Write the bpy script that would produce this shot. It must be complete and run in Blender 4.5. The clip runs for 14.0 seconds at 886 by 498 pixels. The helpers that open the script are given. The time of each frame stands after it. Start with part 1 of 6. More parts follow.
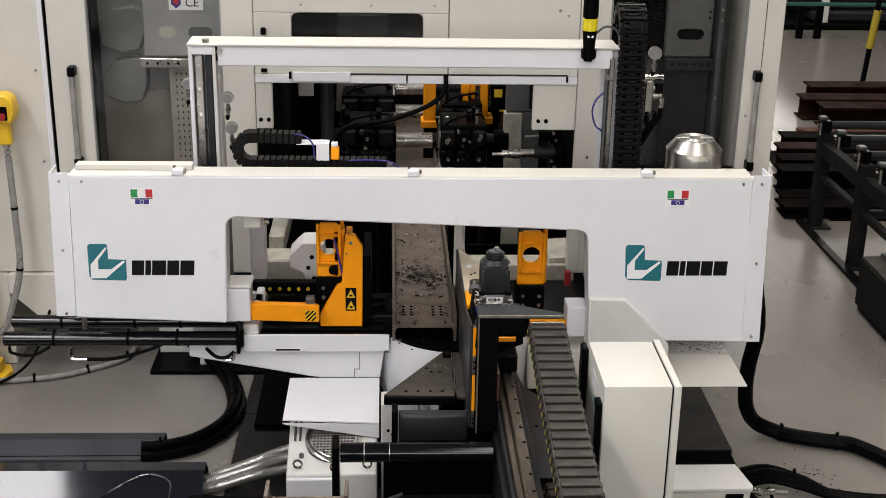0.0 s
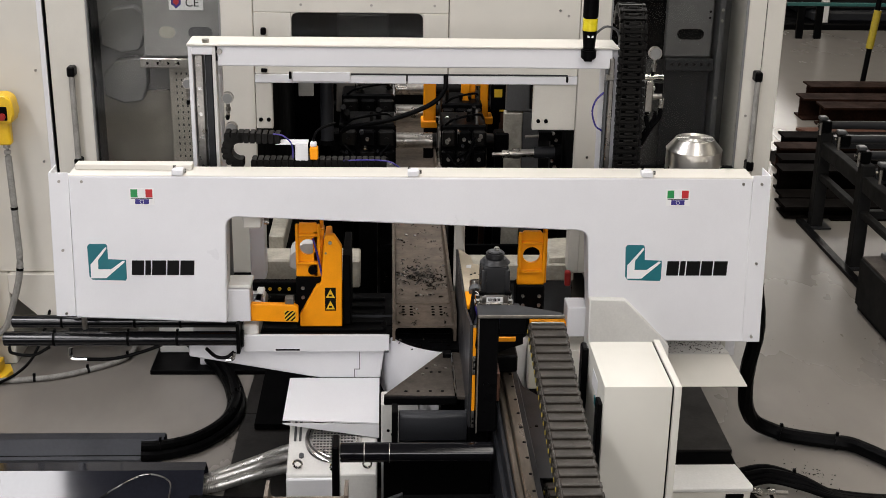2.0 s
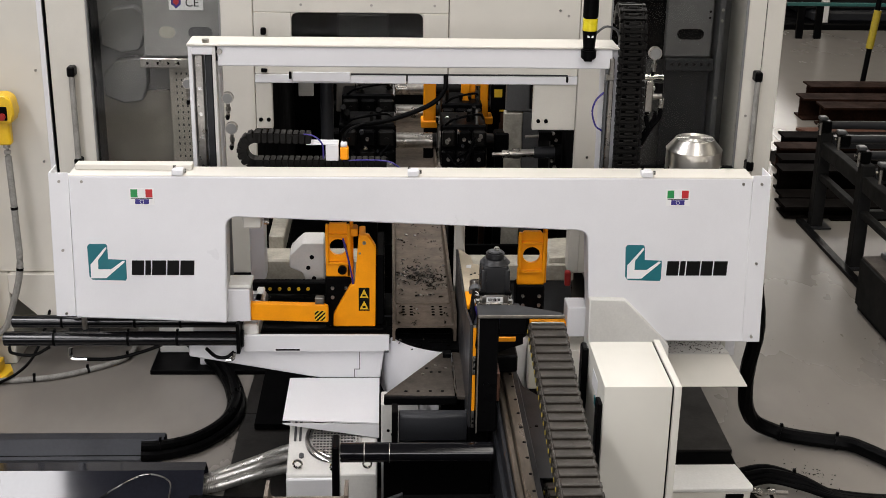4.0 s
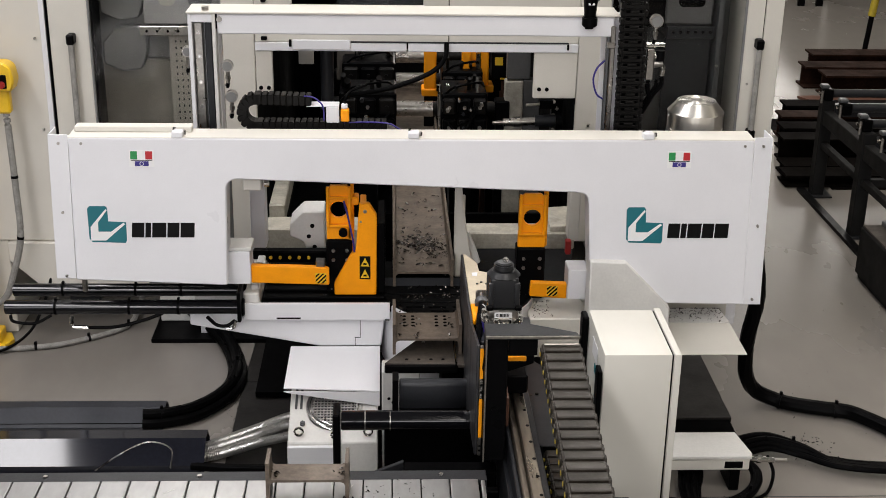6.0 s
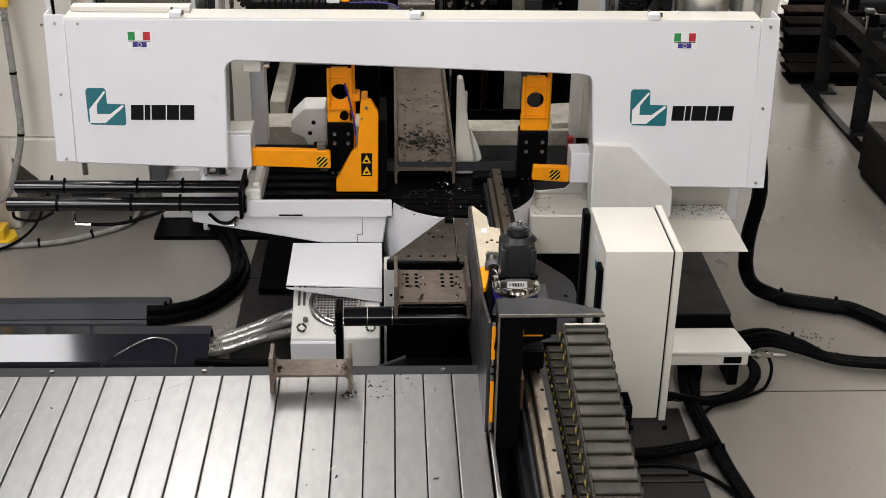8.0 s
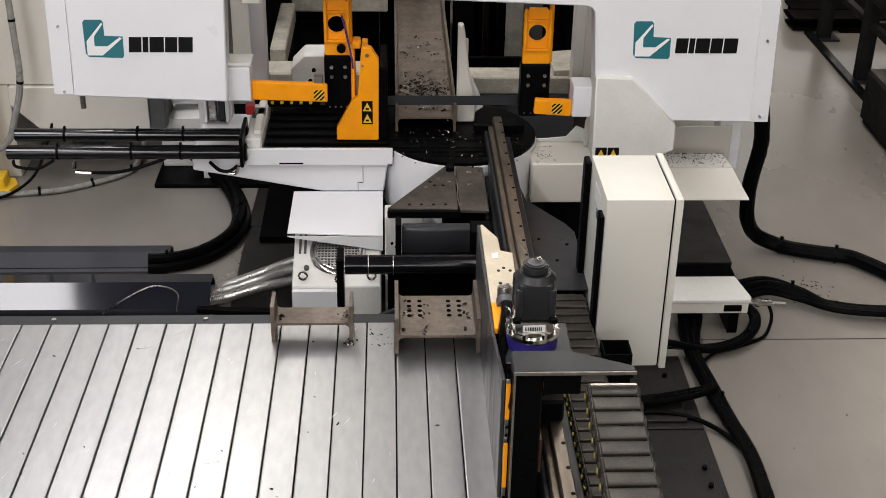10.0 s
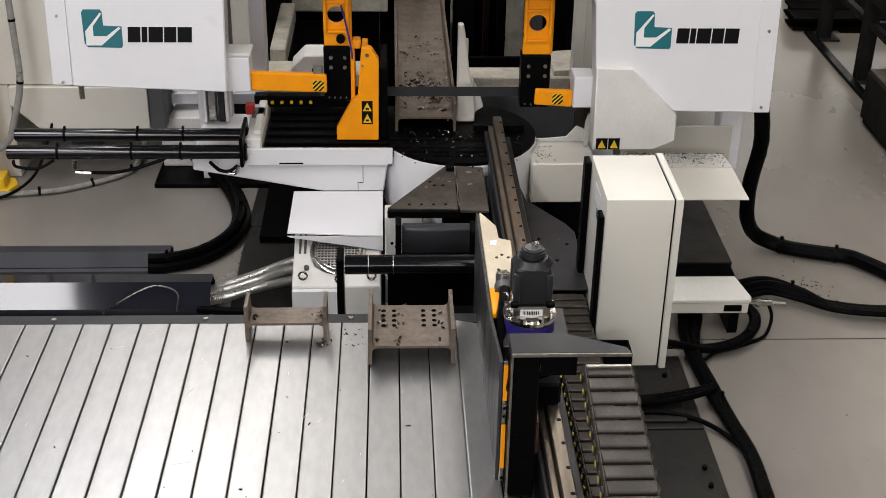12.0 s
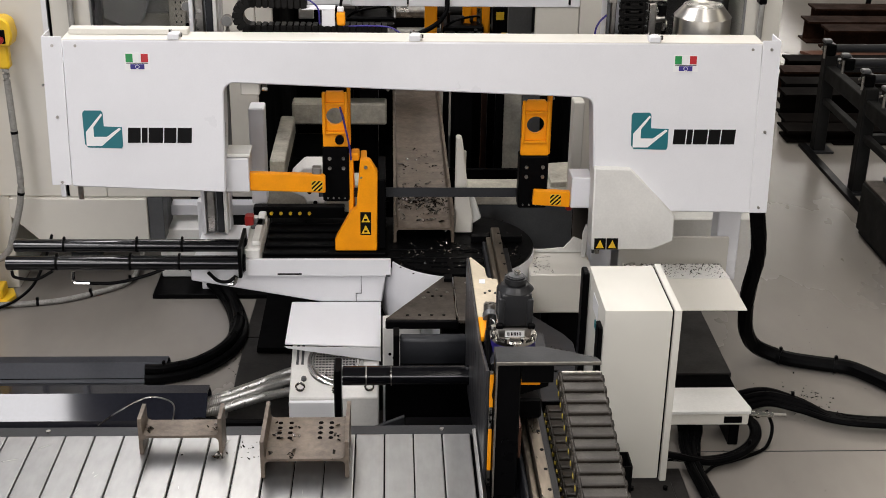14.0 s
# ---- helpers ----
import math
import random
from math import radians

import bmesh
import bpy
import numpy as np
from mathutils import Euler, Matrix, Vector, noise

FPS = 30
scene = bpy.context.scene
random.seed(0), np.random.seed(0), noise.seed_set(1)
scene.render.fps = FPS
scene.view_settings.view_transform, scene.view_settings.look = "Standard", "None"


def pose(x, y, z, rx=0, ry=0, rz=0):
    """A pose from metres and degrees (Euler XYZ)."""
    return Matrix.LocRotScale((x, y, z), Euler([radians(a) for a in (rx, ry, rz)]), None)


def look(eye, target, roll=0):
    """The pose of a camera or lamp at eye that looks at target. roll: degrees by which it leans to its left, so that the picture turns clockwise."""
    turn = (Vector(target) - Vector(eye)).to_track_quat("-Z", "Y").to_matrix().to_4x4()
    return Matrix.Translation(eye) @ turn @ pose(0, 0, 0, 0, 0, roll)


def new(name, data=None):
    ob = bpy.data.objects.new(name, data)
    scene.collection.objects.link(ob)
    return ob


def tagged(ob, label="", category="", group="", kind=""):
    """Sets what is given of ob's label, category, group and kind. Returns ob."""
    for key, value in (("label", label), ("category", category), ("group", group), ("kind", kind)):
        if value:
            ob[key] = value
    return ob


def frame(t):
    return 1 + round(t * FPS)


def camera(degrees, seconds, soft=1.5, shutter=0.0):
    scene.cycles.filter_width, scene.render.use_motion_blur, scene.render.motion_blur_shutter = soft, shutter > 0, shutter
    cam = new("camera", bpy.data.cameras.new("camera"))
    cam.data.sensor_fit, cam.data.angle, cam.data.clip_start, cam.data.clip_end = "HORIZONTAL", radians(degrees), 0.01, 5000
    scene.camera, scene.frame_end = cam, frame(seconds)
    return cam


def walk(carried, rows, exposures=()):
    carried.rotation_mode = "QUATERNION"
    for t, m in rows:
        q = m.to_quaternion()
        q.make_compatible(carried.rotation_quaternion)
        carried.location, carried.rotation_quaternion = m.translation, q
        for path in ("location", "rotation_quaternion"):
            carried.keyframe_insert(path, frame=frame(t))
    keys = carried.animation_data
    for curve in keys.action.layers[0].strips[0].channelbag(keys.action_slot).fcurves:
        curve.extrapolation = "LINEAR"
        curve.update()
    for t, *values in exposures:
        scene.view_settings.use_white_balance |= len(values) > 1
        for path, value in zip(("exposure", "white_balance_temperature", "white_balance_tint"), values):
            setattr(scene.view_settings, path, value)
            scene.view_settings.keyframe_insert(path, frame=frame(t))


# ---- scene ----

# ---------------------------------------------------------------- camera
EYE = (0.0, -5.8, 3.45)
YAW, ROLL = -2.6, 1.0
TILT = [(0.0, -20.1), (3.2, -20.1), (5.1, -20.1), (5.3, -20.18), (5.5, -20.5), (6.0, -21.51), (6.5, -22.65), (7.0, -23.69),
        (7.5, -24.88), (8.0, -26.13), (8.2, -26.66), (8.8, -27.75), (9.5, -28.4), (10.3, -28.47), (10.5, -28.51), (11.0, -28.55), (11.5, -28.55),
        (12.0, -28.45), (12.3, -28.1), (12.5, -27.72), (13.0, -26.13), (13.5, -24.88), (14.0, -23.49)]


def eye_pose(tilt, turn=0.0):
    return pose(*EYE, 90 + tilt, 0, YAW + turn) @ pose(0, 0, 0, 0, 0, ROLL)


cam = camera(38.26, 14.0, soft=0.75)
walk(cam, [(t, eye_pose(a)) for t, a in TILT])

# ---------------------------------------------------------------- light
world = bpy.data.worlds.new("hall_air")
world.use_nodes = True
scene.world = world
world.node_tree.nodes["Background"].inputs[0].default_value = (0.80, 0.88, 1.0, 1)
world.node_tree.nodes["Background"].inputs[1].default_value = 0.02
scene.view_settings.exposure = 0.17


def area_lamp(name, place, aim, sx, sy, watts, colour):
    data = bpy.data.lights.new(name, "AREA")
    data.shape, data.size, data.size_y, data.energy, data.color = "RECTANGLE", sx, sy, watts, colour
    ob = new(name, data)
    ob.matrix_world = look(place, aim)
    return ob


COOL, DAY, WARM = (0.975, 0.95, 0.965), (1.0, 0.945, 0.89), (1.0, 0.90, 0.74)
for x, y, wide, watts, tone in ((-4.55, -14.0, 1.2, 420, COOL), (-4.55, -6.0, 1.2, 420, COOL), (-2.7, 2.5, 1.2, 500, COOL), (-2.0, 9.5, 1.7, 260, DAY),
                                (1.8, -14.0, 1.6, 270, DAY), (1.8, -6.0, 1.6, 270, DAY), (3.0, 2.5, 1.6, 222, DAY), (3.4, 10.0, 1.6, 270, DAY),
                                (8.0, -14.0, 1.6, 85, WARM), (8.0, -6.0, 1.6, 85, WARM), (8.5, 2.5, 1.6, 55, WARM), (8.5, 10.0, 1.6, 110, WARM)):
    area_lamp("hall_lamp", (x, y, 8.6), (x, y + 0.01, 0), wide, 6.5, watts, tone)
# Unseen lamp added behind the camera to light the machine fronts.
area_lamp("unseen_gable_lamp", (-3.0, -19.5, 5.5), (-1.0, 0, 1.0), 12.0, 4.5, 900, COOL)
area_lamp("unseen_gable_lamp", (9.0, 31.7, 4.6), (6.0, 0, 3.0), 16.0, 4.6, 1700, DAY)

# ---------------------------------------------------------------- materials


def mat(name, colour, rough=0.5, metal=0.0, grain=40.0, vary=0.08, stain=3.0, stain_amount=0.12, bump=0.05, spread=0.12, emit=None,
        clear=0.0, stretch=(1, 1, 1), spec=0.5, span=(0.32, 0.62)):
    """A painted or bare surface: fine grain, larger stains, uneven gloss and a slight relief."""
    m = bpy.data.materials.new(name)
    m.use_nodes = True
    nt = m.node_tree
    b = nt.nodes["Principled BSDF"]
    n, l = nt.nodes.new, nt.links.new
    tc = n("ShaderNodeTexCoord")
    mp = n("ShaderNodeMapping")
    mp.inputs["Scale"].default_value = stretch
    l(tc.outputs["Object"], mp.inputs["Vector"])
    info = n("ShaderNodeObjectInfo")
    addv = n("ShaderNodeVectorMath")
    addv.operation = "ADD"
    mulv = n("ShaderNodeVectorMath")
    mulv.operation = "SCALE"
    comb = n("ShaderNodeCombineXYZ")
    l(info.outputs["Random"], comb.inputs[0])
    l(info.outputs["Random"], comb.inputs[1])
    l(comb.outputs[0], mulv.inputs[0])
    mulv.inputs["Scale"].default_value = 17.0
    l(mp.outputs[0], addv.inputs[0])
    l(mulv.outputs[0], addv.inputs[1])
    fine = n("ShaderNodeTexNoise")
    fine.inputs["Scale"].default_value, fine.inputs["Detail"].default_value = grain, 4
    big = n("ShaderNodeTexNoise")
    big.inputs["Scale"].default_value, big.inputs["Detail"].default_value = stain, 6
    big.inputs["Roughness"].default_value = 0.65
    l(addv.outputs[0], fine.inputs["Vector"])
    l(addv.outputs[0], big.inputs["Vector"])
    dark = tuple(c * (1 - stain_amount * 2.2) for c in colour)
    ramp = n("ShaderNodeValToRGB")
    ramp.color_ramp.elements[0].position, ramp.color_ramp.elements[1].position = span
    ramp.color_ramp.elements[0].color = (*dark, 1)
    ramp.color_ramp.elements[1].color = (*colour, 1)
    l(big.outputs["Fac"], ramp.inputs[0])
    hsv = n("ShaderNodeHueSaturation")
    mr = n("ShaderNodeMapRange")
    mr.inputs["To Min"].default_value, mr.inputs["To Max"].default_value = 1 - vary * 2, 1 + vary * 2
    mr.inputs["From Min"].default_value, mr.inputs["From Max"].default_value = 0.2, 0.8
    l(fine.outputs["Fac"], mr.inputs["Value"])
    l(mr.outputs[0], hsv.inputs["Value"])
    l(ramp.outputs[0], hsv.inputs["Color"])
    l(hsv.outputs[0], b.inputs["Base Color"])
    rr = n("ShaderNodeMapRange")
    rr.inputs["To Min"].default_value, rr.inputs["To Max"].default_value = min(1, rough + spread), max(0.03, rough - spread)
    rr.inputs["From Min"].default_value, rr.inputs["From Max"].default_value = 0.3, 0.7
    l(big.outputs["Fac"], rr.inputs["Value"])
    l(rr.outputs[0], b.inputs["Roughness"])
    b.inputs["Metallic"].default_value = metal
    b.inputs["Specular IOR Level"].default_value = spec
    b.inputs["Coat Weight"].default_value = clear
    if bump:
        bp = n("ShaderNodeBump")
        bp.inputs["Strength"].default_value, bp.inputs["Distance"].default_value = bump, 0.01
        l(fine.outputs["Fac"], bp.inputs["Height"])
        l(bp.outputs[0], b.inputs["Normal"])
    if emit:
        b.inputs["Emission Color"].default_value, b.inputs["Emission Strength"].default_value = (*emit[:3], 1), emit[3]
    return m


PAINT_COOL = mat("white_machine_paint", (0.74, 0.74, 0.765), 0.38, grain=220, vary=0.015, stain=1.3, stain_amount=0.035, bump=0.02)
PAINT = mat("cream_machine_paint", (0.64, 0.615, 0.555), 0.42, grain=220, vary=0.02, stain=1.5, stain_amount=0.04, bump=0.02)
PAINT_DIRTY = mat("dusty_white_paint", (0.68, 0.67, 0.64), 0.5, grain=90, vary=0.025, stain=3, stain_amount=0.05, bump=0.03)
PAINT_OLD = mat("oily_cream_paint", (0.46, 0.43, 0.36), 0.42, grain=70, vary=0.07, stain=7, stain_amount=0.2, bump=0.05)
CABINET = mat("light_grey_powder_coat", (0.60, 0.585, 0.53), 0.45, grain=300, vary=0.02, stain=2, stain_amount=0.03, bump=0.03)
ORANGE = mat("orange_paint", (0.95, 0.345, 0.004), 0.42, grain=140, vary=0.02, stain=5, stain_amount=0.05, bump=0.02, spec=0.28)
PIN_YELLOW = mat("dull_yellow_pin", (0.40, 0.30, 0.02), 0.5)
YELLOW = mat("yellow_plastic", (0.80, 0.50, 0.02), 0.4, grain=140, vary=0.03, stain=8, stain_amount=0.06)
BLACK = mat("black_paint", (0.0024, 0.0024, 0.0027), 0.38, grain=120, vary=0.12, stain=6, stain_amount=0.15, spec=0.04)
RUBBER = mat("black_rubber", (0.0022, 0.0022, 0.0024), 0.34, grain=160, vary=0.1, stain=14, stain_amount=0.1, spec=0.03)
CHAIN = mat("black_chain_plastic", (0.007, 0.0065, 0.006), 0.42, grain=150, vary=0.15, stain=9, stain_amount=0.15, spec=0.12)
CHAIN_WORN = mat("dusty_chain_plastic", (0.032, 0.0265, 0.021), 0.40, grain=110, vary=0.22, stain=9, stain_amount=0.22, spec=0.3)
LIP = mat("worn_grey_edge", (0.20, 0.185, 0.16), 0.4, 0.5, grain=60, vary=0.12, stain=12, stain_amount=0.2)
DUSTY_PLATE = mat("dusty_steel_plate", (0.060, 0.050, 0.041), 0.45, grain=60, vary=0.18, stain=5, stain_amount=0.25, spec=0.3)
DARK = mat("dark_grey_paint", (0.020, 0.021, 0.024), 0.38, grain=120, vary=0.08, stain=4, stain_amount=0.12, spec=0.25)
DUCT_MATT = mat("blue_grey_duct_paint", (0.020, 0.022, 0.030), 0.42, grain=60, vary=0.08, stain=3, stain_amount=0.08, spec=0.3)
TUBE = mat("glossy_black_tube", (0.004, 0.004, 0.005), 0.12, grain=60, vary=0.1, stain=5, stain_amount=0.1, spread=0.02, bump=0.0, spec=0.35)
DUCT = mat("glossy_dark_sheet", (0.013, 0.014, 0.021), 0.07, grain=60, vary=0.08, stain=3, stain_amount=0.04, spread=0.01, bump=0.0, spec=0.45)
CONDUIT = mat("pale_braided_sleeve", (0.30, 0.29, 0.27), 0.6, grain=300, vary=0.2, stain=20, stain_amount=0.15, bump=0.3)
MOTOR = mat("dark_motor_paint", (0.013, 0.0135, 0.015), 0.40, grain=120, vary=0.06, stain=8, stain_amount=0.08, spec=0.4)
WEDGE = mat("cream_wedge_paint", (0.58, 0.50, 0.37), 0.5, grain=120, vary=0.04, stain=6, stain_amount=0.1)
BRUSHED = mat("brushed_aluminium", (0.66, 0.64, 0.60), 0.30, 1.0, grain=120, vary=0.02, stain=3, stain_amount=0.015, bump=0.01, spread=0.03)
FLEX = mat("dull_metal_braid", (0.50, 0.49, 0.47), 0.34, 0.85, grain=200, vary=0.12, stain=20, stain_amount=0.12, bump=0.1)
RACK = mat("grey_rack_paint", (0.012, 0.012, 0.012), 0.7, grain=60, vary=0.08, stain=4, stain_amount=0.15, spec=0.12)
PLATE = mat("dark_floor_steel", (0.017, 0.0155, 0.0145), 0.40, grain=60, vary=0.18, stain=3.5, stain_amount=0.25, spec=0.25)
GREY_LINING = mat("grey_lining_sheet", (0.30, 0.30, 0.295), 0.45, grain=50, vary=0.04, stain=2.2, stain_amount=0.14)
# Beige for lining sheets and for a window reflection painted on the wall.
BEIGE_LINING_REFLECTION = mat("beige_lining_and_reflection", (0.40, 0.375, 0.33), 0.45, grain=50, vary=0.04, stain=1.8, stain_amount=0.16)
GREY = mat("grey_motor_paint", (0.075, 0.078, 0.082), 0.42, grain=120, vary=0.06, stain=8, stain_amount=0.08)
GRIP = mat("worn_blue_grey_steel", (0.050, 0.050, 0.054), 0.36, 0.4, grain=60, vary=0.25, stain=14, stain_amount=0.25, stretch=(1, 1, 0.12))
HOUSING = mat("taupe_housing_paint", (0.17, 0.15, 0.13), 0.4, grain=60, vary=0.05, stain=4, stain_amount=0.12)
HOOD_GREY = mat("mid_grey_paint", (0.21, 0.21, 0.21), 0.5, grain=80, vary=0.05, stain=3, stain_amount=0.10)
STOCK = mat("matt_near_black", (0.005, 0.004, 0.0035), 0.85, grain=60, vary=0.2, stain=4, stain_amount=0.2, spec=0.02)
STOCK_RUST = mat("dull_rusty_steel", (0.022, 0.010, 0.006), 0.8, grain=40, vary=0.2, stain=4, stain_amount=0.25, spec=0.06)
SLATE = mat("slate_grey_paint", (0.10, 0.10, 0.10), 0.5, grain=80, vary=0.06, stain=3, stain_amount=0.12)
STEEL = mat("bare_steel", (0.42, 0.40, 0.37), 0.32, 1.0, grain=70, vary=0.08, stain=9, stain_amount=0.16)
RAIL = mat("worn_oily_rail", (0.26, 0.22, 0.175), 0.34, 0.9, grain=50, vary=0.12, stain=6, stain_amount=0.22, stretch=(1, 0.2, 1))
MILL = mat("mill_scale_steel", (0.135, 0.105, 0.080), 0.42, 0.3, grain=55, vary=0.14, stain=7, stain_amount=0.2, bump=0.12)
CHROME = mat("polished_metal", (0.66, 0.65, 0.62), 0.16, 1.0, grain=60, vary=0.04, stain=7, stain_amount=0.05, bump=0.02)
ZINC = mat("galvanised_sheet", (0.345, 0.345, 0.342), 0.34, 0.85, grain=34, vary=0.05, stain=2.4, stain_amount=0.07, bump=0.012, spread=0.03, span=(0.25, 0.75), stretch=(1, 0.35, 1))
SCRATCH = mat("fresh_scratched_zinc", (0.62, 0.61, 0.58), 0.45, 0.4, grain=60, vary=0.05)
FLOOR = mat("grey_floor_coating", (0.215, 0.197, 0.177), 0.25, grain=9, vary=0.022, stain=0.45, stain_amount=0.09, bump=0.003, spread=0.06, stretch=(1.0, 0.45, 1), span=(0.2, 0.8))
TEAL = mat("teal_print", (0.0, 0.13, 0.16), 0.45, grain=100, vary=0.02, stain_amount=0.02)
INK = mat("black_print", (0.004, 0.004, 0.004), 0.5, spec=0.1, grain=100, vary=0.02, stain_amount=0.02)
WHITE_PRINT = mat("white_print", (0.78, 0.78, 0.78), 0.45, grain=100, vary=0.01, stain_amount=0.01)
GREEN_PRINT = mat("green_print", (0.01, 0.25, 0.06), 0.45, stain_amount=0.02)
RED_PRINT = mat("red_print", (0.45, 0.01, 0.015), 0.45, stain_amount=0.02)
BLUE_PRINT = mat("blue_print", (0.03, 0.02, 0.20), 0.45, stain_amount=0.02)
RED = mat("red_paint", (0.35, 0.012, 0.01), 0.4)
RUST = mat("primer_brown_steel", (0.10, 0.040, 0.022), 0.6, 0.1, grain=40, vary=0.12, stain=4, stain_amount=0.2)
WALL = mat("hall_wall", (0.20, 0.20, 0.195), 0.7, grain=8, vary=0.03)
GREEN_RAIL = mat("green_rail_paint", (0.03, 0.12, 0.11), 0.4)
CHIPS = mat("steel_swarf", (0.07, 0.064, 0.058), 0.18, 1.0, grain=90, vary=0.3)
# Near-black that paints deep shade into recesses, holes and undersides.
SHADOWED = mat("painted_shade", (0.0014, 0.0014, 0.0016), 0.8, grain=30, vary=0.2, spec=0.03)
LAMP_YELLOW = mat("yellow_lens", (0.75, 0.62, 0.02), 0.25, grain=20, stain_amount=0.02)


def glass(name, colour, rough=0.02, trans=0.9):
    m = bpy.data.materials.new(name)
    m.use_nodes = True
    b = m.node_tree.nodes["Principled BSDF"]
    b.inputs["Base Color"].default_value = (*colour, 1)
    b.inputs["Roughness"].default_value, b.inputs["Transmission Weight"].default_value = rough, trans
    b.inputs["IOR"].default_value = 1.25
    return m


SMOKED = glass("smoked_pane", (0.62, 0.62, 0.60), trans=1.0)

# ---------------------------------------------------------------- mesh tools
def thing(name, base, label, category, group="", kind=""):
    ob = new(name)
    ob.empty_display_size = 0.1
    ob.location = base
    return tagged(ob, label, category, group, kind)


def base_of(ob):
    while ob.parent:
        ob = ob.parent
    return ob.matrix_basis.translation


def mesh_of(name, bm, material, shift=Vector()):
    bmesh.ops.recalc_face_normals(bm, faces=bm.faces)
    for v in bm.verts:
        v.co -= shift
    me = bpy.data.meshes.new(name)
    bm.to_mesh(me)
    bm.free()
    me.materials.append(material)
    return me


def smooth(me, angle=35):
    for p in me.polygons:
        p.use_smooth = True
    me.set_sharp_from_angle(angle=radians(angle))


def part(name, bm, material, parent, label="", round_off=True):
    """Links a bmesh, given in world places, as one mesh under a thing or a part."""
    me = mesh_of(name, bm, material, base_of(parent))
    if round_off:
        smooth(me)
    ob = new(name, me)
    ob.parent = parent
    return tagged(ob, label)


def single(name, bm, material, label="", category="", group="", kind="", base=None):
    """A thing or piece of the setting that is one mesh."""
    if base is None:
        lo = [min(v.co[i] for v in bm.verts) for i in range(3)]
        hi = [max(v.co[i] for v in bm.verts) for i in range(3)]
        base = ((lo[0] + hi[0]) / 2, (lo[1] + hi[1]) / 2, lo[2])
    me = mesh_of(name, bm, material, Vector(base))
    smooth(me)
    ob = new(name, me)
    ob.location = base
    return tagged(ob, label, category, group, kind)


def add_box(bm, lo, hi, bev=0.004, seg=1, m=None):
    lo, hi = Vector(lo), Vector(hi)
    r = bmesh.ops.create_cube(bm, size=1.0)
    vs = r["verts"]
    for v in vs:
        v.co = Vector([(lo[i] + hi[i]) / 2 + v.co[i] * (hi[i] - lo[i]) for i in range(3)])
    if m is not None:
        for v in vs:
            v.co = m @ v.co
    if bev:
        es = list({e for v in vs for e in v.link_edges})
        bmesh.ops.bevel(bm, geom=es, offset=min(bev, 0.45 * min(abs(hi[i] - lo[i]) for i in range(3))), segments=seg, affect="EDGES", profile=0.6)
    return bm


def box(lo, hi, bev=0.004, seg=1, m=None):
    return add_box(bmesh.new(), lo, hi, bev, seg, m)


def add_prism(bm, pts, axis, a, b, bev=0.0):
    """A polygon drawn across the two other axes (in x, y, z order), pulled from a to b along axis."""
    k = "xyz".index(axis)

    def place(p, w):
        q = list(p)
        q.insert(k, w)
        return Vector(q)
    v0 = [bm.verts.new(place(p, a)) for p in pts]
    v1 = [bm.verts.new(place(p, b)) for p in pts]
    n = len(pts)
    faces = [bm.faces.new(v0), bm.faces.new(list(reversed(v1)))]
    for i in range(n):
        faces.append(bm.faces.new((v0[i], v1[i], v1[(i + 1) % n], v0[(i + 1) % n])))
    bmesh.ops.recalc_face_normals(bm, faces=faces)
    if bev:
        es = list({e for f in faces for e in f.edges})
        bmesh.ops.bevel(bm, geom=es, offset=bev, segments=1, affect="EDGES")
    return bm


def prism(pts, axis, a, b, bev=0.0):
    return add_prism(bmesh.new(), pts, axis, a, b, bev)


def add_cyl(bm, p, q, r, seg=20, r2=None, bev=0.0):
    p, q = Vector(p), Vector(q)
    d = q - p
    m = Matrix.Translation((p + q) / 2) @ d.to_track_quat("Z", "Y").to_matrix().to_4x4()
    res = bmesh.ops.create_cone(bm, cap_ends=True, segments=seg, radius1=r, radius2=r if r2 is None else r2, depth=d.length, matrix=m)
    if bev:
        es = [e for e in {e for v in res["verts"] for e in v.link_edges} if any(len(f.verts) > 4 for f in e.link_faces)]
        bmesh.ops.bevel(bm, geom=es, offset=bev, segments=2, affect="EDGES")
    return bm


def cyl(p, q, r, seg=20, r2=None, bev=0.0):
    return add_cyl(bmesh.new(), p, q, r, seg, r2, bev)


def glide(points, steps=8):
    """A smooth line through points."""
    ps = [Vector(p) for p in points]
    ps = [ps[0] * 2 - ps[1]] + ps + [ps[-1] * 2 - ps[-2]]
    out = []
    for i in range(1, len(ps) - 2):
        a, b, c, d = ps[i - 1:i + 3]
        for s in range(steps):
            u = s / steps
            out.append(0.5 * (2 * b + (c - a) * u + (2 * a - 5 * b + 4 * c - d) * u * u + (3 * b - a - 3 * c + d) * u ** 3))
    out.append(ps[-2])
    return out


def add_tube(bm, points, r, seg=10, steps=8, ribs=0.0):
    line = glide(points, steps)
    rings = []
    up = Vector((0, 0, 1))
    for i, p in enumerate(line):
        d = (line[min(i + 1, len(line) - 1)] - line[max(i - 1, 0)]).normalized()
        side = d.cross(up)
        if side.length < 0.05:
            side = d.cross(Vector((0, 1, 0)))
        side.normalize()
        top = side.cross(d)
        rr = r * (1 + (ribs if i % 2 else -ribs))
        rings.append([bm.verts.new(p + (side * math.cos(a) + top * math.sin(a)) * rr) for a in (2 * math.pi * k / seg for k in range(seg))])
    for a, b in zip(rings, rings[1:]):
        for k in range(seg):
            bm.faces.new((a[k], a[(k + 1) % seg], b[(k + 1) % seg], b[k]))
    bm.faces.new(list(reversed(rings[0])))
    bm.faces.new(rings[-1])
    return bm


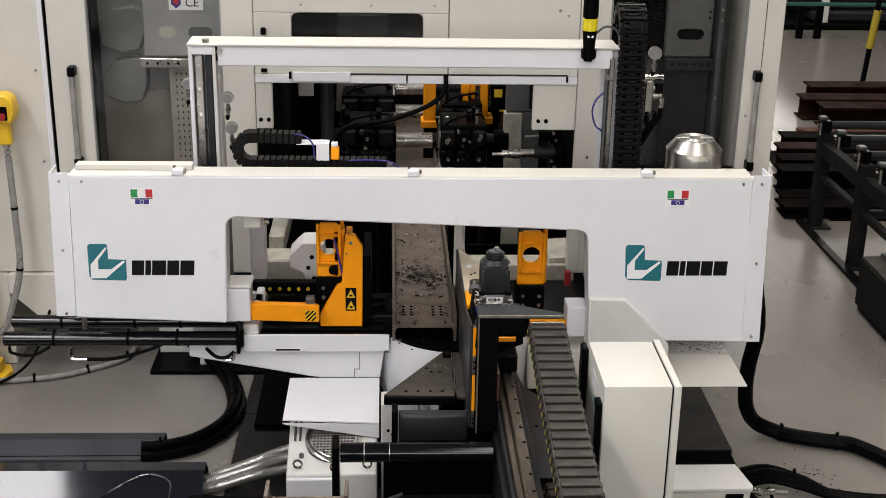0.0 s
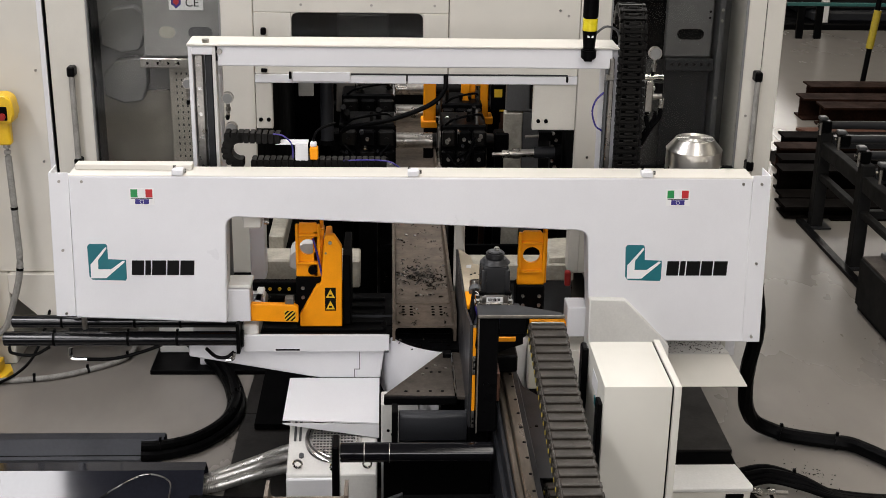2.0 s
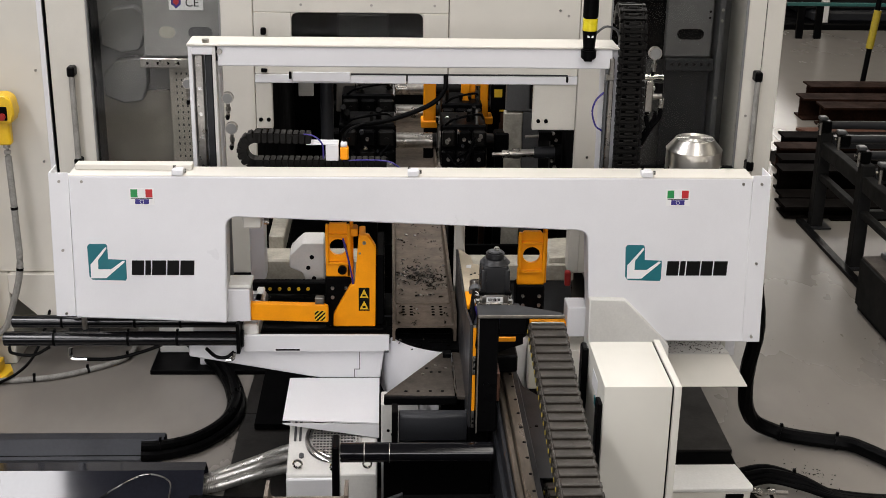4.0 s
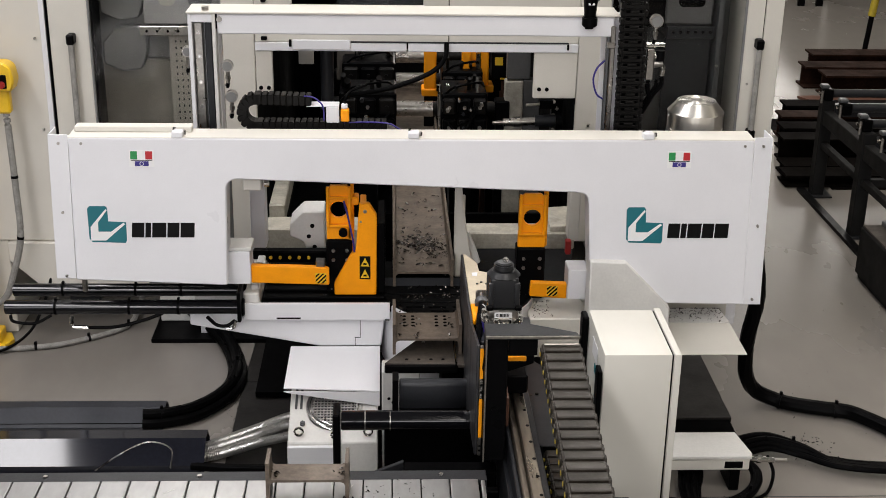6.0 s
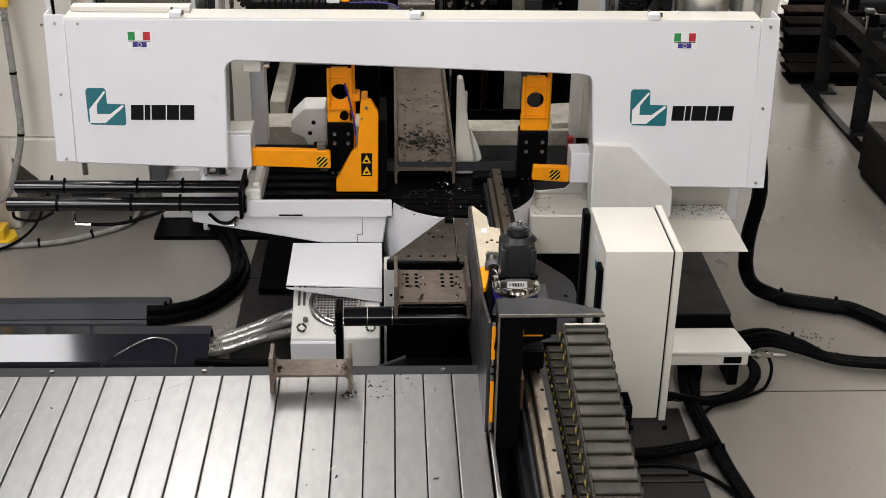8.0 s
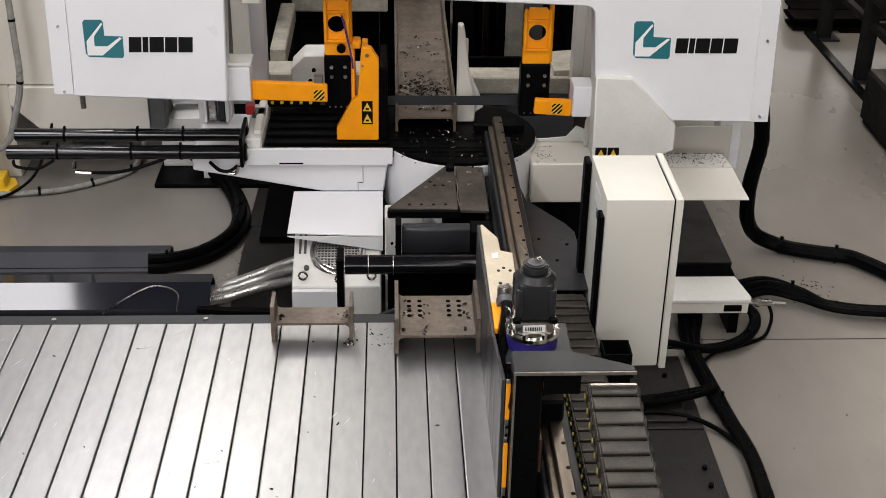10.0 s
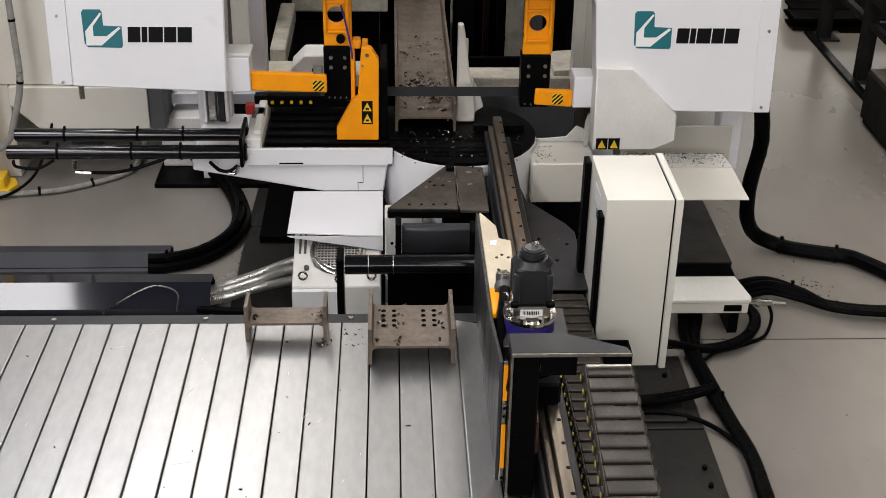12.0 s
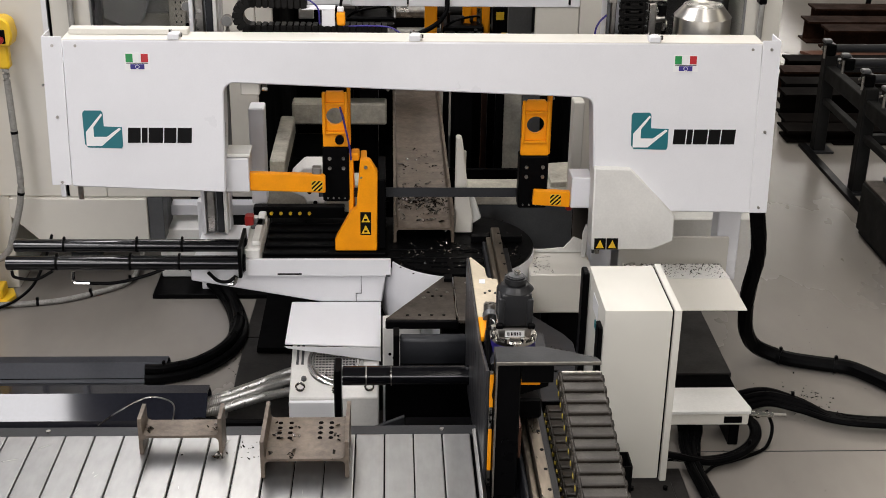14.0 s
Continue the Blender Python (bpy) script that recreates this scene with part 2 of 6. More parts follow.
def tube(points, r, seg=10, steps=8, ribs=0.0):
    return add_tube(bmesh.new(), points, r, seg, steps, ribs)


def arc(cx, cy, r, a0, a1, n=6):
    return [(cx + r * math.cos(radians(a0 + (a1 - a0) * i / n)), cy + r * math.sin(radians(a0 + (a1 - a0) * i / n))) for i in range(n + 1)]

# ---------------------------------------------------------------- the hall
single("floor", box((-40, -40, -0.3), (40, 40, 0.0), 0), FLOOR, "smooth grey coated factory floor with scuffs", "floor", kind="structure", base=(0, 0, 0))
# Unseen roof and walls, kept dark grey to limit bounced light.
single("ceiling", box((-22, -22, 9.0), (22, 32, 9.3), 0), WALL, "unseen grey hall roof", "ceiling", kind="structure")
single("wall_north", box((-22, 32, 0), (22, 32.3, 9.0), 0), WALL, "unseen plain grey hall wall", "wall", kind="structure")
single("wall_south", box((-22, -22.3, 0), (22, -22, 9.0), 0), WALL, "unseen plain grey hall wall", "wall", kind="structure")
single("wall_west", box((-22.3, -22, 0), (-22, 32, 9.0), 0), WALL, "unseen plain grey hall wall", "wall", kind="structure")
single("wall_east", box((22, -22, 0), (22.3, 32, 9.0), 0), WALL, "unseen plain grey hall wall", "wall", kind="structure")

# ---------------------------------------------------------------- band saw bow, leaning, which rises on its columns
LEAN = 0.116


def lean(bm, z0=1.69):
    for v in bm.verts:
        v.co.y += LEAN * (v.co.z - z0)
    return bm


def front_y(z):
    return LEAN * (z - 1.69)


saw = thing("band_saw", (0.12, 0.1, 0.86), "white painted band saw bow with teal and black logos", "band saw")
outline = [(-1.50, 1.0), (-0.78, 0.972), (-0.772, 1.44)] + arc(-0.722, 1.442, 0.05, 180, 92, 5) + [(0.90, 1.432)] + arc(0.915, 1.385, 0.045, 85, 0, 5) + \
          [(0.985, 0.885), (1.75, 0.872), (1.745, 1.685), (-1.50, 1.685)]
part("front_cover", lean(prism(outline, "y", 0.0, 0.142, 0.006)), PAINT_COOL, saw)
for x0, x1, z0, s in ((-1.594, -1.502, 1.005, 1), (1.747, 1.834, 0.872, -1)):
    end = part("end_cover", lean(box((x0, 0.004, z0), (x1, 0.010, 1.700), 0.002)), PAINT_COOL, saw)
    edge = x0 if s > 0 else x1
    part("end_wall", lean(box((min(edge, edge + s * 0.006), 0.0105, z0), (max(edge, edge + s * 0.006), 0.142, 1.700), 0.002)), PAINT_COOL, end)
    part("end_floor", lean(box((x0 + 0.007, 0.0105, z0), (x1 - 0.007, 0.14, 1.66), 0.002)), PAINT_DIRTY, end)
part("top_cover", lean(prism([(0.004, 1.686), (0.006, 1.689), (0.07, 1.693), (0.142, 1.693), (0.142, 1.686)], "x", -1.50, 1.745)), PAINT, saw, round_off=False)
part("raised_cover", lean(box((-1.485, 0.075, 1.6935), (-0.935, 0.138, 1.720), 0.003)), PAINT, saw, round_off=False)
for x in (-0.99, 0.12, 1.24):
    la = part("latch", lean(box((x - 0.030, 0.0, 1.688), (x + 0.022, 0.06, 1.716), 0.004)), PAINT_COOL, saw)
    part("latch_bolt", lean(cyl((x - 0.022, 0.045, 1.712), (x - 0.022, 0.045, 1.724), 0.008, 8)), CHROME, la)
    part("latch_bolt", lean(cyl((x + 0.03, 0.02, 1.70), (x + 0.03, 0.02, 1.716), 0.008, 8)), CHROME, la)


def flat_on_saw(pts, y0, y1, material, name, parent, label=""):
    """A thin print on the leaning front, drawn in x and z."""
    return part(name, lean(prism(pts, "y", y0, y1)), material, parent, label)


def rect(x0, x1, z0, z1):
    return [(x0, z0), (x1, z0), (x1, z1), (x0, z1)]


def emblem(x, z):
    """Rounded teal tile with a white L-shaped band, and five black blocks beside it, printed on the saw's front."""
    w, h = 0.182, 0.178
    tile = [(x + 0.006, z + 0.02), (x + 0.02, z + 0.004), (x + w - 0.006, z), (x + w, z + 0.012), (x + w, z + 0.100), (x + 0.098, z + 0.104), (x + 0.096, z + h - 0.01),
            (x + 0.088, z + h), (x + 0.012, z + h), (x + 0.002, z + h - 0.012)]
    t = flat_on_saw(tile, -0.0025, 0.0, TEAL, "emblem", saw, "rounded teal emblem with white band")
    band = [(x + 0.014, z + 0.012), (x + 0.014, z + 0.078), (x + 0.088, z + 0.165), (x + 0.094, z + 0.158), (x + 0.050, z + 0.10), (x + 0.050, z + 0.055),
            (x + 0.11, z + 0.055), (x + 0.168, z + 0.098), (x + 0.178, z + 0.092), (x + 0.085, z + 0.012)]
    flat_on_saw(band, -0.004, -0.0025, WHITE_PRINT, "emblem_band", t)
    bx = x + 0.206
    for wd in (0.058, 0.026, 0.066, 0.056, 0.066):
        flat_on_saw([(bx, z + 0.027), (bx + wd, z + 0.027), (bx + wd + 0.004, z + 0.098), (bx + 0.004, z + 0.098)], -0.0025, 0.0, INK, "print_block", saw)
        bx += wd + 0.006


def flag_sticker(x, z):
    s = flat_on_saw(rect(x - 0.058, x + 0.058, z - 0.042, z + 0.036), -0.002, 0.0, WHITE_PRINT, "sticker", saw, "white sticker with small flags")
    flat_on_saw(rect(x - 0.052, x - 0.020, z - 0.006, z + 0.032), -0.0034, -0.002, GREEN_PRINT, "green_field", s)
    flat_on_saw(rect(x + 0.018, x + 0.050, z - 0.006, z + 0.032), -0.0034, -0.002, RED_PRINT, "red_field", s)
    flat_on_saw(rect(x - 0.032, x + 0.032, z - 0.038, z - 0.015), -0.0034, -0.002, BLUE_PRINT, "blue_field", s)
    for k in range(12):
        a = 2 * math.pi * k / 12
        cx, cz = x + 0.0085 * math.cos(a), z - 0.0265 + 0.0085 * math.sin(a)
        flat_on_saw(rect(cx - 0.0014, cx + 0.0014, cz - 0.0014, cz + 0.0014), -0.0042, -0.0034, WHITE_PRINT, "star", s)
    flat_on_saw(rect(x - 0.050, x + 0.050, z - 0.012, z - 0.009), -0.0034, -0.002, INK, "print_bar", s)


emblem(-1.432, 1.184)
emblem(1.143, 1.184)
flag_sticker(-1.162, 1.593)
flag_sticker(1.387, 1.597)
for x, z in ((-1.545, 1.66), (-1.545, 1.33), (-1.545, 1.02), (1.79, 1.66), (1.79, 1.27), (1.79, 0.90), (-1.44, 1.66), (1.70, 1.66)):
    part("screw", lean(cyl((x, 0.004, z), (x, -0.004, z), 0.007, 8)), STEEL, saw)
part("stop_pin", cyl((-1.475, -0.03, 0.92), (-1.475, -0.03, 1.02), 0.013, 10), STEEL, saw)
part("hinge_bracket", box((-0.70, 0.02, 1.42), (-0.61, 0.10, 1.50), 0.006), PAINT, saw)
part("hinge_bolt", cyl((-0.60, 0.05, 1.45), (-0.575, 0.05, 1.45), 0.018, 10), STEEL, saw)
# guard plate over the drive wheel's lower part
part("lower_guard", lean(prism([(0.975, 0.70), (1.27, 0.70), (1.375, 0.745), (1.375, 0.872), (1.150, 1.10), (0.975, 1.105)], "y", -0.035, 0.10, 0.006)), PAINT_DIRTY, saw)
for x in (0.99, 1.05):
    s = flat_on_saw(rect(x, x + 0.055, 0.705, 0.76), -0.038, -0.035, INK, "warning_sticker", saw, "black sticker with yellow triangle")
    flat_on_saw([(x + 0.008, 0.712), (x + 0.047, 0.712), (x + 0.0275, 0.752)], -0.0395, -0.038, YELLOW, "triangle", s)
# inner walls of the bow beside the opening
part("inner_frame", box((-1.45, 0.165, 1.02), (-0.79, 0.34, 1.60), 0.01), DARK, saw)
part("inner_frame", box((1.02, 0.165, 0.92), (1.72, 0.34, 1.60), 0.01), DARK, saw)
part("inner_frame", box((-0.79, 0.165, 1.50), (1.02, 0.30, 1.62), 0.01), DARK, saw)
# blade
part("blade", lean(box((-0.36, 0.262, 0.818), (0.80, 0.266, 0.866), 0.0005), 0.85), DARK, saw, "dark steel saw blade")
# slide and motor
part("arm_slide", box((-0.790, -0.005, 0.945), (-0.675, 0.13, 1.115), 0.004), PAINT_COOL, saw)
part("slide_cap", box((-0.795, 0.0, 1.118), (-0.668, 0.14, 1.135), 0.003), PAINT_DIRTY, saw)
part("arm_slide", box((0.885, -0.005, 0.862), (0.985, 0.13, 1.020), 0.004), PAINT_COOL, saw)


def hazard(parent, x, z, y):
    s = part("hazard_sticker", box((x - 0.027, y - 0.002, z - 0.027), (x + 0.027, y, z + 0.027), 0), YELLOW, parent, "yellow and black striped sticker")
    bm = bmesh.new()
    h = 0.026
    for k in (-0.040, -0.018, 0.004, 0.026):
        pts = []
        for u, side in ((k, 1), (k + 0.011, -1)):
            ends = [(max(-h, min(h, u + v)), v if -h <= u + v <= h else (h if u + v > h else -h) - u) for v in (-h, h)]
            pts += ends[::side]
        if abs(pts[0][0] - pts[1][0]) < 0.002:
            continue
        add_prism(bm, [(x + p, z + max(-h, min(h, q))) for p, q in pts], "y", y - 0.0035, y - 0.002)
    part("stripes", bm, INK, s, round_off=False)


def ring_plate(x0, x1, z0, z1, y0, y1, cx, cz, r, n=20):
    """A plate with a round hole."""
    bm = bmesh.new()
    outer, inner = [], []
    for k in range(n):
        a = 2 * math.pi * k / n
        c, s = math.cos(a), math.sin(a)
        f = min((x1 - cx) / c if c > 1e-6 else (x0 - cx) / c if c < -1e-6 else 9, (z1 - cz) / s if s > 1e-6 else (z0 - cz) / s if s < -1e-6 else 9)
        outer.append((cx + c * f, cz + s * f))
        inner.append((cx + c * r, cz + s * r))
    rows = []
    for pts, y in ((outer, y0), (inner, y0), (inner, y1), (outer, y1)):
        rows.append([bm.verts.new((p[0], y, p[1])) for p in pts])
    for a, b in zip(rows, rows[1:] + rows[:1]):
        for k in range(n):
            bm.faces.new((a[k], a[(k + 1) % n], b[(k + 1) % n], b[k]))
    return bm


def guide(x0, x1, z_top, z_mid, z_low, arm):
    """A blade guide: orange upper bracket with a round hole, black lower block, bolts."""
    cx = (x0 + x1) / 2
    y = 0.16
    root = part("guide_arm", arm, ORANGE, saw, "orange painted guide arm")
    w = x1 - x0
    zc = z_top - 0.125
    part("guide_bracket", ring_plate(x0, x1, z_mid + 0.085, z_top, y, y + 0.02, cx, zc, 0.043), ORANGE, root, "orange cast bracket with round hole")
    part("bracket_foot", box((x0, y, z_mid), (x1, y + 0.03, z_mid + 0.085), 0.004), ORANGE, root)
    part("bracket_rib", box((x0, y - 0.02, z_mid + 0.07), (x0 + 0.016, y + 0.001, z_top), 0.004), ORANGE, root)
    part("bracket_rib", box((x1 - 0.016, y - 0.02, z_mid + 0.07), (x1, y + 0.001, z_top), 0.004), ORANGE, root)
    part("bracket_rib", box((x0 + 0.016, y - 0.018, z_mid + 0.07), (x1 - 0.016, y + 0.001, z_mid + 0.083), 0.003), ORANGE, root)
    part("bracket_rib", box((x0 + 0.016, y - 0.018, z_top - 0.065), (x1 - 0.016, y + 0.001, z_top - 0.052), 0.003), ORANGE, root)
    part("bracket_wall", box((x1 - 0.004, y + 0.02, z_mid), (x1 + 0.012, y + 0.10, z_top + 0.10), 0.004), ORANGE, root)
    part("guide_block", box((x0 - 0.004, y - 0.012, z_low), (x1 + 0.004, y + 0.09, z_mid), 0.008), BLACK, root, "black guide block")
    for bx in (x0 + 0.032, x1 - 0.024):
        for bz in (z_mid - 0.055, z_mid - 0.105):
            part("bolt", cyl((bx, y - 0.012, bz), (bx, y - 0.02, bz), 0.009, 10), STEEL, root)
    for k in range(4):
        bx = x0 + 0.02 + k * (w - 0.04) / 3
        part("bolt", cyl((bx, y - 0.012, z_low + 0.02), (bx, y - 0.017, z_low + 0.02), 0.005, 8), STEEL, root)
    return root


guide_left = guide(-0.300, -0.177, 1.40, 1.118, 0.835, prism([(-0.78, 0.945), (-0.285, 0.93), (-0.285, 1.012), (-0.31, 1.022), (-0.78, 1.035)], "y", 0.02, 0.058, 0.004))
hazard(guide_left, -0.325, 0.967, 0.0185)
part("sensor", box((-0.35, 0.03, 1.02), (-0.305, 0.075, 1.055), 0.004), STEEL, guide_left)
part("blue_cable", tube([(-0.213, 0.135, 1.33), (-0.193, 0.13, 1.25), (-0.168, 0.13, 1.12), (-0.163, 0.135, 1.06)], 0.005, 6), BLUE_PRINT, guide_left)
part("round_knob", cyl((-0.218, 0.155, 1.16), (-0.218, 0.135, 1.16), 0.022, 14), BLACK, guide_left)
guide_right = guide(0.646, 0.783, 1.36, 1.075, 0.80, prism([(0.70, 0.868), (0.884, 0.855), (0.884, 0.935), (0.705, 0.942)], "y", 0.02, 0.058, 0.004))
hazard(guide_right, 0.812, 0.898, 0.0185)

# drive motor standing on the bow's right end
MX, MY = 1.532, 0.34
mot = part("drive_motor", cyl((MX, MY, 1.60), (MX, MY, 1.740), 0.138, 48), BRUSHED, saw, "silver drive motor with vented cap")
part("motor_cap", cyl((MX, MY, 1.7402), (MX, MY, 1.792), 0.141, 48, r2=0.096), BRUSHED, mot)
part("cap_rim", tube([(MX + 0.094 * math.cos(a), MY + 0.094 * math.sin(a), 1.792) for a in [2 * math.pi * k / 40 for k in range(41)]], 0.004, 6, 1), BRUSHED, mot)
part("vent_plate", cyl((MX, MY, 1.791), (MX, MY, 1.7935), 0.090, 32), GREY, mot)
bm = bmesh.new()
for r0 in (0.036, 0.047, 0.058, 0.069, 0.080):
    add_tube(bm, [(MX + r0 * math.cos(a), MY + r0 * math.sin(a), 1.795) for a in [2 * math.pi * k / 32 for k in range(33)]], 0.0022, 5, 1)
for k in range(16):
    a = math.pi * k / 8
    add_cyl(bm, (MX + 0.02 * math.cos(a), MY + 0.02 * math.sin(a), 1.795), (MX + 0.088 * math.cos(a), MY + 0.088 * math.sin(a), 1.795), 0.002, 5)
part("vent_grille", bm, BRUSHED, mot)
part("vent_hub", cyl((MX, MY, 1.793), (MX, MY, 1.798), 0.028, 20), BRUSHED, mot)
for a in (200, 250, 290, 340):
    c, d = math.cos(radians(a)), math.sin(radians(a))
    part("cap_screw", cyl((MX + 0.136 * c, MY + 0.136 * d, 1.655), (MX + 0.142 * c, MY + 0.142 * d, 1.655), 0.006, 8), CHROME, mot)
part("motor_flange", cyl((MX, MY, 1.60), (MX, MY, 1.638), 0.143, 40), DARK, mot)


def chain_link(w, h, p, along):
    """One open link of a cable carrier: side cheeks and a cross bar, along x or y."""
    bm = bmesh.new()
    t = 0.012
    if along == "x":
        for s in (-1, 1):
            add_box(bm, (-p * 0.49, s * (w / 2 - t / 2) - t / 2, -h / 2), (p * 0.49, s * (w / 2 - t / 2) + t / 2, h / 2), 0.004)
        add_box(bm, (-p * 0.36, -w / 2, h / 2 - 0.004), (p * 0.36, w / 2, h / 2 + 0.004), 0.002)
        add_box(bm, (-p * 0.36, -w / 2, -h / 2 - 0.003), (p * 0.36, w / 2, -h / 2 + 0.004), 0.002)
    else:
        for s in (-1, 1):
            add_box(bm, (s * (w / 2 - t / 2) - t / 2, -p * 0.49, -h / 2), (s * (w / 2 - t / 2) + t / 2, p * 0.49, h / 2), 0.004)
            add_box(bm, (s * (w / 2 + 0.002) - 0.004, -p * 0.20, -h * 0.36), (s * (w / 2 + 0.002) + 0.004, p * 0.30, h * 0.36), 0.003)
        # lid that overlaps its neighbour a little, with a lower lip
        add_prism(bm, [(-p * 0.47, h / 2 - 0.004), (p * 0.46, h / 2 - 0.006), (p * 0.46, h / 2 + 0.0005), (p * 0.30, h / 2 + 0.0015), (-p * 0.36, h / 2 + 0.0085), (-p * 0.47, h / 2 + 0.007)],
                  "x", -w / 2 + 0.008, w / 2 - 0.008, 0.0015)
        add_box(bm, (-w / 2 + 0.006, -p * 0.40, -h / 2 - 0.003), (w / 2 - 0.006, p * 0.40, -h / 2 + 0.004), 0.002)
    me = bpy.data.meshes.new("link")
    bm.to_mesh(me)
    bm.free()
    return me


def notched_link(w, h, p):
    """A narrow open link seen from its broad side: cheeks, two staggered bars and a middle tab."""
    bm = bmesh.new()
    for s in (-1, 1):
        add_box(bm, (s * (w / 2 - 0.008) - 0.008, -p * 0.47, -h / 2), (s * (w / 2 - 0.008) + 0.008, p * 0.30, h / 2), 0.003)
        add_box(bm, (s * (w / 2 - 0.020) - 0.006, -p * 0.10, -h / 2), (s * (w / 2 - 0.020) + 0.006, p * 0.62, h / 2 - 0.007), 0.002)
    add_box(bm, (-w / 2 + 0.016, -p * 0.40, h / 2 - 0.008), (w / 2 - 0.016, p * 0.05, h / 2 - 0.001), 0.002)
    add_box(bm, (-w * 0.17, p * 0.05, h / 2 - 0.008), (w * 0.17, p * 0.36, h / 2 + 0.003), 0.002)
    add_box(bm, (-w / 2 + 0.026, p * 0.36, h / 2 - 0.012), (w / 2 - 0.026, p * 0.52, h / 2 - 0.006), 0.001)
    me = bpy.data.meshes.new("link")
    bm.to_mesh(me)
    bm.free()
    return me


def link_at(me, parent, m, material):
    if not me.materials:
        me.materials.append(material)
    ob = new("link", me)
    ob.parent = parent
    ob.matrix_basis = Matrix.Translation(-base_of(parent)) @ m
    return ob


# cable carrier lying on the bow: a lower run that stays, a bend and an upper run that follow the left guide
LINK_X = chain_link(0.080, 0.044, 0.031, "x")
run_low = part("carrier_tray", box((-0.66, 0.20, 1.6205), (-0.01, 0.29, 1.660), 0.001), BLACK, saw)
for k in range(22):
    link_at(LINK_X, run_low, pose(-0.655 + k * 0.030, 0.245, 1.684), CHAIN)
part("end_bracket", prism([(-0.01, 1.660), (0.05, 1.660), (0.005, 1.706), (-0.01, 1.706)], "y", 0.205, 0.21), STEEL, run_low)
part("blue_cable", tube([(-0.22, 0.21, 1.706), (-0.10, 0.205, 1.711), (0.0, 0.205, 1.704), (0.06, 0.2, 1.672)], 0.004, 6), BLUE_PRINT, run_low)
run_bend = part("carrier_bend", box((-0.640, 0.225, 1.800), (-0.630, 0.265, 1.804), 0), BLACK, saw)
for k in range(9):
    a = radians(268 - k * 22.5)
    link_at(LINK_X, run_bend, Matrix.Translation((-0.638 + 0.067 * math.cos(a), 0.245, 1.7515 + 0.067 * math.sin(a))) @ pose(0, 0, 0, 0, 90 - math.degrees(a), 0), CHAIN)
run_top = part("carrier_bracket", box((-0.39, 0.205, 1.785), (-0.232, 0.285, 1.792), 0.002), PAINT_COOL, saw, "white carrier bracket with orange sensor")
for k in range(9):
    link_at(LINK_X, run_top, pose(-0.62 + k * 0.030, 0.245, 1.819 - 0.0008 * k), CHAIN)
part("bracket_leg", box((-0.295, 0.205, 1.705), (-0.232, 0.213, 1.785), 0.003), PAINT_COOL, run_top)
part("orange_sensor", box((-0.224, 0.195, 1.712), (-0.184, 0.245, 1.775), 0.006), ORANGE, run_top)
part("sensor_top", box((-0.222, 0.20, 1.775), (-0.19, 0.235, 1.80), 0.006), PAINT_COOL, run_top)
part("sensor_cable", tube([(-0.205, 0.22, 1.79), (-0.20, 0.23, 1.83), (-0.17, 0.24, 1.86), (-0.10, 0.27, 1.88)], 0.007, 6), RUBBER, run_top)
part("blue_cable", tube([(-0.40, 0.21, 1.838), (-0.35, 0.205, 1.83), (-0.31, 0.20, 1.79), (-0.305, 0.20, 1.72)], 0.004, 6), BLUE_PRINT, run_top)

# ---------------------------------------------------------------- saw columns and top beam
gantry = thing("saw_gantry", (0.1, 0.45, 0.0), "white painted gantry with guide columns behind the saw", "gantry")
part("column", box((-0.985, 0.521, 0.78), (-0.845, 0.64, 2.215), 0.006), PAINT_COOL, gantry)
part("column_front", box((-0.985, 0.45, 0.82), (-0.965, 0.52, 2.215), 0.003), PAINT_COOL, gantry)
part("column_front", box((-0.868, 0.45, 0.82), (-0.850, 0.52, 2.215), 0.003), PAINT_DIRTY, gantry)
part("guide_rail", box((-0.960, 0.47, 0.82), (-0.915, 0.52, 2.17), 0.006), STEEL, gantry, "steel linear guide rail")
for z in (1.2, 1.4, 1.6, 1.75, 1.87, 2.0, 2.12):
    part("rail_bolt", cyl((-0.937, 0.47, z), (-0.937, 0.466, z), 0.009, 10), CHROME, gantry)
part("rail_side", box((-0.905, 0.465, 0.82), (-0.872, 0.52, 2.17), 0.004), DARK, gantry)
part("column", box((1.085, 0.50, 0.0), (1.20, 0.66, 2.20), 0.006), PAINT_COOL, gantry)
part("guide_rail", box((1.100, 0.45, 0.70), (1.125, 0.50, 2.17), 0.004), STEEL, gantry, "steel linear guide rail")
part("column_front", box((1.085, 0.46, 0.70), (1.097, 0.50, 2.17), 0.002), GREY, gantry)
part("crossbeam", box((-0.990, 0.44, 2.217), (1.14, 0.645, 2.228), 0.003), PAINT, gantry)
part("column_bracket", box((-0.985, 0.30, 0.70), (-0.73, 0.64, 0.779), 0.006), PAINT_COOL, gantry)
part("column_top", box((-0.985, 0.452, 2.172), (-0.85, 0.52, 2.215), 0.004), PAINT_COOL, gantry)
part("crossbeam", box((-0.842, 0.455, 2.115), (1.115, 0.63, 2.2165), 0.006), PAINT_COOL, gantry)
part("bracket", box((-0.868, 0.455, 2.14), (-0.842, 0.50, 2.22), 0.003), BLACK, gantry)
part("bolt", cyl((-0.83, 0.45, 2.19), (-0.83, 0.44, 2.19), 0.014, 10), STEEL, gantry)
part("eye_bolt", cyl((-0.90, 0.48, 2.228), (-0.90, 0.48, 2.245), 0.018, 10), STEEL, gantry)
part("clamp", box((1.085, 0.44, 2.06), (1.125, 0.47, 2.09), 0.003), STEEL, gantry)
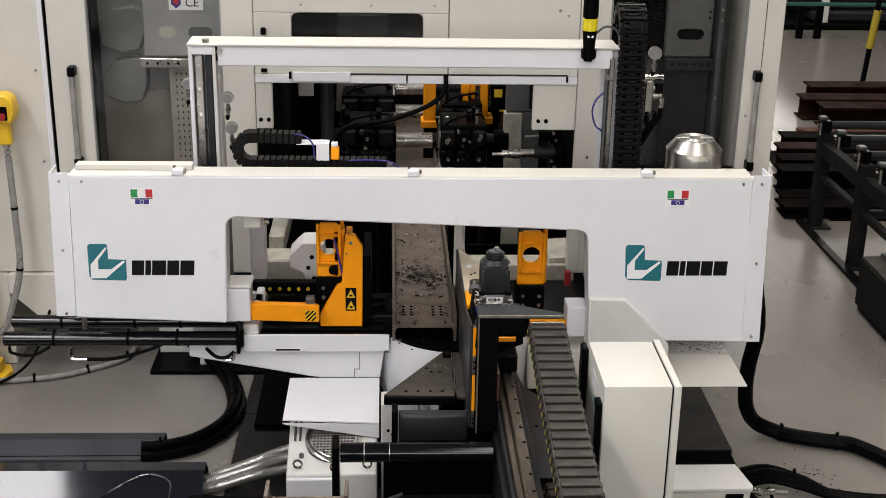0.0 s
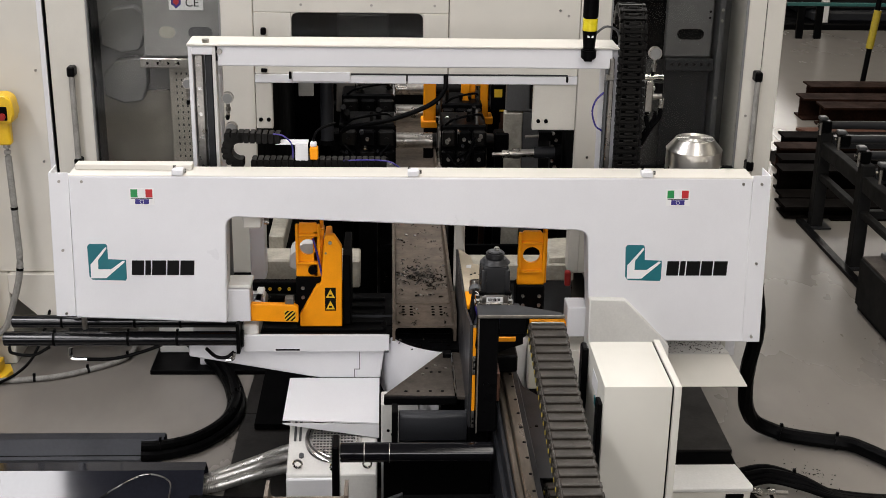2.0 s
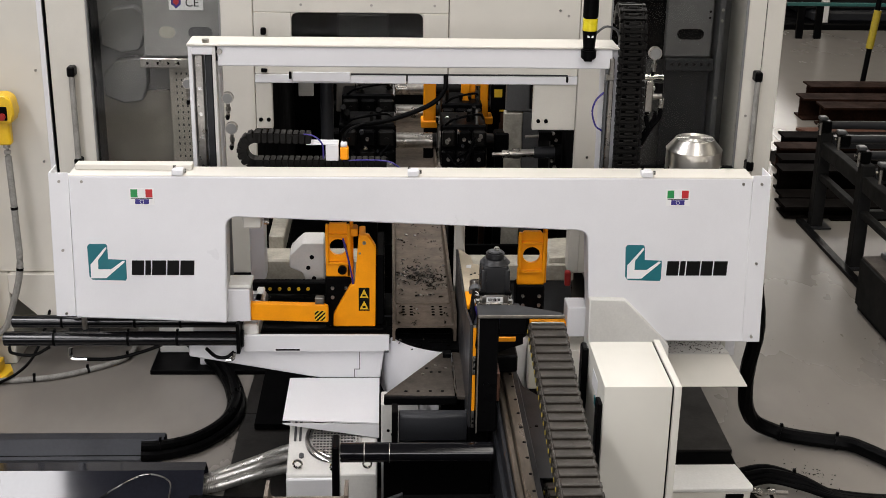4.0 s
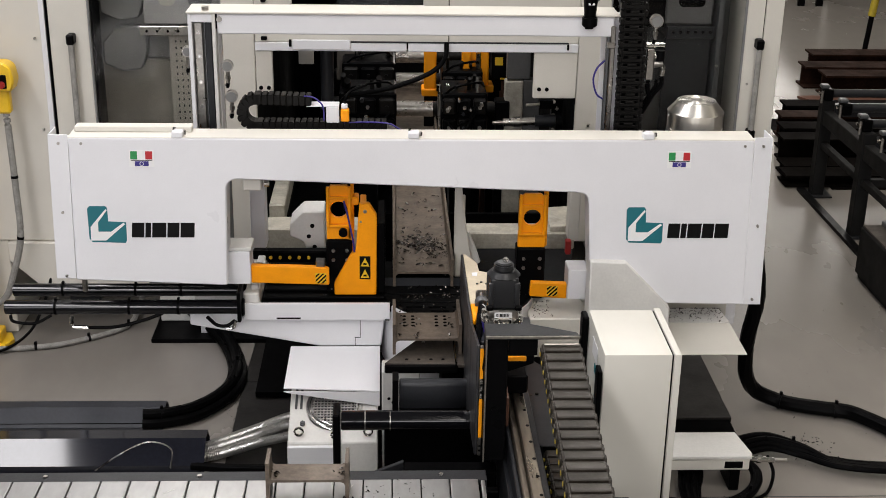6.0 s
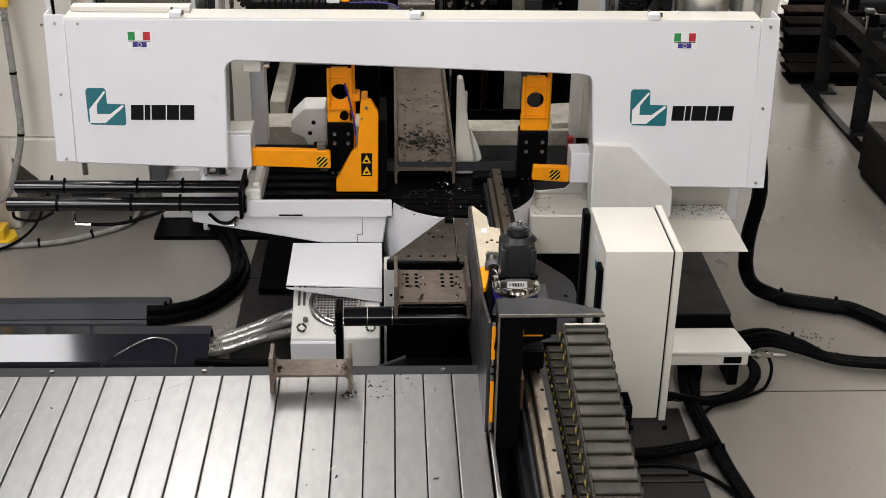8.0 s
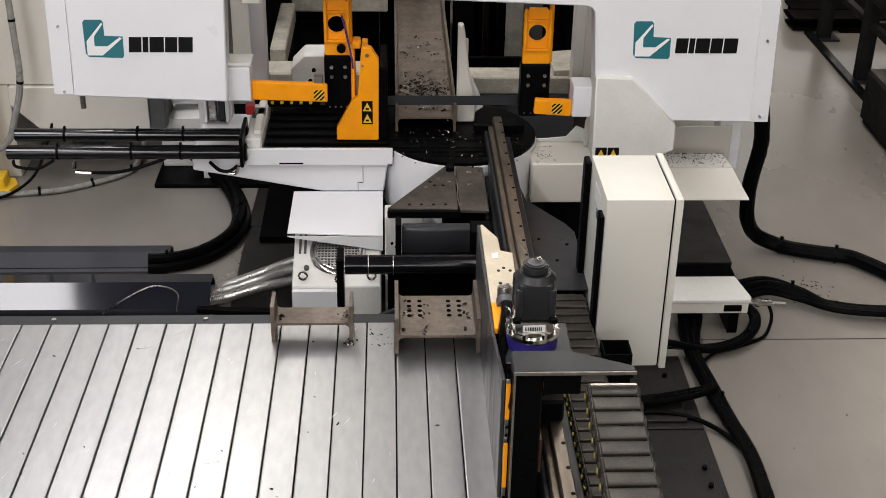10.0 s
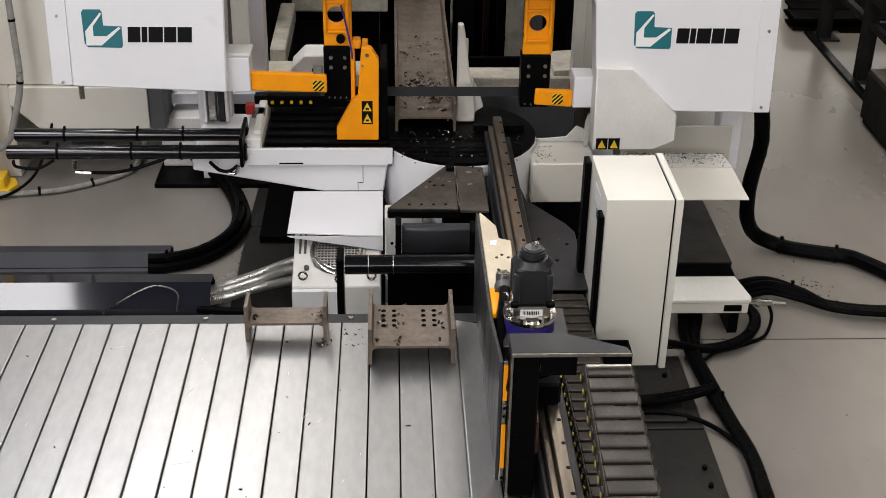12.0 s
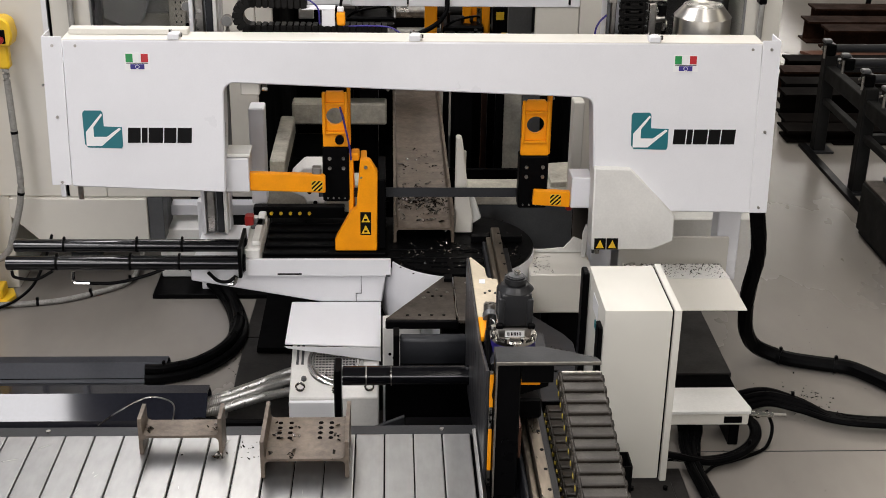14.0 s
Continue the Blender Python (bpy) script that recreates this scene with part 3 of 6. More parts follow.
part("air_line", tube([(1.085, 0.49, 1.99), (1.045, 0.48, 1.95), (1.03, 0.48, 1.89), (1.05, 0.48, 1.82), (1.085, 0.49, 1.79)], 0.005, 6), BLUE_PRINT, gantry)


def beacon_light():
    b = thing("signal_beacon", (0.985, 0.42, 2.20), "black signal beacon with yellow lens on the gantry", "beacon")
    x, y = 0.985, 0.42
    part("foot", cyl((x, y, 2.175), (x, y, 2.225), 0.038, 18, bev=0.006), BLACK, b)
    part("stem", cyl((x, y, 2.225), (x, y, 2.315), 0.028, 18, r2=0.036), BLACK, b)
    part("lens", cyl((x, y, 2.315), (x, y, 2.375), 0.037, 20, bev=0.003), LAMP_YELLOW, b, "yellow ribbed lens")
    part("cap", cyl((x, y, 2.375), (x, y, 2.50), 0.038, 20, bev=0.006), BLACK, b)
    part("print_bar", box((x - 0.015, y - 0.033, 2.285), (x + 0.015, y - 0.030, 2.295), 0), WHITE_PRINT, b)
    part("bracket", box((x - 0.02, y, 2.16), (x + 0.02, 0.452, 2.185), 0.003), BLACK, b)
    part("cable", tube([(x + 0.03, y, 2.30), (x + 0.08, y, 2.335), (x + 0.14, y + 0.03, 2.31), (x + 0.16, y + 0.05, 2.25)], 0.006, 6), GREY, b)


beacon_light()


def vertical_carrier():
    c = thing("upright_cable_carrier", (1.21, 0.45, 1.5), "broad black upright cable carrier beside the column", "cable carrier")
    spine = part("carrier_spine", box((1.150, 0.47, 1.10), (1.27, 0.49, 2.28), 0.004), BLACK, c)
    part("carrier_hanger", box((1.14, 0.49, 1.05), (1.28, 0.56, 1.16), 0.004), BLACK, c)
    me = notched_link(0.135, 0.05, 0.038)
    for k in range(31):
        link_at(me, spine, Matrix.Translation((1.215 - 0.0004 * k, 0.43, 1.18 + k * 0.038)) @ pose(0, 0, 0, 90, 0, 0), CHAIN)
    for k in range(8):
        a = radians(10 + k * 24)
        link_at(me, spine, Matrix.Translation((1.20, 0.515 - 0.085 * math.cos(a), 2.325 + 0.085 * math.sin(a))) @ pose(0, 0, 0, 90 - math.degrees(a), 0, 0), CHAIN)
    return c


vertical_carrier()


def gauge(x, y, z, r=0.03):
    g = thing("pressure_gauge", (x, y, z), "round metal pressure gauge on a brass fitting", "gauge", "pressure gauges")
    d = part("dial_case", cyl((x, y + 0.015, z), (x, y - 0.02, z), r, 20, bev=0.003), STEEL, g)
    part("dial", cyl((x, y - 0.019, z), (x, y - 0.0225, z), r * 0.82, 20), WALL, d)
    part("fitting", cyl((x, y, z - r), (x, y, z - r - 0.06), 0.009, 10), STEEL, g)
    part("nut", cyl((x, y, z - r - 0.02), (x, y, z - r - 0.04), 0.014, 6), STEEL, g)
    part("elbow", tube([(x, y, z - r - 0.05), (x - 0.005, y + 0.01, z - r - 0.08), (x - 0.015, y + 0.06, z - r - 0.085)], 0.009, 8), BLACK, g)


gauge(-0.802, 0.47, 1.955, 0.029)
gauge(-0.788, 0.47, 1.80, 0.031)
gauge(-1.0, 0.50, 2.02, 0.026)
gauge(1.322, 0.45, 2.20, 0.033)


def valve_block():
    v = thing("valve_block", (1.32, 0.47, 1.9), "steel hydraulic valve block with black hoses", "valve")
    part("body", box((1.285, 0.44, 1.90), (1.325, 0.50, 2.06), 0.005), STEEL, v)
    part("cross_fitting", cyl((1.28, 0.46, 2.075), (1.375, 0.46, 2.075), 0.014, 12), CHROME, v)
    part("port", cyl((1.325, 0.46, 2.02), (1.375, 0.46, 2.02), 0.018, 12), CHROME, v)
    part("port", cyl((1.325, 0.46, 1.98), (1.37, 0.46, 1.985), 0.020, 12), STEEL, v)
    part("coil", cyl((1.355, 0.455, 2.00), (1.355, 0.455, 2.05), 0.024, 14), BLACK, v)
    part("elbow", tube([(1.36, 0.46, 1.98), (1.375, 0.46, 1.96), (1.372, 0.46, 1.92)], 0.012, 8), CHROME, v)
    part("hose", tube([(1.372, 0.46, 1.92), (1.37, 0.46, 1.87), (1.33, 0.47, 1.81), (1.30, 0.49, 1.74)], 0.013, 8), RUBBER, v)
    part("hose", tube([(1.305, 0.46, 1.90), (1.305, 0.46, 1.85), (1.318, 0.47, 1.80), (1.29, 0.49, 1.72)], 0.013, 8), RUBBER, v)
    part("hose", tube([(1.35, 0.47, 1.90), (1.345, 0.47, 1.86), (1.31, 0.48, 1.80), (1.285, 0.5, 1.74)], 0.011, 8), RUBBER, v)
    part("bracket", box((1.20, 0.50, 1.88), (1.33, 0.52, 2.08), 0.003), PAINT_COOL, v)


valve_block()

# ---------------------------------------------------------------- drilling machine's enclosure behind the saw
YE = 1.5
encl = thing("machine_enclosure", (0.15, 2.4, 0.0), "cream painted machine enclosure with tinted windows and central opening", "enclosure")


def sheet(name, x0, x1, z0, z1, material=PAINT, y=YE, th=0.04, parent=None, label=""):
    return part(name, box((x0, y, z0), (x1, y + th, z1), 0.004), material, parent or encl, label)


sheet("panel", -1.935, -1.712, 0.62, 3.0)
sheet("panel", -1.708, -0.962, 0.62, 1.30)
sheet("panel", -0.958, -0.775, 0.62, 3.0)
sheet("panel", -0.771, -0.675, 1.525, 1.80, PAINT)
sheet("panel", 0.845, 1.098, 1.525, 1.80, PAINT)
sheet("panel", 1.102, 1.278, 0.62, 3.0)
sheet("panel", 1.282, 2.068, 0.62, 1.297)
sheet("panel", 2.072, 2.175, 0.62, 3.0)
sheet("panel", 2.180, 2.285, 0.0, 3.0)
sheet("panel_gap", 2.174, 2.181, 0.62, 2.99, SHADOWED, YE + 0.01)
# doors above the opening
for x0, x1 in ((-0.771, 0.340), (0.347, 1.098)):
    if x0 < 0:
        d = part("door", box((x0, YE, 2.205), (x1, YE + 0.04, 3.0), 0.004), PAINT, encl)
        part("door_sheet", box((x0, YE, 1.850), (x1, YE + 0.04, 2.062), 0.004), PAINT, d)
        part("door_sheet", box((x0, YE, 2.063), (-0.557, YE + 0.04, 2.204), 0.004), PAINT, d)
        part("door_sheet", box((0.196, YE, 2.063), (x1, YE + 0.04, 2.204), 0.004), PAINT, d)
        for sx, x in ((1, -0.557), (-1, 0.196)):
            c0 = (x + sx * 0.035, 2.204 - 0.035)
            part("door_corner", prism([(x, 2.204)] + [(c0[0] - sx * 0.035 * math.sin(radians(a)), c0[1] + 0.035 * math.cos(radians(a))) for a in (0, 22, 45, 68, 90)], "y", YE, YE + 0.04), PAINT, d, round_off=False)
        part("pane", box((-0.556, YE + 0.025, 2.063), (0.195, YE + 0.03, 2.204), 0), SMOKED, d)
    else:
        d = part("door", box((x0, YE, 1.850), (x1, YE + 0.04, 3.0), 0.004), PAINT, encl)
part("handle", box((-0.730, YE - 0.03, 2.08), (-0.700, YE, 2.12), 0.006), BLACK, encl)
part("handle", box((-0.735, YE - 0.02, 1.862), (-0.700, YE, 1.884), 0.004), BLACK, encl)
part("lintel", box((-0.771, YE - 0.012, 1.80), (0.10, YE + 0.04, 1.848), 0.003), PAINT_COOL, encl)
part("lintel", box((0.11, YE - 0.012, 1.80), (1.098, YE + 0.04, 1.848), 0.003), PAINT_COOL, encl)
part("slide_cover", box((-0.555, YE - 0.03, 1.812), (-0.222, YE - 0.012, 1.868), 0.003), PAINT_COOL, encl)
part("slide_track", box((-0.22, YE - 0.014, 1.850), (1.04, YE - 0.0005, 1.858), 0.002), DARK, encl)
part("slide_stop", box((-0.575, YE - 0.03, 1.828), (-0.560, YE - 0.012, 1.868), 0.002), BLACK, encl)
part("slide_stop", box((1.03, YE - 0.03, 1.818), (1.042, YE - 0.012, 1.85), 0.002), BLACK, encl)
for x in (-0.745, -0.70, 0.88, 0.925):
    part("bolt", cyl((x, YE, 1.58), (x, YE - 0.008, 1.58), 0.012, 10), BLACK, encl)
for x, z in ((-2.02, 1.86), (-2.02, 1.32), (-0.88, 1.95), (0.98, 2.23), (1.03, 2.2), (1.18, 1.36), (2.11, 1.62), (-0.5, 2.25), (0.26, 2.25), (-0.1, 2.25), (-0.3, 1.82), (0.3, 1.82), (0.6, 1.82), (0.85, 1.82)):
    part("screw", cyl((x, YE + 0.001, z), (x, YE - 0.006, z), 0.008, 8), STEEL, encl)
# windows
for x0, x1, z0 in ((-1.712, -0.958, 1.30), (1.278, 2.072, 1.297)):
    w = part("window", box((x0 + 0.004, YE + 0.018, z0 + 0.003), (x1 - 0.004, YE + 0.024, 2.99), 0), SMOKED, encl, "smoke-tinted window pane")
    w.visible_shadow = False
    part("seal", box((x0, YE - 0.002, z0), (x0 + 0.008, YE + 0.03, 3.0), 0), HOOD_GREY, w)
    part("seal", box((x1 - 0.008, YE - 0.002, z0), (x1, YE + 0.03, 3.0), 0), HOOD_GREY, w)
    part("seal", box((x0 + 0.008, YE - 0.002, z0), (x1 - 0.008, YE + 0.03, z0 + 0.008), 0), BLACK, w)
for x in (-1.807, 2.150):
    zt, zb = 1.865, 1.325
    h = part("door_handle", cyl((x, YE - 0.05, zb), (x, YE - 0.05, zt), 0.017, 14), CONDUIT, encl, "grey aluminium bar handle with black ends")
    part("handle_end", box((x - 0.022, YE - 0.072, zt - 0.03), (x + 0.022, YE, zt + 0.03), 0.008), BLACK, h)
    part("handle_end", box((x - 0.022, YE - 0.072, zb - 0.03), (x + 0.022, YE, zb + 0.03), 0.008), BLACK, h)
# side and rear walls, inner linings; the near-black ones carry painted shade
part("side_wall", box((-1.935, YE + 0.041, 0.5), (-1.90, 4.6, 3.0), 0), PAINT, encl)
part("side_wall", box((2.25, YE + 0.041, 0.5), (2.285, 4.6, 3.0), 0), PAINT, encl)
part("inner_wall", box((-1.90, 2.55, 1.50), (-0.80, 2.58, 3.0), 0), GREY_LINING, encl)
# Lower wall half is beige to paint in the pane's warm reflection.
part("inner_wall", box((-1.90, 2.52, 0.3), (-0.80, 2.55, 1.497), 0), BEIGE_LINING_REFLECTION, encl)
part("wall_seam", box((-1.90, 2.515, 1.497), (-0.80, 2.55, 1.512), 0.002), STEEL, encl)
for z, w in ((1.93, 0.24), (1.60, 0.23)):
    part("hood_block", prism([(-1.84, z - 0.10), (-1.72, z - 0.15), (-1.60, z - 0.13), (-1.56, z - 0.02), (-1.56, z + 0.10), (-1.62, z + 0.15), (-1.76, z + 0.13), (-1.84, z + 0.04)], "y", 2.40, 2.51, 0.008), HOOD_GREY, encl)
bm = bmesh.new()
for i in range(5):
    for k in range(15):
        add_box(bm, (-1.36 + i * 0.032, 2.298, 1.12 + k * 0.042), (-1.352 + i * 0.032, 2.301, 1.134 + k * 0.042), 0)
part("vent_sheet", box((-1.40, 2.301, 1.07), (-1.08, 2.31, 1.74), 0.003), BEIGE_LINING_REFLECTION, encl)
part("vent_holes", bm, DARK, encl, round_off=False)
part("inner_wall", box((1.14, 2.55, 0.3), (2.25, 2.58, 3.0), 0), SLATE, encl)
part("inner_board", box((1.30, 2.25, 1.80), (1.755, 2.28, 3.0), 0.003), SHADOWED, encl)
part("inner_board", box((1.16, 2.25, 0.4), (1.60, 2.28, 1.795), 0.003), BEIGE_LINING_REFLECTION, encl)
# Black board added behind the slot window so its inside stays dark.
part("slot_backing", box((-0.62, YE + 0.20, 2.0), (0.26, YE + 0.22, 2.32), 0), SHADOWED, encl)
part("slot_unit", box((-0.30, YE + 0.12, 2.04), (0.0, YE + 0.19, 2.18), 0.01), DARK, encl)
part("inner_box", box((-1.53, 2.2, 1.80), (-0.82, 2.514, 3.0), 0.01), GREY_LINING, encl)
part("inner_ledge", box((-1.555, 2.17, 1.735), (-0.82, 2.514, 1.795), 0.004), STEEL, encl)
for k in range(10):
    part("ledge_hole", cyl((-1.51 + k * 0.065, 2.169, 1.765), (-1.51 + k * 0.065, 2.166, 1.765), 0.009, 8), BLACK, encl)
for x0, x1 in ((-1.43, -1.33), (-1.25, -1.10)):
    cx0, cx1, cz, r = x0 + 0.035, x1 - 0.035, 1.955, 0.036
    rim = arc(cx1, cz, r, -90, 90, 8) + arc(cx0, cz, r, 90, 270, 8)
    part("slot", prism(rim, "y", 2.194, 2.199), BEIGE_LINING_REFLECTION if x0 < -1.3 else GREY, encl)
badge = part("badge_plate", box((-1.36, 2.192, 2.095), (-1.15, 2.199, 2.20), 0), WHITE_PRINT, encl, "white plate with safety mark and shield")
part("shield", prism([(-1.345, 2.18), (-1.285, 2.18), (-1.285, 2.13), (-1.315, 2.105), (-1.345, 2.13)], "y", 2.190, 2.192), BLUE_PRINT, badge)
part("shield_heart", prism([(-1.332, 2.17), (-1.298, 2.17), (-1.298, 2.14), (-1.315, 2.123), (-1.332, 2.14)], "y", 2.1885, 2.190), RED_PRINT, badge)
mark = bpy.data.curves.new("mark", "FONT")
mark.body, mark.size, mark.extrude, mark.align_x = "CE", 0.070, 0.001, "LEFT"
ob = new("mark", mark)
ob.parent = badge
ob.matrix_basis = Matrix.Translation(-base_of(badge)) @ pose(-1.26, 2.190, 2.118, 90, 0, 0)
mark.materials.append(INK)
part("inner_post", box((-1.90, 2.3, 0.4), (-1.87, 2.514, 3.0), 0.003), DARK, encl)
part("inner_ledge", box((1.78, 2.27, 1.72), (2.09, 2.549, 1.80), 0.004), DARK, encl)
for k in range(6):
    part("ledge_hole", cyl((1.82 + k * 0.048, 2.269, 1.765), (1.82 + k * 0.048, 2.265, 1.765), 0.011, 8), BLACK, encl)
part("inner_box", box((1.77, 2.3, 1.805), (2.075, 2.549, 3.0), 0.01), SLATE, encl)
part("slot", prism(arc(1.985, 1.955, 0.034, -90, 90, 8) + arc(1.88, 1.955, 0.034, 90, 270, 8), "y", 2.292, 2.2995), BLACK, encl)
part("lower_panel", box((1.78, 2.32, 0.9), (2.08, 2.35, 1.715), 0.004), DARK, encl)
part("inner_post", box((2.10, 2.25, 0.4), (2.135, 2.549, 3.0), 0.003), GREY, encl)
for z in (1.25, 1.55, 2.05, 2.12):
    part("post_bolt", cyl((2.117, 2.249, z), (2.117, 2.243, z), 0.010, 8), STEEL, encl)
for z in (2.06, 2.10):
    part("box_bolt", cyl((2.05, 2.299, z), (2.05, 2.294, z), 0.008, 8), BLACK, encl)
# Rear walls and linings take the shade black to keep the interior dark.
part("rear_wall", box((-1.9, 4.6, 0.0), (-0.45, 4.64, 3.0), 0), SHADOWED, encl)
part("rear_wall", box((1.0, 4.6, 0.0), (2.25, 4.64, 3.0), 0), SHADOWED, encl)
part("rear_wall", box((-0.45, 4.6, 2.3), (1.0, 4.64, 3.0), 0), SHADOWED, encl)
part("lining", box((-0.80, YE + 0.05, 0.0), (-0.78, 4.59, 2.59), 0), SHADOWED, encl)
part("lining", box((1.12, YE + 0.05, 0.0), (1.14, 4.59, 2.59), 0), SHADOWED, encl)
# lower skirts, feet
part("skirt", prism([(-2.30, 0.50), (-2.13, 0.335), (-1.475, 0.335), (-1.475, 0.615), (-2.30, 0.615)], "y", YE - 0.02, YE + 0.05, 0.004), PAINT, encl)
part("skirt_return", box((-1.474, YE + 0.0, 0.335), (-1.38, YE + 0.30, 0.615), 0.003), GREY, encl)
part("base_plate", box((-1.46, 1.36, 0.0), (-0.40, 4.5, 0.03), 0.003), BLACK, encl)
part("base_plate", box((-0.40, 1.2, 0.0), (1.2, 4.5, 0.02), 0.003), BLACK, encl)
part("foot_block", box((-1.44, 1.62, 0.03), (-1.16, 1.9, 0.36), 0.006), PAINT_DIRTY, encl)
part("foot_block", box((-2.10, 2.0, 0.0), (-1.9, 4.4, 0.335), 0.006), DARK, encl)
part("foot_block", box((1.45, 1.2, 0.0), (2.20, 4.4, 0.60), 0.006), PAINT_DIRTY, encl)
part("crosspiece", box((-1.38, 1.75, 0.40), (-0.80, 1.85, 0.47), 0.004), PAINT_COOL, encl)
part("upright", box((-1.165, 1.44, 0.03), (-1.03, 1.56, 0.615), 0.004), PAINT_COOL, encl)
part("upright_block", box((-1.13, 1.41, 0.42), (-1.06, 1.44, 0.58), 0.006), DARK, encl)

side = thing("side_cabinet", (-2.4, 1.9, 0.0), "tall cream painted side cabinet with visible screws", "cabinet")
part("body", box((-3.2, YE + 0.012, 0.62), (-1.962, 2.6, 3.0), 0.006), PAINT, side)
part("plinth", box((-3.2, YE + 0.03, 0.0), (-2.31, 2.6, 0.612), 0.006), PAINT, side)
part("edge_strip", box((-1.985, YE, 0.62), (-1.955, YE + 0.012, 3.0), 0.002), PAINT_COOL, side)
part("gap", box((-1.953, YE + 0.02, 0.62), (-1.937, YE + 0.3, 3.0), 0), SHADOWED, side)

# ---------------------------------------------------------------- beam, drill units and bed behind the saw


def i_beam(name, x0, x1, y0, y1, zb, h=0.15, web=0.010, flange=0.014, label="", category="steel beam", group=""):
    """A rolled steel beam lying on its flange edges, web level, with rounded roots."""
    zc = zb + h / 2
    r = 0.016
    pts = [(x0, zb), (x0 + flange, zb), (x0 + flange, zc - web / 2 - r), (x0 + flange + r * 0.3, zc - web / 2 - r * 0.3), (x0 + flange + r, zc - web / 2),
           (x1 - flange - r, zc - web / 2), (x1 - flange - r * 0.3, zc - web / 2 - r * 0.3), (x1 - flange, zc - web / 2 - r), (x1 - flange, zb), (x1, zb),
           (x1, zb + h), (x1 - flange, zb + h), (x1 - flange, zc + web / 2 + r), (x1 - flange - r * 0.3, zc + web / 2 + r * 0.3), (x1 - flange - r, zc + web / 2),
           (x0 + flange + r, zc + web / 2), (x0 + flange + r * 0.3, zc + web / 2 + r * 0.3), (x0 + flange, zc + web / 2 + r), (x0 + flange, zb + h), (x0, zb + h)]
    b = thing(name, ((x0 + x1) / 2, (y0 + y1) / 2, zb), label, category, group)
    body = part("section", prism(pts, "y", y0, y1), MILL, b)
    return b, body, zc + web / 2


beam, beam_body, WEB_Z = i_beam("steel_beam", 0.020, 0.330, 0.235, 6.0, 0.862, label="long brown mill-scale steel beam lying on its flanges")


def swarf(name, n, place, parent=None, label="", size=(0.003, 0.010), seed=3):
    """Scattered drilling chips: little curled flakes in one mesh."""
    rng = random.Random(seed)
    bm = bmesh.new()
    for _ in range(n):
        x, y, z = place(rng)
        s = rng.uniform(*size)
        a = rng.uniform(0, 6.28)
        m = Matrix.Translation((x, y, z + s * 0.35)) @ Euler((rng.uniform(-0.7, 0.7), rng.uniform(-0.7, 0.7), a)).to_matrix().to_4x4()
        l = s * rng.uniform(1.0, 2.6)
        q = [Vector((-l, -s, 0)), Vector((l, -s * 0.6, 0.3 * s)), Vector((l * 0.8, s, 0.9 * s)), Vector((-l * 0.9, s * 0.8, 0.2 * s)), Vector((0, 0, s))]
        v = [bm.verts.new(m @ c) for c in q]
        for f in ((0, 1, 4), (1, 2, 4), (2, 3, 4), (3, 0, 4), (3, 2, 1, 0)):
            bm.faces.new([v[i] for i in f])
    return tagged(part(name, bm, CHIPS, parent, label, round_off=False), kind="stuff") if parent else single(name, bm, CHIPS, label, "swarf", kind="stuff")


def on_web(rng):
    u = rng.random()
    if u < 0.45:
        return rng.gauss(0.15, 0.06), rng.gauss(0.62, 0.07), WEB_Z
    if u < 0.7:
        return min(0.31, max(0.04, rng.gauss(0.24, 0.05))), rng.gauss(0.55, 0.07), WEB_Z
    return rng.uniform(0.045, 0.305), rng.uniform(0.27, 1.5), WEB_Z


swarf("drilling_chips", 330, on_web, label="dark curled steel drilling chips", size=(0.002, 0.0075), seed=5)

bed = thing("drill_bed", (0.2, 1.4, 0.0), "cream painted cast bed of the drilling unit, oily", "machine bed")
part("crosspiece", box((-0.72, 0.95, 0.74), (-0.16, 1.15, 0.91), 0.01), PAINT_OLD, bed)
part("side_rail", prism([(-0.69, 0.86), (-0.60, 0.86), (-0.60, 0.98), (-0.69, 0.98)], "y", 1.155, 2.0, 0.008), PAINT_OLD, bed)
part("top_rail", box((-0.62, 2.0, 0.92), (-0.02, 2.14, 1.06), 0.01), PAINT_OLD, bed)
part("crosspiece", box((0.40, 0.86, 0.82), (1.04, 1.02, 0.92), 0.008), PAINT_OLD, bed)
part("front_sheet", box((0.40, 0.92, 0.45), (1.04, 0.96, 0.81), 0.004), GREY, bed)
part("front_sheet", box((-0.70, 0.96, 0.30), (-0.04, 0.99, 0.65), 0.004), DARK, bed)
part("cap_plate", prism([(0.90, 0.92), (1.04, 0.92), (1.04, 0.96), (0.90, 0.95)], "y", 0.88, 1.2, 0.004), PAINT_OLD, bed)
part("post", box((-0.735, 0.60, 0.93), (-0.655, 0.72, 1.46), 0.006), PAINT_COOL, bed)
part("post", box((0.985, 0.74, 0.92), (1.045, 0.85, 1.46), 0.006), PAINT, bed)
part("housing", prism([(-0.53, 1.06), (-0.46, 1.13), (-0.345, 1.13), (-0.345, 0.88), (-0.43, 0.88), (-0.46, 0.96), (-0.53, 0.99)], "y", 0.62, 0.80, 0.006), PAINT_DIRTY, bed)
for x, z in ((-0.43, 0.99), (-0.40, 0.93), (-0.41, 1.05)):
    part("hole", cyl((x, 0.621, z), (x, 0.617, z), 0.012, 10), BLACK, bed)
part("hose_rail", box((-0.72, 0.50, 0.885), (-0.24, 0.56, 0.95), 0.006), BLACK, bed)
for k in range(6):
    part("yellow_cap", cyl((-0.675 + k * 0.05, 0.499, 0.917), (-0.675 + k * 0.05, 0.490, 0.917), 0.009, 10), YELLOW, bed)
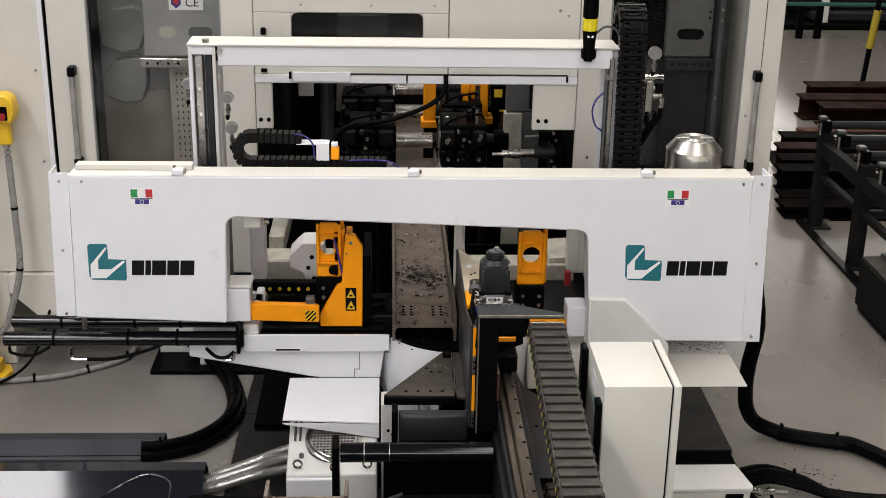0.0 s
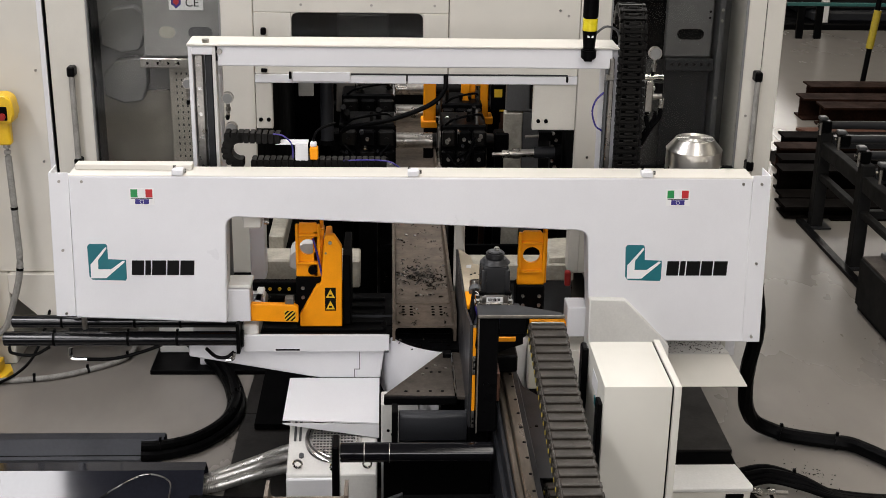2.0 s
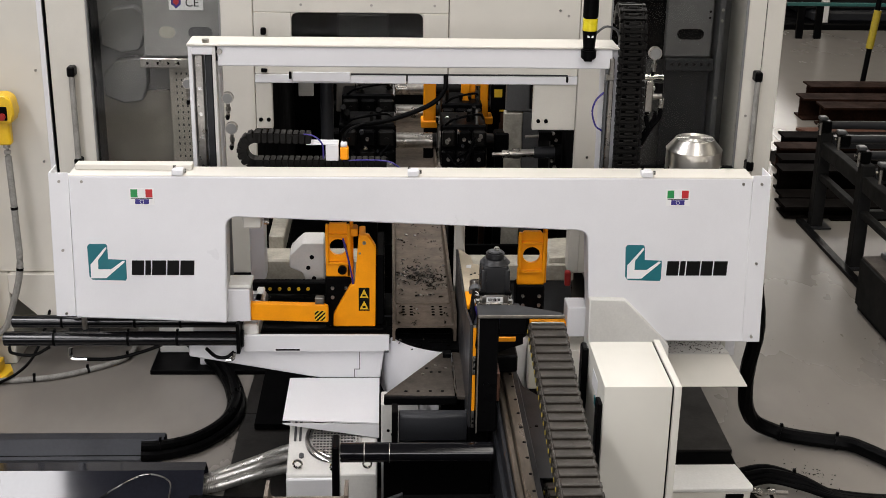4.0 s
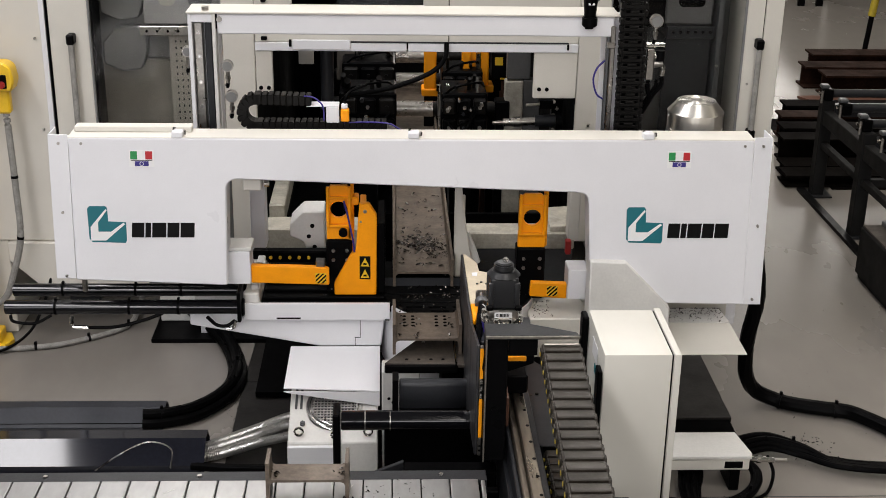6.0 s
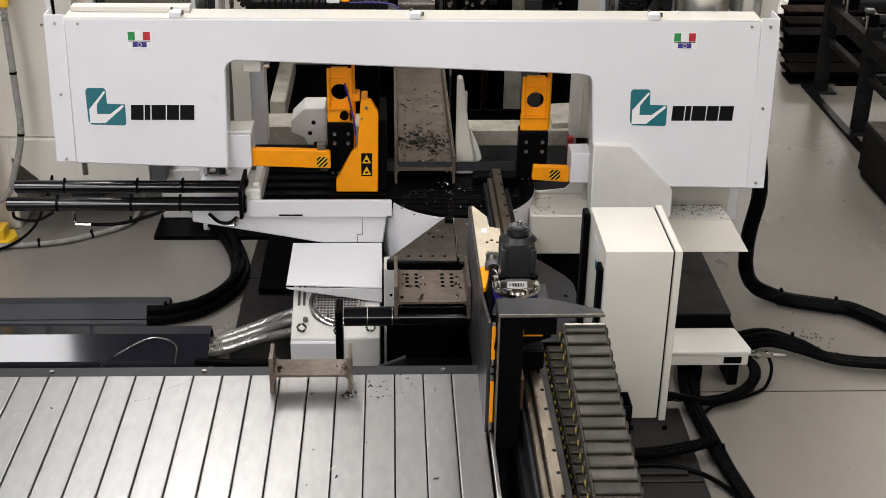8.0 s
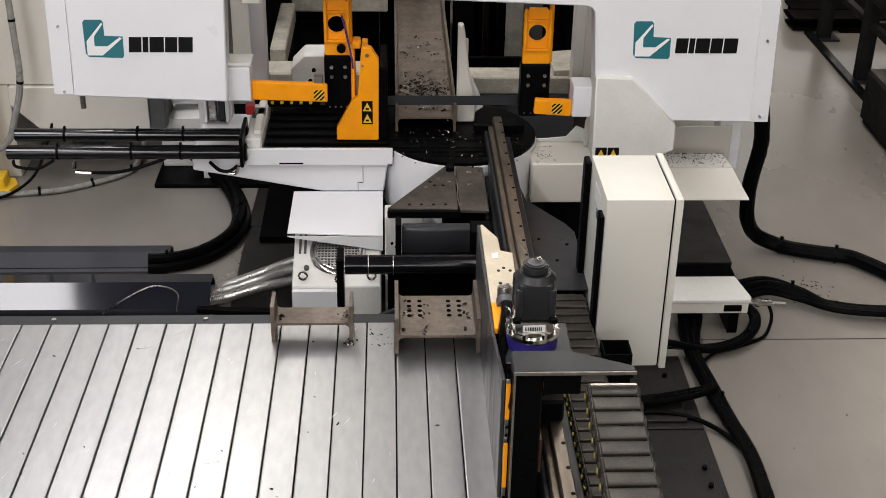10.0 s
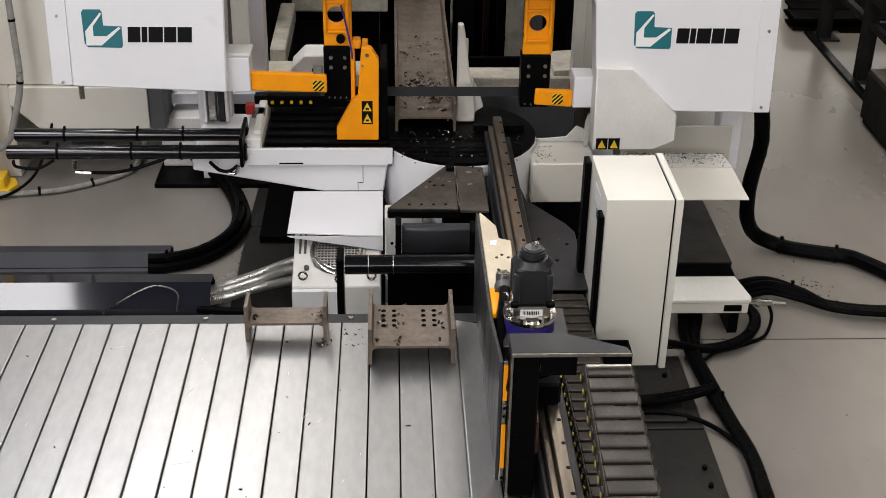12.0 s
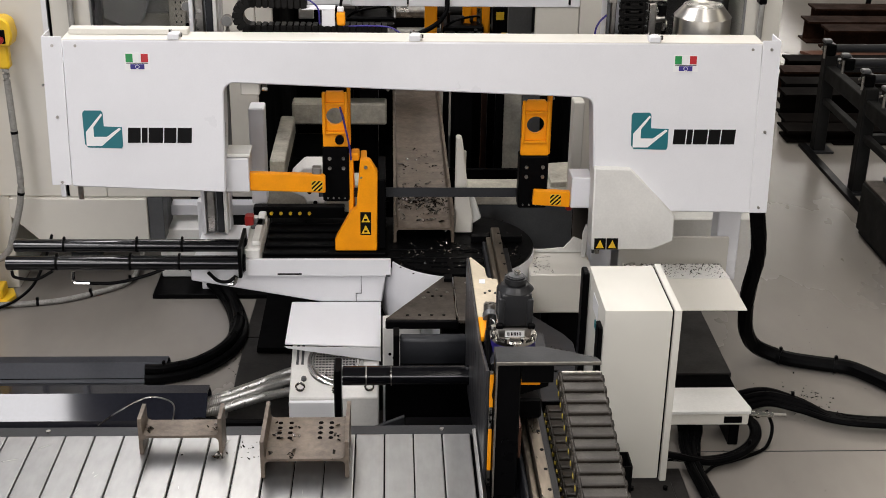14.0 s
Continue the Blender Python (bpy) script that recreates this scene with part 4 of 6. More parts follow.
# Sheets added below the bed; their black stands for the shade there.
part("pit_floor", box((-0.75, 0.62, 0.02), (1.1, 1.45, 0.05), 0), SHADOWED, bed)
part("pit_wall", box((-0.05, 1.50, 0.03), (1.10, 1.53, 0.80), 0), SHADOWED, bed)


def drill_unit(x, y, z, w, label="black drilling unit with ribbed blocks"):
    u = thing("drill_unit", (x, y, z), label, "drill unit", "drilling units")
    rng = random.Random(int(x * 100 + y * 1000))
    part("body", box((x - w / 2, y, z), (x + w / 2, y + 0.35, z + 0.28), 0.012), BLACK, u)
    for r in range(2):
        for c in range(3):
            cx = x - w / 2 + w * (c + 0.5) / 3
            cz = z + 0.07 + r * 0.13
            part("block", box((cx - w * 0.14, y - 0.05, cz - 0.05), (cx + w * 0.14, y + 0.01, cz + 0.05), 0.01), CHAIN if (r + c) % 2 else BLACK, u)
            part("bolt", cyl((cx, y - 0.05, cz), (cx, y - 0.065, cz), 0.012, 10), STEEL if rng.random() < 0.35 else CHAIN, u)
    part("hose", tube([(x - w * 0.4, y, z + 0.28), (x - w * 0.2, y - 0.04, z + 0.33), (x + w * 0.3, y, z + 0.35), (x + w * 0.45, y + 0.1, z + 0.30)], 0.008, 8), RUBBER, u)
    # ports, unions and short lines on the face and top
    for k in range(7):
        px, pz = x + rng.uniform(-0.46, 0.46) * w, z + rng.uniform(0.02, 0.27)
        part("union", cyl((px, y - 0.055, pz), (px, y - 0.085 - rng.uniform(0, 0.03), pz), rng.uniform(0.007, 0.014), 8), rng.choice((STEEL, STEEL, CHROME, DARK)), u)
    for k in range(4):
        px = x + rng.uniform(-0.45, 0.40) * w
        hh = rng.uniform(0.04, 0.12)
        part("stub", cyl((px, y + rng.uniform(0.0, 0.2), z + 0.28), (px, y + 0.05, z + 0.28 + hh), rng.uniform(0.010, 0.022), 10), rng.choice((CHAIN, STEEL, CHAIN)), u)
    for k in range(3):
        a, b = x + rng.uniform(-0.5, 0.1) * w, x + rng.uniform(0.1, 0.5) * w
        part("line", tube([(a, y - 0.06, z + rng.uniform(0.02, 0.2)), ((a + b) / 2, y - 0.10, z + rng.uniform(0.0, 0.15)), (b, y - 0.06, z + rng.uniform(0.05, 0.25))], 0.008, 6), RUBBER, u)
    part("pillar", box((x - 0.06, y + 0.08, 0.02), (x + 0.06, y + 0.28, z), 0.004), BLACK, u)
    return u


drill_unit(-0.135, 2.05, 1.13, 0.36)
drill_unit(0.475, 2.05, 1.13, 0.29)
drill_unit(-0.14, 2.75, 1.16, 0.36)
drill_unit(0.50, 2.75, 1.10, 0.28)


def pressure_roller(y, z, x0=-0.35, x1=0.75):
    r = thing("feed_roller", (0.2, y, z), "dark steel feed roller across the beam", "roller", "feed rollers")
    part("barrel", cyl((x0 + 0.05, y, z), (x1 - 0.05, y, z), 0.05, 20, bev=0.006), CHAIN, r)
    part("bright_band", cyl((0.05, y, z), (0.29, y, z), 0.052, 24), STEEL, r, "bright worn steel band")
    for x in (x0, x1):
        part("bearing", box((x - 0.05, y - 0.06, z - 0.07), (x + 0.05, y + 0.06, z + 0.07), 0.012), BLACK, r)
        part("stand", box((x - 0.04, y - 0.04, 0.02), (x + 0.04, y + 0.04, z - 0.07), 0.004), BLACK, r)


pressure_roller(2.45, 1.20)
pressure_roller(3.15, 1.22)
pressure_roller(3.9, 1.22)


def orange_clamp(x, y, z0, z1, w, label):
    c = thing("clamp_post", (x, y, z0), label, "clamp")
    part("post", box((x - w / 2, y, z0), (x + w / 2, y + 0.10, z1), 0.01), ORANGE, c)
    part("foot", box((x - w * 0.7, y - 0.02, z0), (x + w * 0.7, y + 0.14, z0 + 0.05), 0.006), ORANGE, c)
    part("stand", box((x - 0.04, y + 0.02, 0.02), (x + 0.04, y + 0.10, z0), 0.004), BLACK, c)
    return c


orange_clamp(0.285, 2.9, 1.17, 1.60, 0.085, "slim orange clamp post above the beam")
oc = orange_clamp(0.605, 2.9, 1.20, 1.62, 0.175, "broad orange clamp with black motor")
for z in (1.27, 1.40):
    part("bolt", cyl((0.56, 2.9, z), (0.56, 2.89, z), 0.011, 8), STEEL, oc)
part("arm", box((0.50, 2.84, 1.36), (0.56, 2.899, 1.50), 0.008), ORANGE, oc)
part("motor", box((0.71, 2.86, 1.285), (0.87, 3.05, 1.50), 0.02), BLACK, oc)
part("label", box((0.73, 2.855, 1.40), (0.785, 2.859, 1.455), 0), YELLOW, oc)
part("label", box((0.81, 2.855, 1.385), (0.845, 2.859, 1.425), 0), YELLOW, oc)
part("label", box((0.77, 2.855, 1.30), (0.83, 2.859, 1.312), 0), YELLOW, oc)
part("motor_cable", tube([(0.86, 2.85, 1.42), (0.895, 2.83, 1.36), (0.88, 2.84, 1.30), (0.84, 2.86, 1.27)], 0.010, 8), RUBBER, oc)
nz = thing("spray_nozzle", (0.33, 2.3, 1.0), "bright steel nozzle hanging beside the beam", "nozzle")
part("body", box((0.315, 2.28, 1.10), (0.355, 2.32, 1.36), 0.006), STEEL, nz)
part("head", cyl((0.335, 2.30, 1.36), (0.335, 2.30, 1.40), 0.028, 12), CHROME, nz)
part("lever", tube([(0.335, 2.27, 1.37), (0.37, 2.25, 1.41), (0.40, 2.25, 1.40)], 0.010, 8), CHROME, nz)
part("stand", box((0.352, 2.325, 0.02), (0.39, 2.36, 1.30), 0.003), BLACK, nz)

pil = thing("vertical_cylinder", (-0.375, 1.8, 1.36), "dark upright hydraulic cylinder", "cylinder")
part("tube", cyl((-0.375, 1.8, 1.36), (-0.375, 1.8, 1.86), 0.040, 20), DARK, pil)
part("top_flange", box((-0.47, 1.545, 1.79), (-0.22, 1.84, 1.815), 0.004), BLACK, pil)
part("collar", cyl((-0.375, 1.8, 1.35), (-0.375, 1.8, 1.38), 0.046, 20), BLACK, pil)
spn = thing("tool_spindle", (0.99, 2.0, 1.2), "brushed steel tool spindle with black clamps", "spindle")
part("arm", cyl((0.72, 2.0, 1.235), (0.93, 2.0, 1.245), 0.026, 16), STEEL, spn)
part("arm_ring", cyl((0.785, 2.0, 1.238), (0.83, 2.0, 1.240), 0.034, 16), STEEL, spn)
part("tip", cyl((0.655, 2.0, 1.232), (0.72, 2.0, 1.235), 0.013, 12), STEEL, spn)
part("holder", cyl((0.92, 2.0, 1.246), (1.08, 2.0, 1.25), 0.038, 16), DARK, spn)
part("clamp_ring", cyl((1.05, 2.0, 1.24), (1.09, 2.0, 1.24), 0.058, 18), BLACK, spn)
part("stand", box((1.03, 2.03, 0.02), (1.10, 2.12, 1.38), 0.006), BLACK, spn)
for k in range(7):
    part("bolt", cyl((1.04 + 0.02 * (k % 2), 2.03, 1.10 + k * 0.045), (1.04 + 0.02 * (k % 2), 2.005, 1.10 + k * 0.045), 0.012, 8), STEEL if k % 3 else CHROME, spn)
part("feeler", cyl((0.86, 1.98, 1.355), (0.945, 1.98, 1.36), 0.010, 10), STEEL, spn)
part("feeler_arm", box((0.945, 1.97, 1.33), (1.03, 2.05, 1.385), 0.004), BLACK, spn)
gp = thing("inner_column", (0.83, 2.4, 0.02), "cream painted column inside the machine", "column")
part("shaft", box((0.765, 2.4, 0.02), (0.885, 2.5, 1.40), 0.006), PAINT_OLD, gp)
part("side", prism([(0.886, 0.02), (1.04, 0.02), (0.99, 1.405), (0.886, 1.405)], "y", 2.42, 2.5, 0.004), SLATE, gp)
part("head", box((0.775, 2.42, 1.41), (0.93, 2.5, 1.72), 0.006), SLATE, gp)
cp = thing("rust_plate", (0.74, 3.3, 0.02), "rust-brown vertical steel plate inside the machine", "plate")
part("plate", box((0.68, 3.3, 0.02), (0.90, 3.33, 1.21), 0.004), RUST, cp)
lc = thing("inner_housing", (-0.2, 3.2, 0.02), "grey brown sloped housing inside the machine", "housing")
part("body", prism([(-0.37, 1.25), (-0.22, 1.25), (-0.18, 1.62), (-0.36, 1.64)], "y", 3.0, 3.2, 0.01), HOUSING, lc)
part("stand", box((-0.32, 3.05, 0.02), (-0.26, 3.15, 1.25), 0.004), BLACK, lc)
wp = thing("white_backing", (0.0, 4.3, 0.02), "white sheet panels seen at the back of the machine", "panel")
part("sheet", box((-0.66, 3.4, 1.27), (-0.55, 3.42, 1.48), 0.004), PAINT_DIRTY, wp)
part("sheet", box((-0.12, 4.2, 1.60), (0.40, 4.23, 2.0), 0.004), PAINT, wp)
part("stand", box((-0.5, 4.24, 0.02), (0.4, 4.27, 1.9), 0.004), BLACK, wp)
single("hanging_hose", tube([(0.33, 1.46, 1.86), (0.32, 1.42, 1.78), (0.24, 1.40, 1.70), (0.05, 1.40, 1.62), (-0.10, 1.42, 1.58), (-0.22, 1.46, 1.55), (-0.27, 1.55, 1.50)], 0.014, 10),
       RUBBER, "black hose hanging from the lintel", "hose")

# ---------------------------------------------------------------- saw table
table = thing("saw_table", (-0.3, 0.2, 0.0), "white painted saw table with black slotted turntable", "saw table")
part("top_rail", prism([(0.025, 0.768), (0.045, 0.768), (0.045, 0.858), (0.025, 0.858)], "x", -0.725, 0.005, 0.003), PAINT_COOL, table)
part("body", prism([(-0.995, 0.812), (-0.995, 0.730), (-0.348, 0.61), (-0.04, 0.61), (-0.02, 0.767), (-0.73, 0.767), (-0.735, 0.81)], "y", 0.055, 0.60, 0.006), PAINT_COOL, table)
part("seam", box((-0.146, 0.0525, 0.66), (-0.143, 0.0552, 0.755), 0), GREY, table)
part("seam", box((-0.172, 0.0525, 0.615), (-0.169, 0.0552, 0.66), 0), GREY, table)
part("seam", box((-0.172, 0.0525, 0.658), (-0.143, 0.0552, 0.661), 0), GREY, table)
part("rail_bracket", box((-0.02, 0.0215, 0.765), (0.003, 0.0255, 0.776), 0.001), GREY, table)
part("bed_plate", box((-0.64, 0.05, 0.80), (0.06, 0.62, 0.846), 0.004), BLACK, table)
part("end_block", box((-0.725, 0.05, 0.80), (-0.645, 0.60, 0.905), 0.008), PAINT_DIRTY, table)
part("end_block", box((-0.69, 0.09, 0.905), (-0.65, 0.5, 0.93), 0.006), PAINT_DIRTY, table)
for y in (0.12, 0.22, 0.32, 0.42, 0.52):
    part("slide_rail", box((-0.63, y - 0.022, 0.847), (-0.02, y + 0.022, 0.862), 0.004), BLACK, table)
part("slot", box((-0.56, 0.0235, 0.776), (-0.44, 0.0255, 0.784), 0), BLACK, table)
DX, DY, DR = 0.350, 0.245, 0.392
drum = cyl((DX, DY, 0.50), (DX, DY, 0.838), DR, 64, bev=0.004)
part("drum", drum, PAINT_COOL, table)
disc = part("turntable", cyl((DX, DY, 0.838), (DX, DY, 0.856), DR - 0.003, 64, bev=0.003), BLACK, table, "black slotted turntable with chips on it")
for k, (y, xs) in enumerate(((-0.06, (0.25, 0.36, 0.47)), (-0.01, (0.13, 0.24, 0.36, 0.44)), (0.12, (0.42, 0.55)), (0.35, (0.5, 0.62)))):
    for x in xs:
        part("slot", box((x - 0.045, y - 0.007, 0.8555), (x + 0.045, y + 0.007, 0.858), 0), SHADOWED, disc)
for y in (0.07, 0.17):
    part("groove_bar", box((-0.01, y - 0.025, 0.856), (0.50, y + 0.025, 0.861), 0.002), BLACK, disc)
part("pedestal", box((-0.10, 0.0, 0.0), (0.70, 0.58, 0.499), 0.01), DARK, table)
part("pedestal", box((-0.36, 0.15, 0.0), (-0.12, 0.60, 0.605), 0.01), BLACK, table)
part("side_box", box((0.70, -0.03, 0.585), (1.02, 0.30, 0.80), 0.006), PAINT, table)
part("side_trough", prism([(0.72, 0.802), (1.02, 0.802), (1.02, 0.86), (0.95, 0.89), (0.90, 0.83), (0.74, 0.815)], "y", 0.24, 0.25, 0.002), PAINT_DIRTY, table)
part("side_trough", prism([(0.985, 0.802), (1.005, 0.802), (1.01, 0.93), (1.03, 0.97), (1.0, 0.98), (0.985, 0.93)], "y", 0.18, 0.20, 0.002), PAINT_DIRTY, table)
part("side_stand", box((0.80, 0.0, 0.0), (0.98, 0.25, 0.584), 0.006), BLACK, table)
part("valve_body", box((-0.745, 0.30, 0.925), (-0.70, 0.36, 0.975), 0.006), RED, table)
part("valve_body", box((-0.715, 0.30, 0.906), (-0.65, 0.40, 0.93), 0.006), GREY, table)
part("valve_body", box((0.925, 0.40, 0.97), (0.955, 0.44, 1.05), 0.006), RED, table)
swarf("chips", 330, lambda r: (r.uniform(0.05, 0.66), r.gauss(0.13, 0.12), 0.857), disc, size=(0.0015, 0.005), seed=8)
swarf("chips", 60, lambda r: (r.uniform(0.72, 0.82), r.uniform(-0.02, 0.2), 0.80), table, size=(0.001, 0.003), seed=9)

# fixed jaw opposite the vice
jaw = thing("fixed_jaw", (0.38, 0.38, 0.862), "cream painted fixed vice jaw beside the beam", "vice jaw")
part("plate", prism([(0.338, 0.862), (0.432, 0.862), (0.434, 0.95), (0.402, 1.12), (0.372, 1.36), (0.364, 1.385), (0.338, 1.385)], "y", 0.36, 0.42, 0.006), PAINT, jaw)
part("rib", prism([(0.42, 0.862), (0.60, 0.862), (0.60, 1.10), (0.42, 1.30)], "x", 0.352, 0.395, 0.004), PAINT, jaw)
part("gusset", prism([(0.40, 0.875), (0.48, 0.93), (0.45, 1.02), (0.41, 1.10)], "y", 0.40, 0.43, 0.004), PAINT_DIRTY, jaw)

# moving vice jaw
vise = thing("vice_jaw", (-0.18, 0.25, 0.862), "orange painted moving vice jaw with warning stickers", "vice jaw")
part("front_plate", prism([(-0.284, 0.866), (-0.074, 0.866), (-0.070, 1.29), (-0.108, 1.352), (-0.155, 1.352), (-0.160, 1.30), (-0.176, 1.095), (-0.200, 1.085), (-0.284, 0.93)], "y", 0.115, 0.16, 0.005), ORANGE, vise)
part("back_wall", prism([(0.16, 0.866), (0.45, 0.866), (0.45, 1.2), (0.30, 1.34), (0.16, 1.34)], "x", -0.155, -0.125, 0.004), ORANGE, vise)
part("side_fin", prism([(0.16, 0.90), (0.40, 0.90), (0.40, 1.10), (0.20, 1.36), (0.16, 1.36)], "x", -0.215, -0.190, 0.004), ORANGE, vise)
part("top_cap", box((-0.20, 0.16, 1.33), (-0.16, 0.24, 1.37), 0.006), ORANGE, vise)
part("jaw_face", box((-0.068, 0.14, 0.866), (-0.030, 0.50, 1.24), 0.006), BLACK, vise)
part("jaw_foot", box((-0.20, 0.17, 0.863), (-0.07, 0.55, 0.90), 0.006), BLACK, vise)
part("bolt", cyl((-0.128, 0.115, 1.315), (-0.128, 0.108, 1.315), 0.009, 10), STEEL, vise)
part("bolt", cyl((-0.150, 0.115, 1.26), (-0.150, 0.111, 1.26), 0.006, 8), STEEL, vise)
for z in (1.046, 0.984):
    s = part("warning_sticker", box((-0.157, 0.1125, z - 0.03), (-0.103, 0.115, z + 0.031), 0), INK, vise, "black warning sticker with yellow triangle")
    part("triangle", prism([(-0.152, z - 0.022), (-0.108, z - 0.022), (-0.130, z + 0.024)], "y", 0.111, 0.1125), YELLOW, s)
    part("mark", box((-0.138, 0.1102, z - 0.014), (-0.122, 0.111, z - 0.004), 0), INK, s)


def cylinder_tube(y, z, x0, x1, r, label):
    c = thing("hydraulic_cylinder", ((x0 + x1) / 2, y, z), label, "hydraulic cylinder", "vice cylinders")
    part("barrel", cyl((x0, y, z), (x1, y, z), r, 28, bev=0.004), TUBE, c)
    part("end_cap", cyl((x1, y, z), (x1 + 0.03, y, z), r * 1.25, 24, bev=0.004), BLACK, c)
    for x in (x0 + 0.24, x0 + 0.60, x1 - 0.30):
        part("cable_tie", cyl((x, y, z), (x + 0.012, y, z), r * 1.06, 24), RUBBER, c)
        part("tie_end", box((x, y - 0.01, z + r), (x + 0.012, y + 0.01, z + r + 0.014), 0.002), RUBBER, c)
    return c


cf = cylinder_tube(0.02, 0.845, -1.885, -0.745, 0.036, "long black hydraulic cylinder with cable ties")
cylinder_tube(0.13, 0.890, -1.87, -0.745, 0.032, "slimmer black hydraulic cylinder behind another")
part("flange_plate", box((-0.745, -0.05, 0.79), (-0.727, 0.22, 0.95), 0.004), BLACK, cf)
part("hose", tube([(-1.86, 0.0, 0.81), (-1.84, -0.02, 0.785), (-1.74, -0.02, 0.775), (-1.66, 0.0, 0.81)], 0.008, 8), RUBBER, cf)
part("fitting", tube([(-1.56, -0.01, 0.81), (-1.56, -0.02, 0.765), (-1.54, -0.02, 0.755), (-1.48, -0.02, 0.752)], 0.011, 8), CHROME, cf)
part("hose", tube([(-1.48, -0.02, 0.752), (-1.35, -0.02, 0.755), (-1.22, 0.0, 0.78), (-1.12, 0.02, 0.81)], 0.009, 8), RUBBER, cf)
part("hose", tube([(-0.90, 0.0, 0.80), (-0.85, -0.03, 0.77), (-0.80, -0.03, 0.765), (-0.76, -0.02, 0.79)], 0.009, 8), RUBBER, cf)
part("fitting", tube([(-0.80, -0.03, 0.75), (-0.77, -0.03, 0.755), (-0.755, -0.03, 0.79)], 0.009, 8), CHROME, cf)

# ---------------------------------------------------------------- chute, fan unit, dark plates and rollers before the saw
ch = thing("chip_chute", (-0.3, -0.1, 0.0), "white folded sheet chute below the saw table", "chute")
bm = prism([(-0.495, 0.05), (-0.045, 0.05), (-0.045, -0.23), (-0.515, -0.21)], "z", 0, 0.006)
for v in bm.verts:
    v.co.z += 0.503 + (v.co.y + 0.22) * 0.385
part("top_sheet", bm, PAINT_COOL, ch)
part("front_lip", prism([(-0.515, 0.503), (-0.045, 0.495), (-0.045, 0.42), (-0.50, 0.495)], "y", -0.228, -0.222), PAINT_COOL, ch)
part("side_sheet", prism([(-0.21, 0.42), (-0.21, 0.50), (0.05, 0.60), (0.05, 0.42)], "x", -0.05, -0.046), PAINT_COOL, ch)
part("end_box", box((-0.035, -0.30, 0.36), (0.15, -0.165, 0.645), 0.006), PAINT_DIRTY, ch)
part("end_box", box((-0.035, -0.31, 0.0), (0.15, -0.165, 0.355), 0.006), PAINT_COOL, ch)
for x, z in ((0.0, 0.50), (0.02, 0.48)):
    part("hole", cyl((x, -0.2995, z), (x, -0.3025, z), 0.008, 8), BLACK, ch)

fan = thing("fan_unit", (-0.37, -0.2, 0.0), "white fan box with round mesh grille and eye bolts", "fan unit")
FAN_SLOPE = 0.357


def sloped(bm):
    """Lays flat work on the fan box's sloping top."""
    for v in bm.verts:
        v.co.z += FAN_SLOPE * (v.co.y + 0.44)
    return bm


part("housing", prism([(-0.44, 0.0), (-0.02, 0.0), (-0.02, 0.488), (-0.44, 0.338)], "x", -0.485, -0.055, 0.006), PAINT_DIRTY, fan)
part("front_cover", box((-0.485, -0.462, 0.0), (-0.26, -0.441, 0.328), 0.006), PAINT_COOL, fan)
fx, fy = -0.268, -0.235
for r0, z, w in ((0.130, 0.346, 0.010), (0.112, 0.354, 0.007)):
    t = [(fx + r0 * math.cos(a), fy + r0 * math.sin(a), z) for a in [2 * math.pi * k / 32 for k in range(33)]]
    part("ring", sloped(tube(t, w, 8, 1)), CHROME, fan)
part("well", sloped(cyl((fx, fy, 0.3405), (fx, fy, 0.345), 0.106, 28)), DARK, fan)
bm = bmesh.new()
for k in range(-6, 7):
    h = math.sqrt(0.108 ** 2 - (k * 0.0165) ** 2)
    add_box(bm, (fx + k * 0.0165 - 0.0026, fy - h, 0.352), (fx + k * 0.0165 + 0.0026, fy + h, 0.355), 0)
    add_box(bm, (fx - h, fy + k * 0.0165 - 0.0026, 0.355), (fx + h, fy + k * 0.0165 + 0.0026, 0.358), 0)
part("grille", sloped(bm), FLEX, fan, "round steel mesh grille", round_off=False)
for x, y in ((-0.432, -0.405), (-0.255, -0.425), (-0.10, -0.405)):
    t = [(x + 0.020 * math.cos(a), y, 0.366 + 0.020 * math.sin(a)) for a in [2 * math.pi * k / 14 for k in range(15)]]
    part("eye_bolt", sloped(tube(t, 0.006, 6, 1)), CHROME, fan)
part("dome_bolt", sloped(cyl((-0.418, -0.335, 0.339), (-0.418, -0.335, 0.356), 0.013, 12, bev=0.004)), GREY, fan)
for x in (-0.455, -0.430):
    part("slot", sloped(box((x - 0.006, -0.24, 0.3395), (x + 0.006, -0.10, 0.342), 0)), GREY, fan)

dp = thing("support_plate", (0.2, -0.4, 0.0), "dark steel tapered support plate with bolt holes", "support plate")
part("plate", prism([(-0.02, -0.632), (0.30, -0.645), (0.30, -0.168), (0.265, -0.168)], "z", 0.842, 0.860, 0.003), DUSTY_PLATE, dp, "dusty dark steel plate")
part("plate", prism([(0.308, -0.645), (0.44, -0.655), (0.44, -0.19), (0.308, -0.17)], "z", 0.840, 0.857, 0.003), DUSTY_PLATE, dp)
part("front_edge", box((-0.02, -0.655, 0.815), (0.31, -0.640, 0.858), 0.006), BLACK, dp)
part("seam", tube([(0.304, -0.30, 0.860), (0.307, -0.42, 0.860), (0.303, -0.52, 0.860), (0.307, -0.62, 0.860)], 0.0035, 6), STEEL, dp)
part("clamp", box((0.26, -0.25, 0.86), (0.30, -0.20, 0.885), 0.004), BLACK, dp)
rng = random.Random(4)
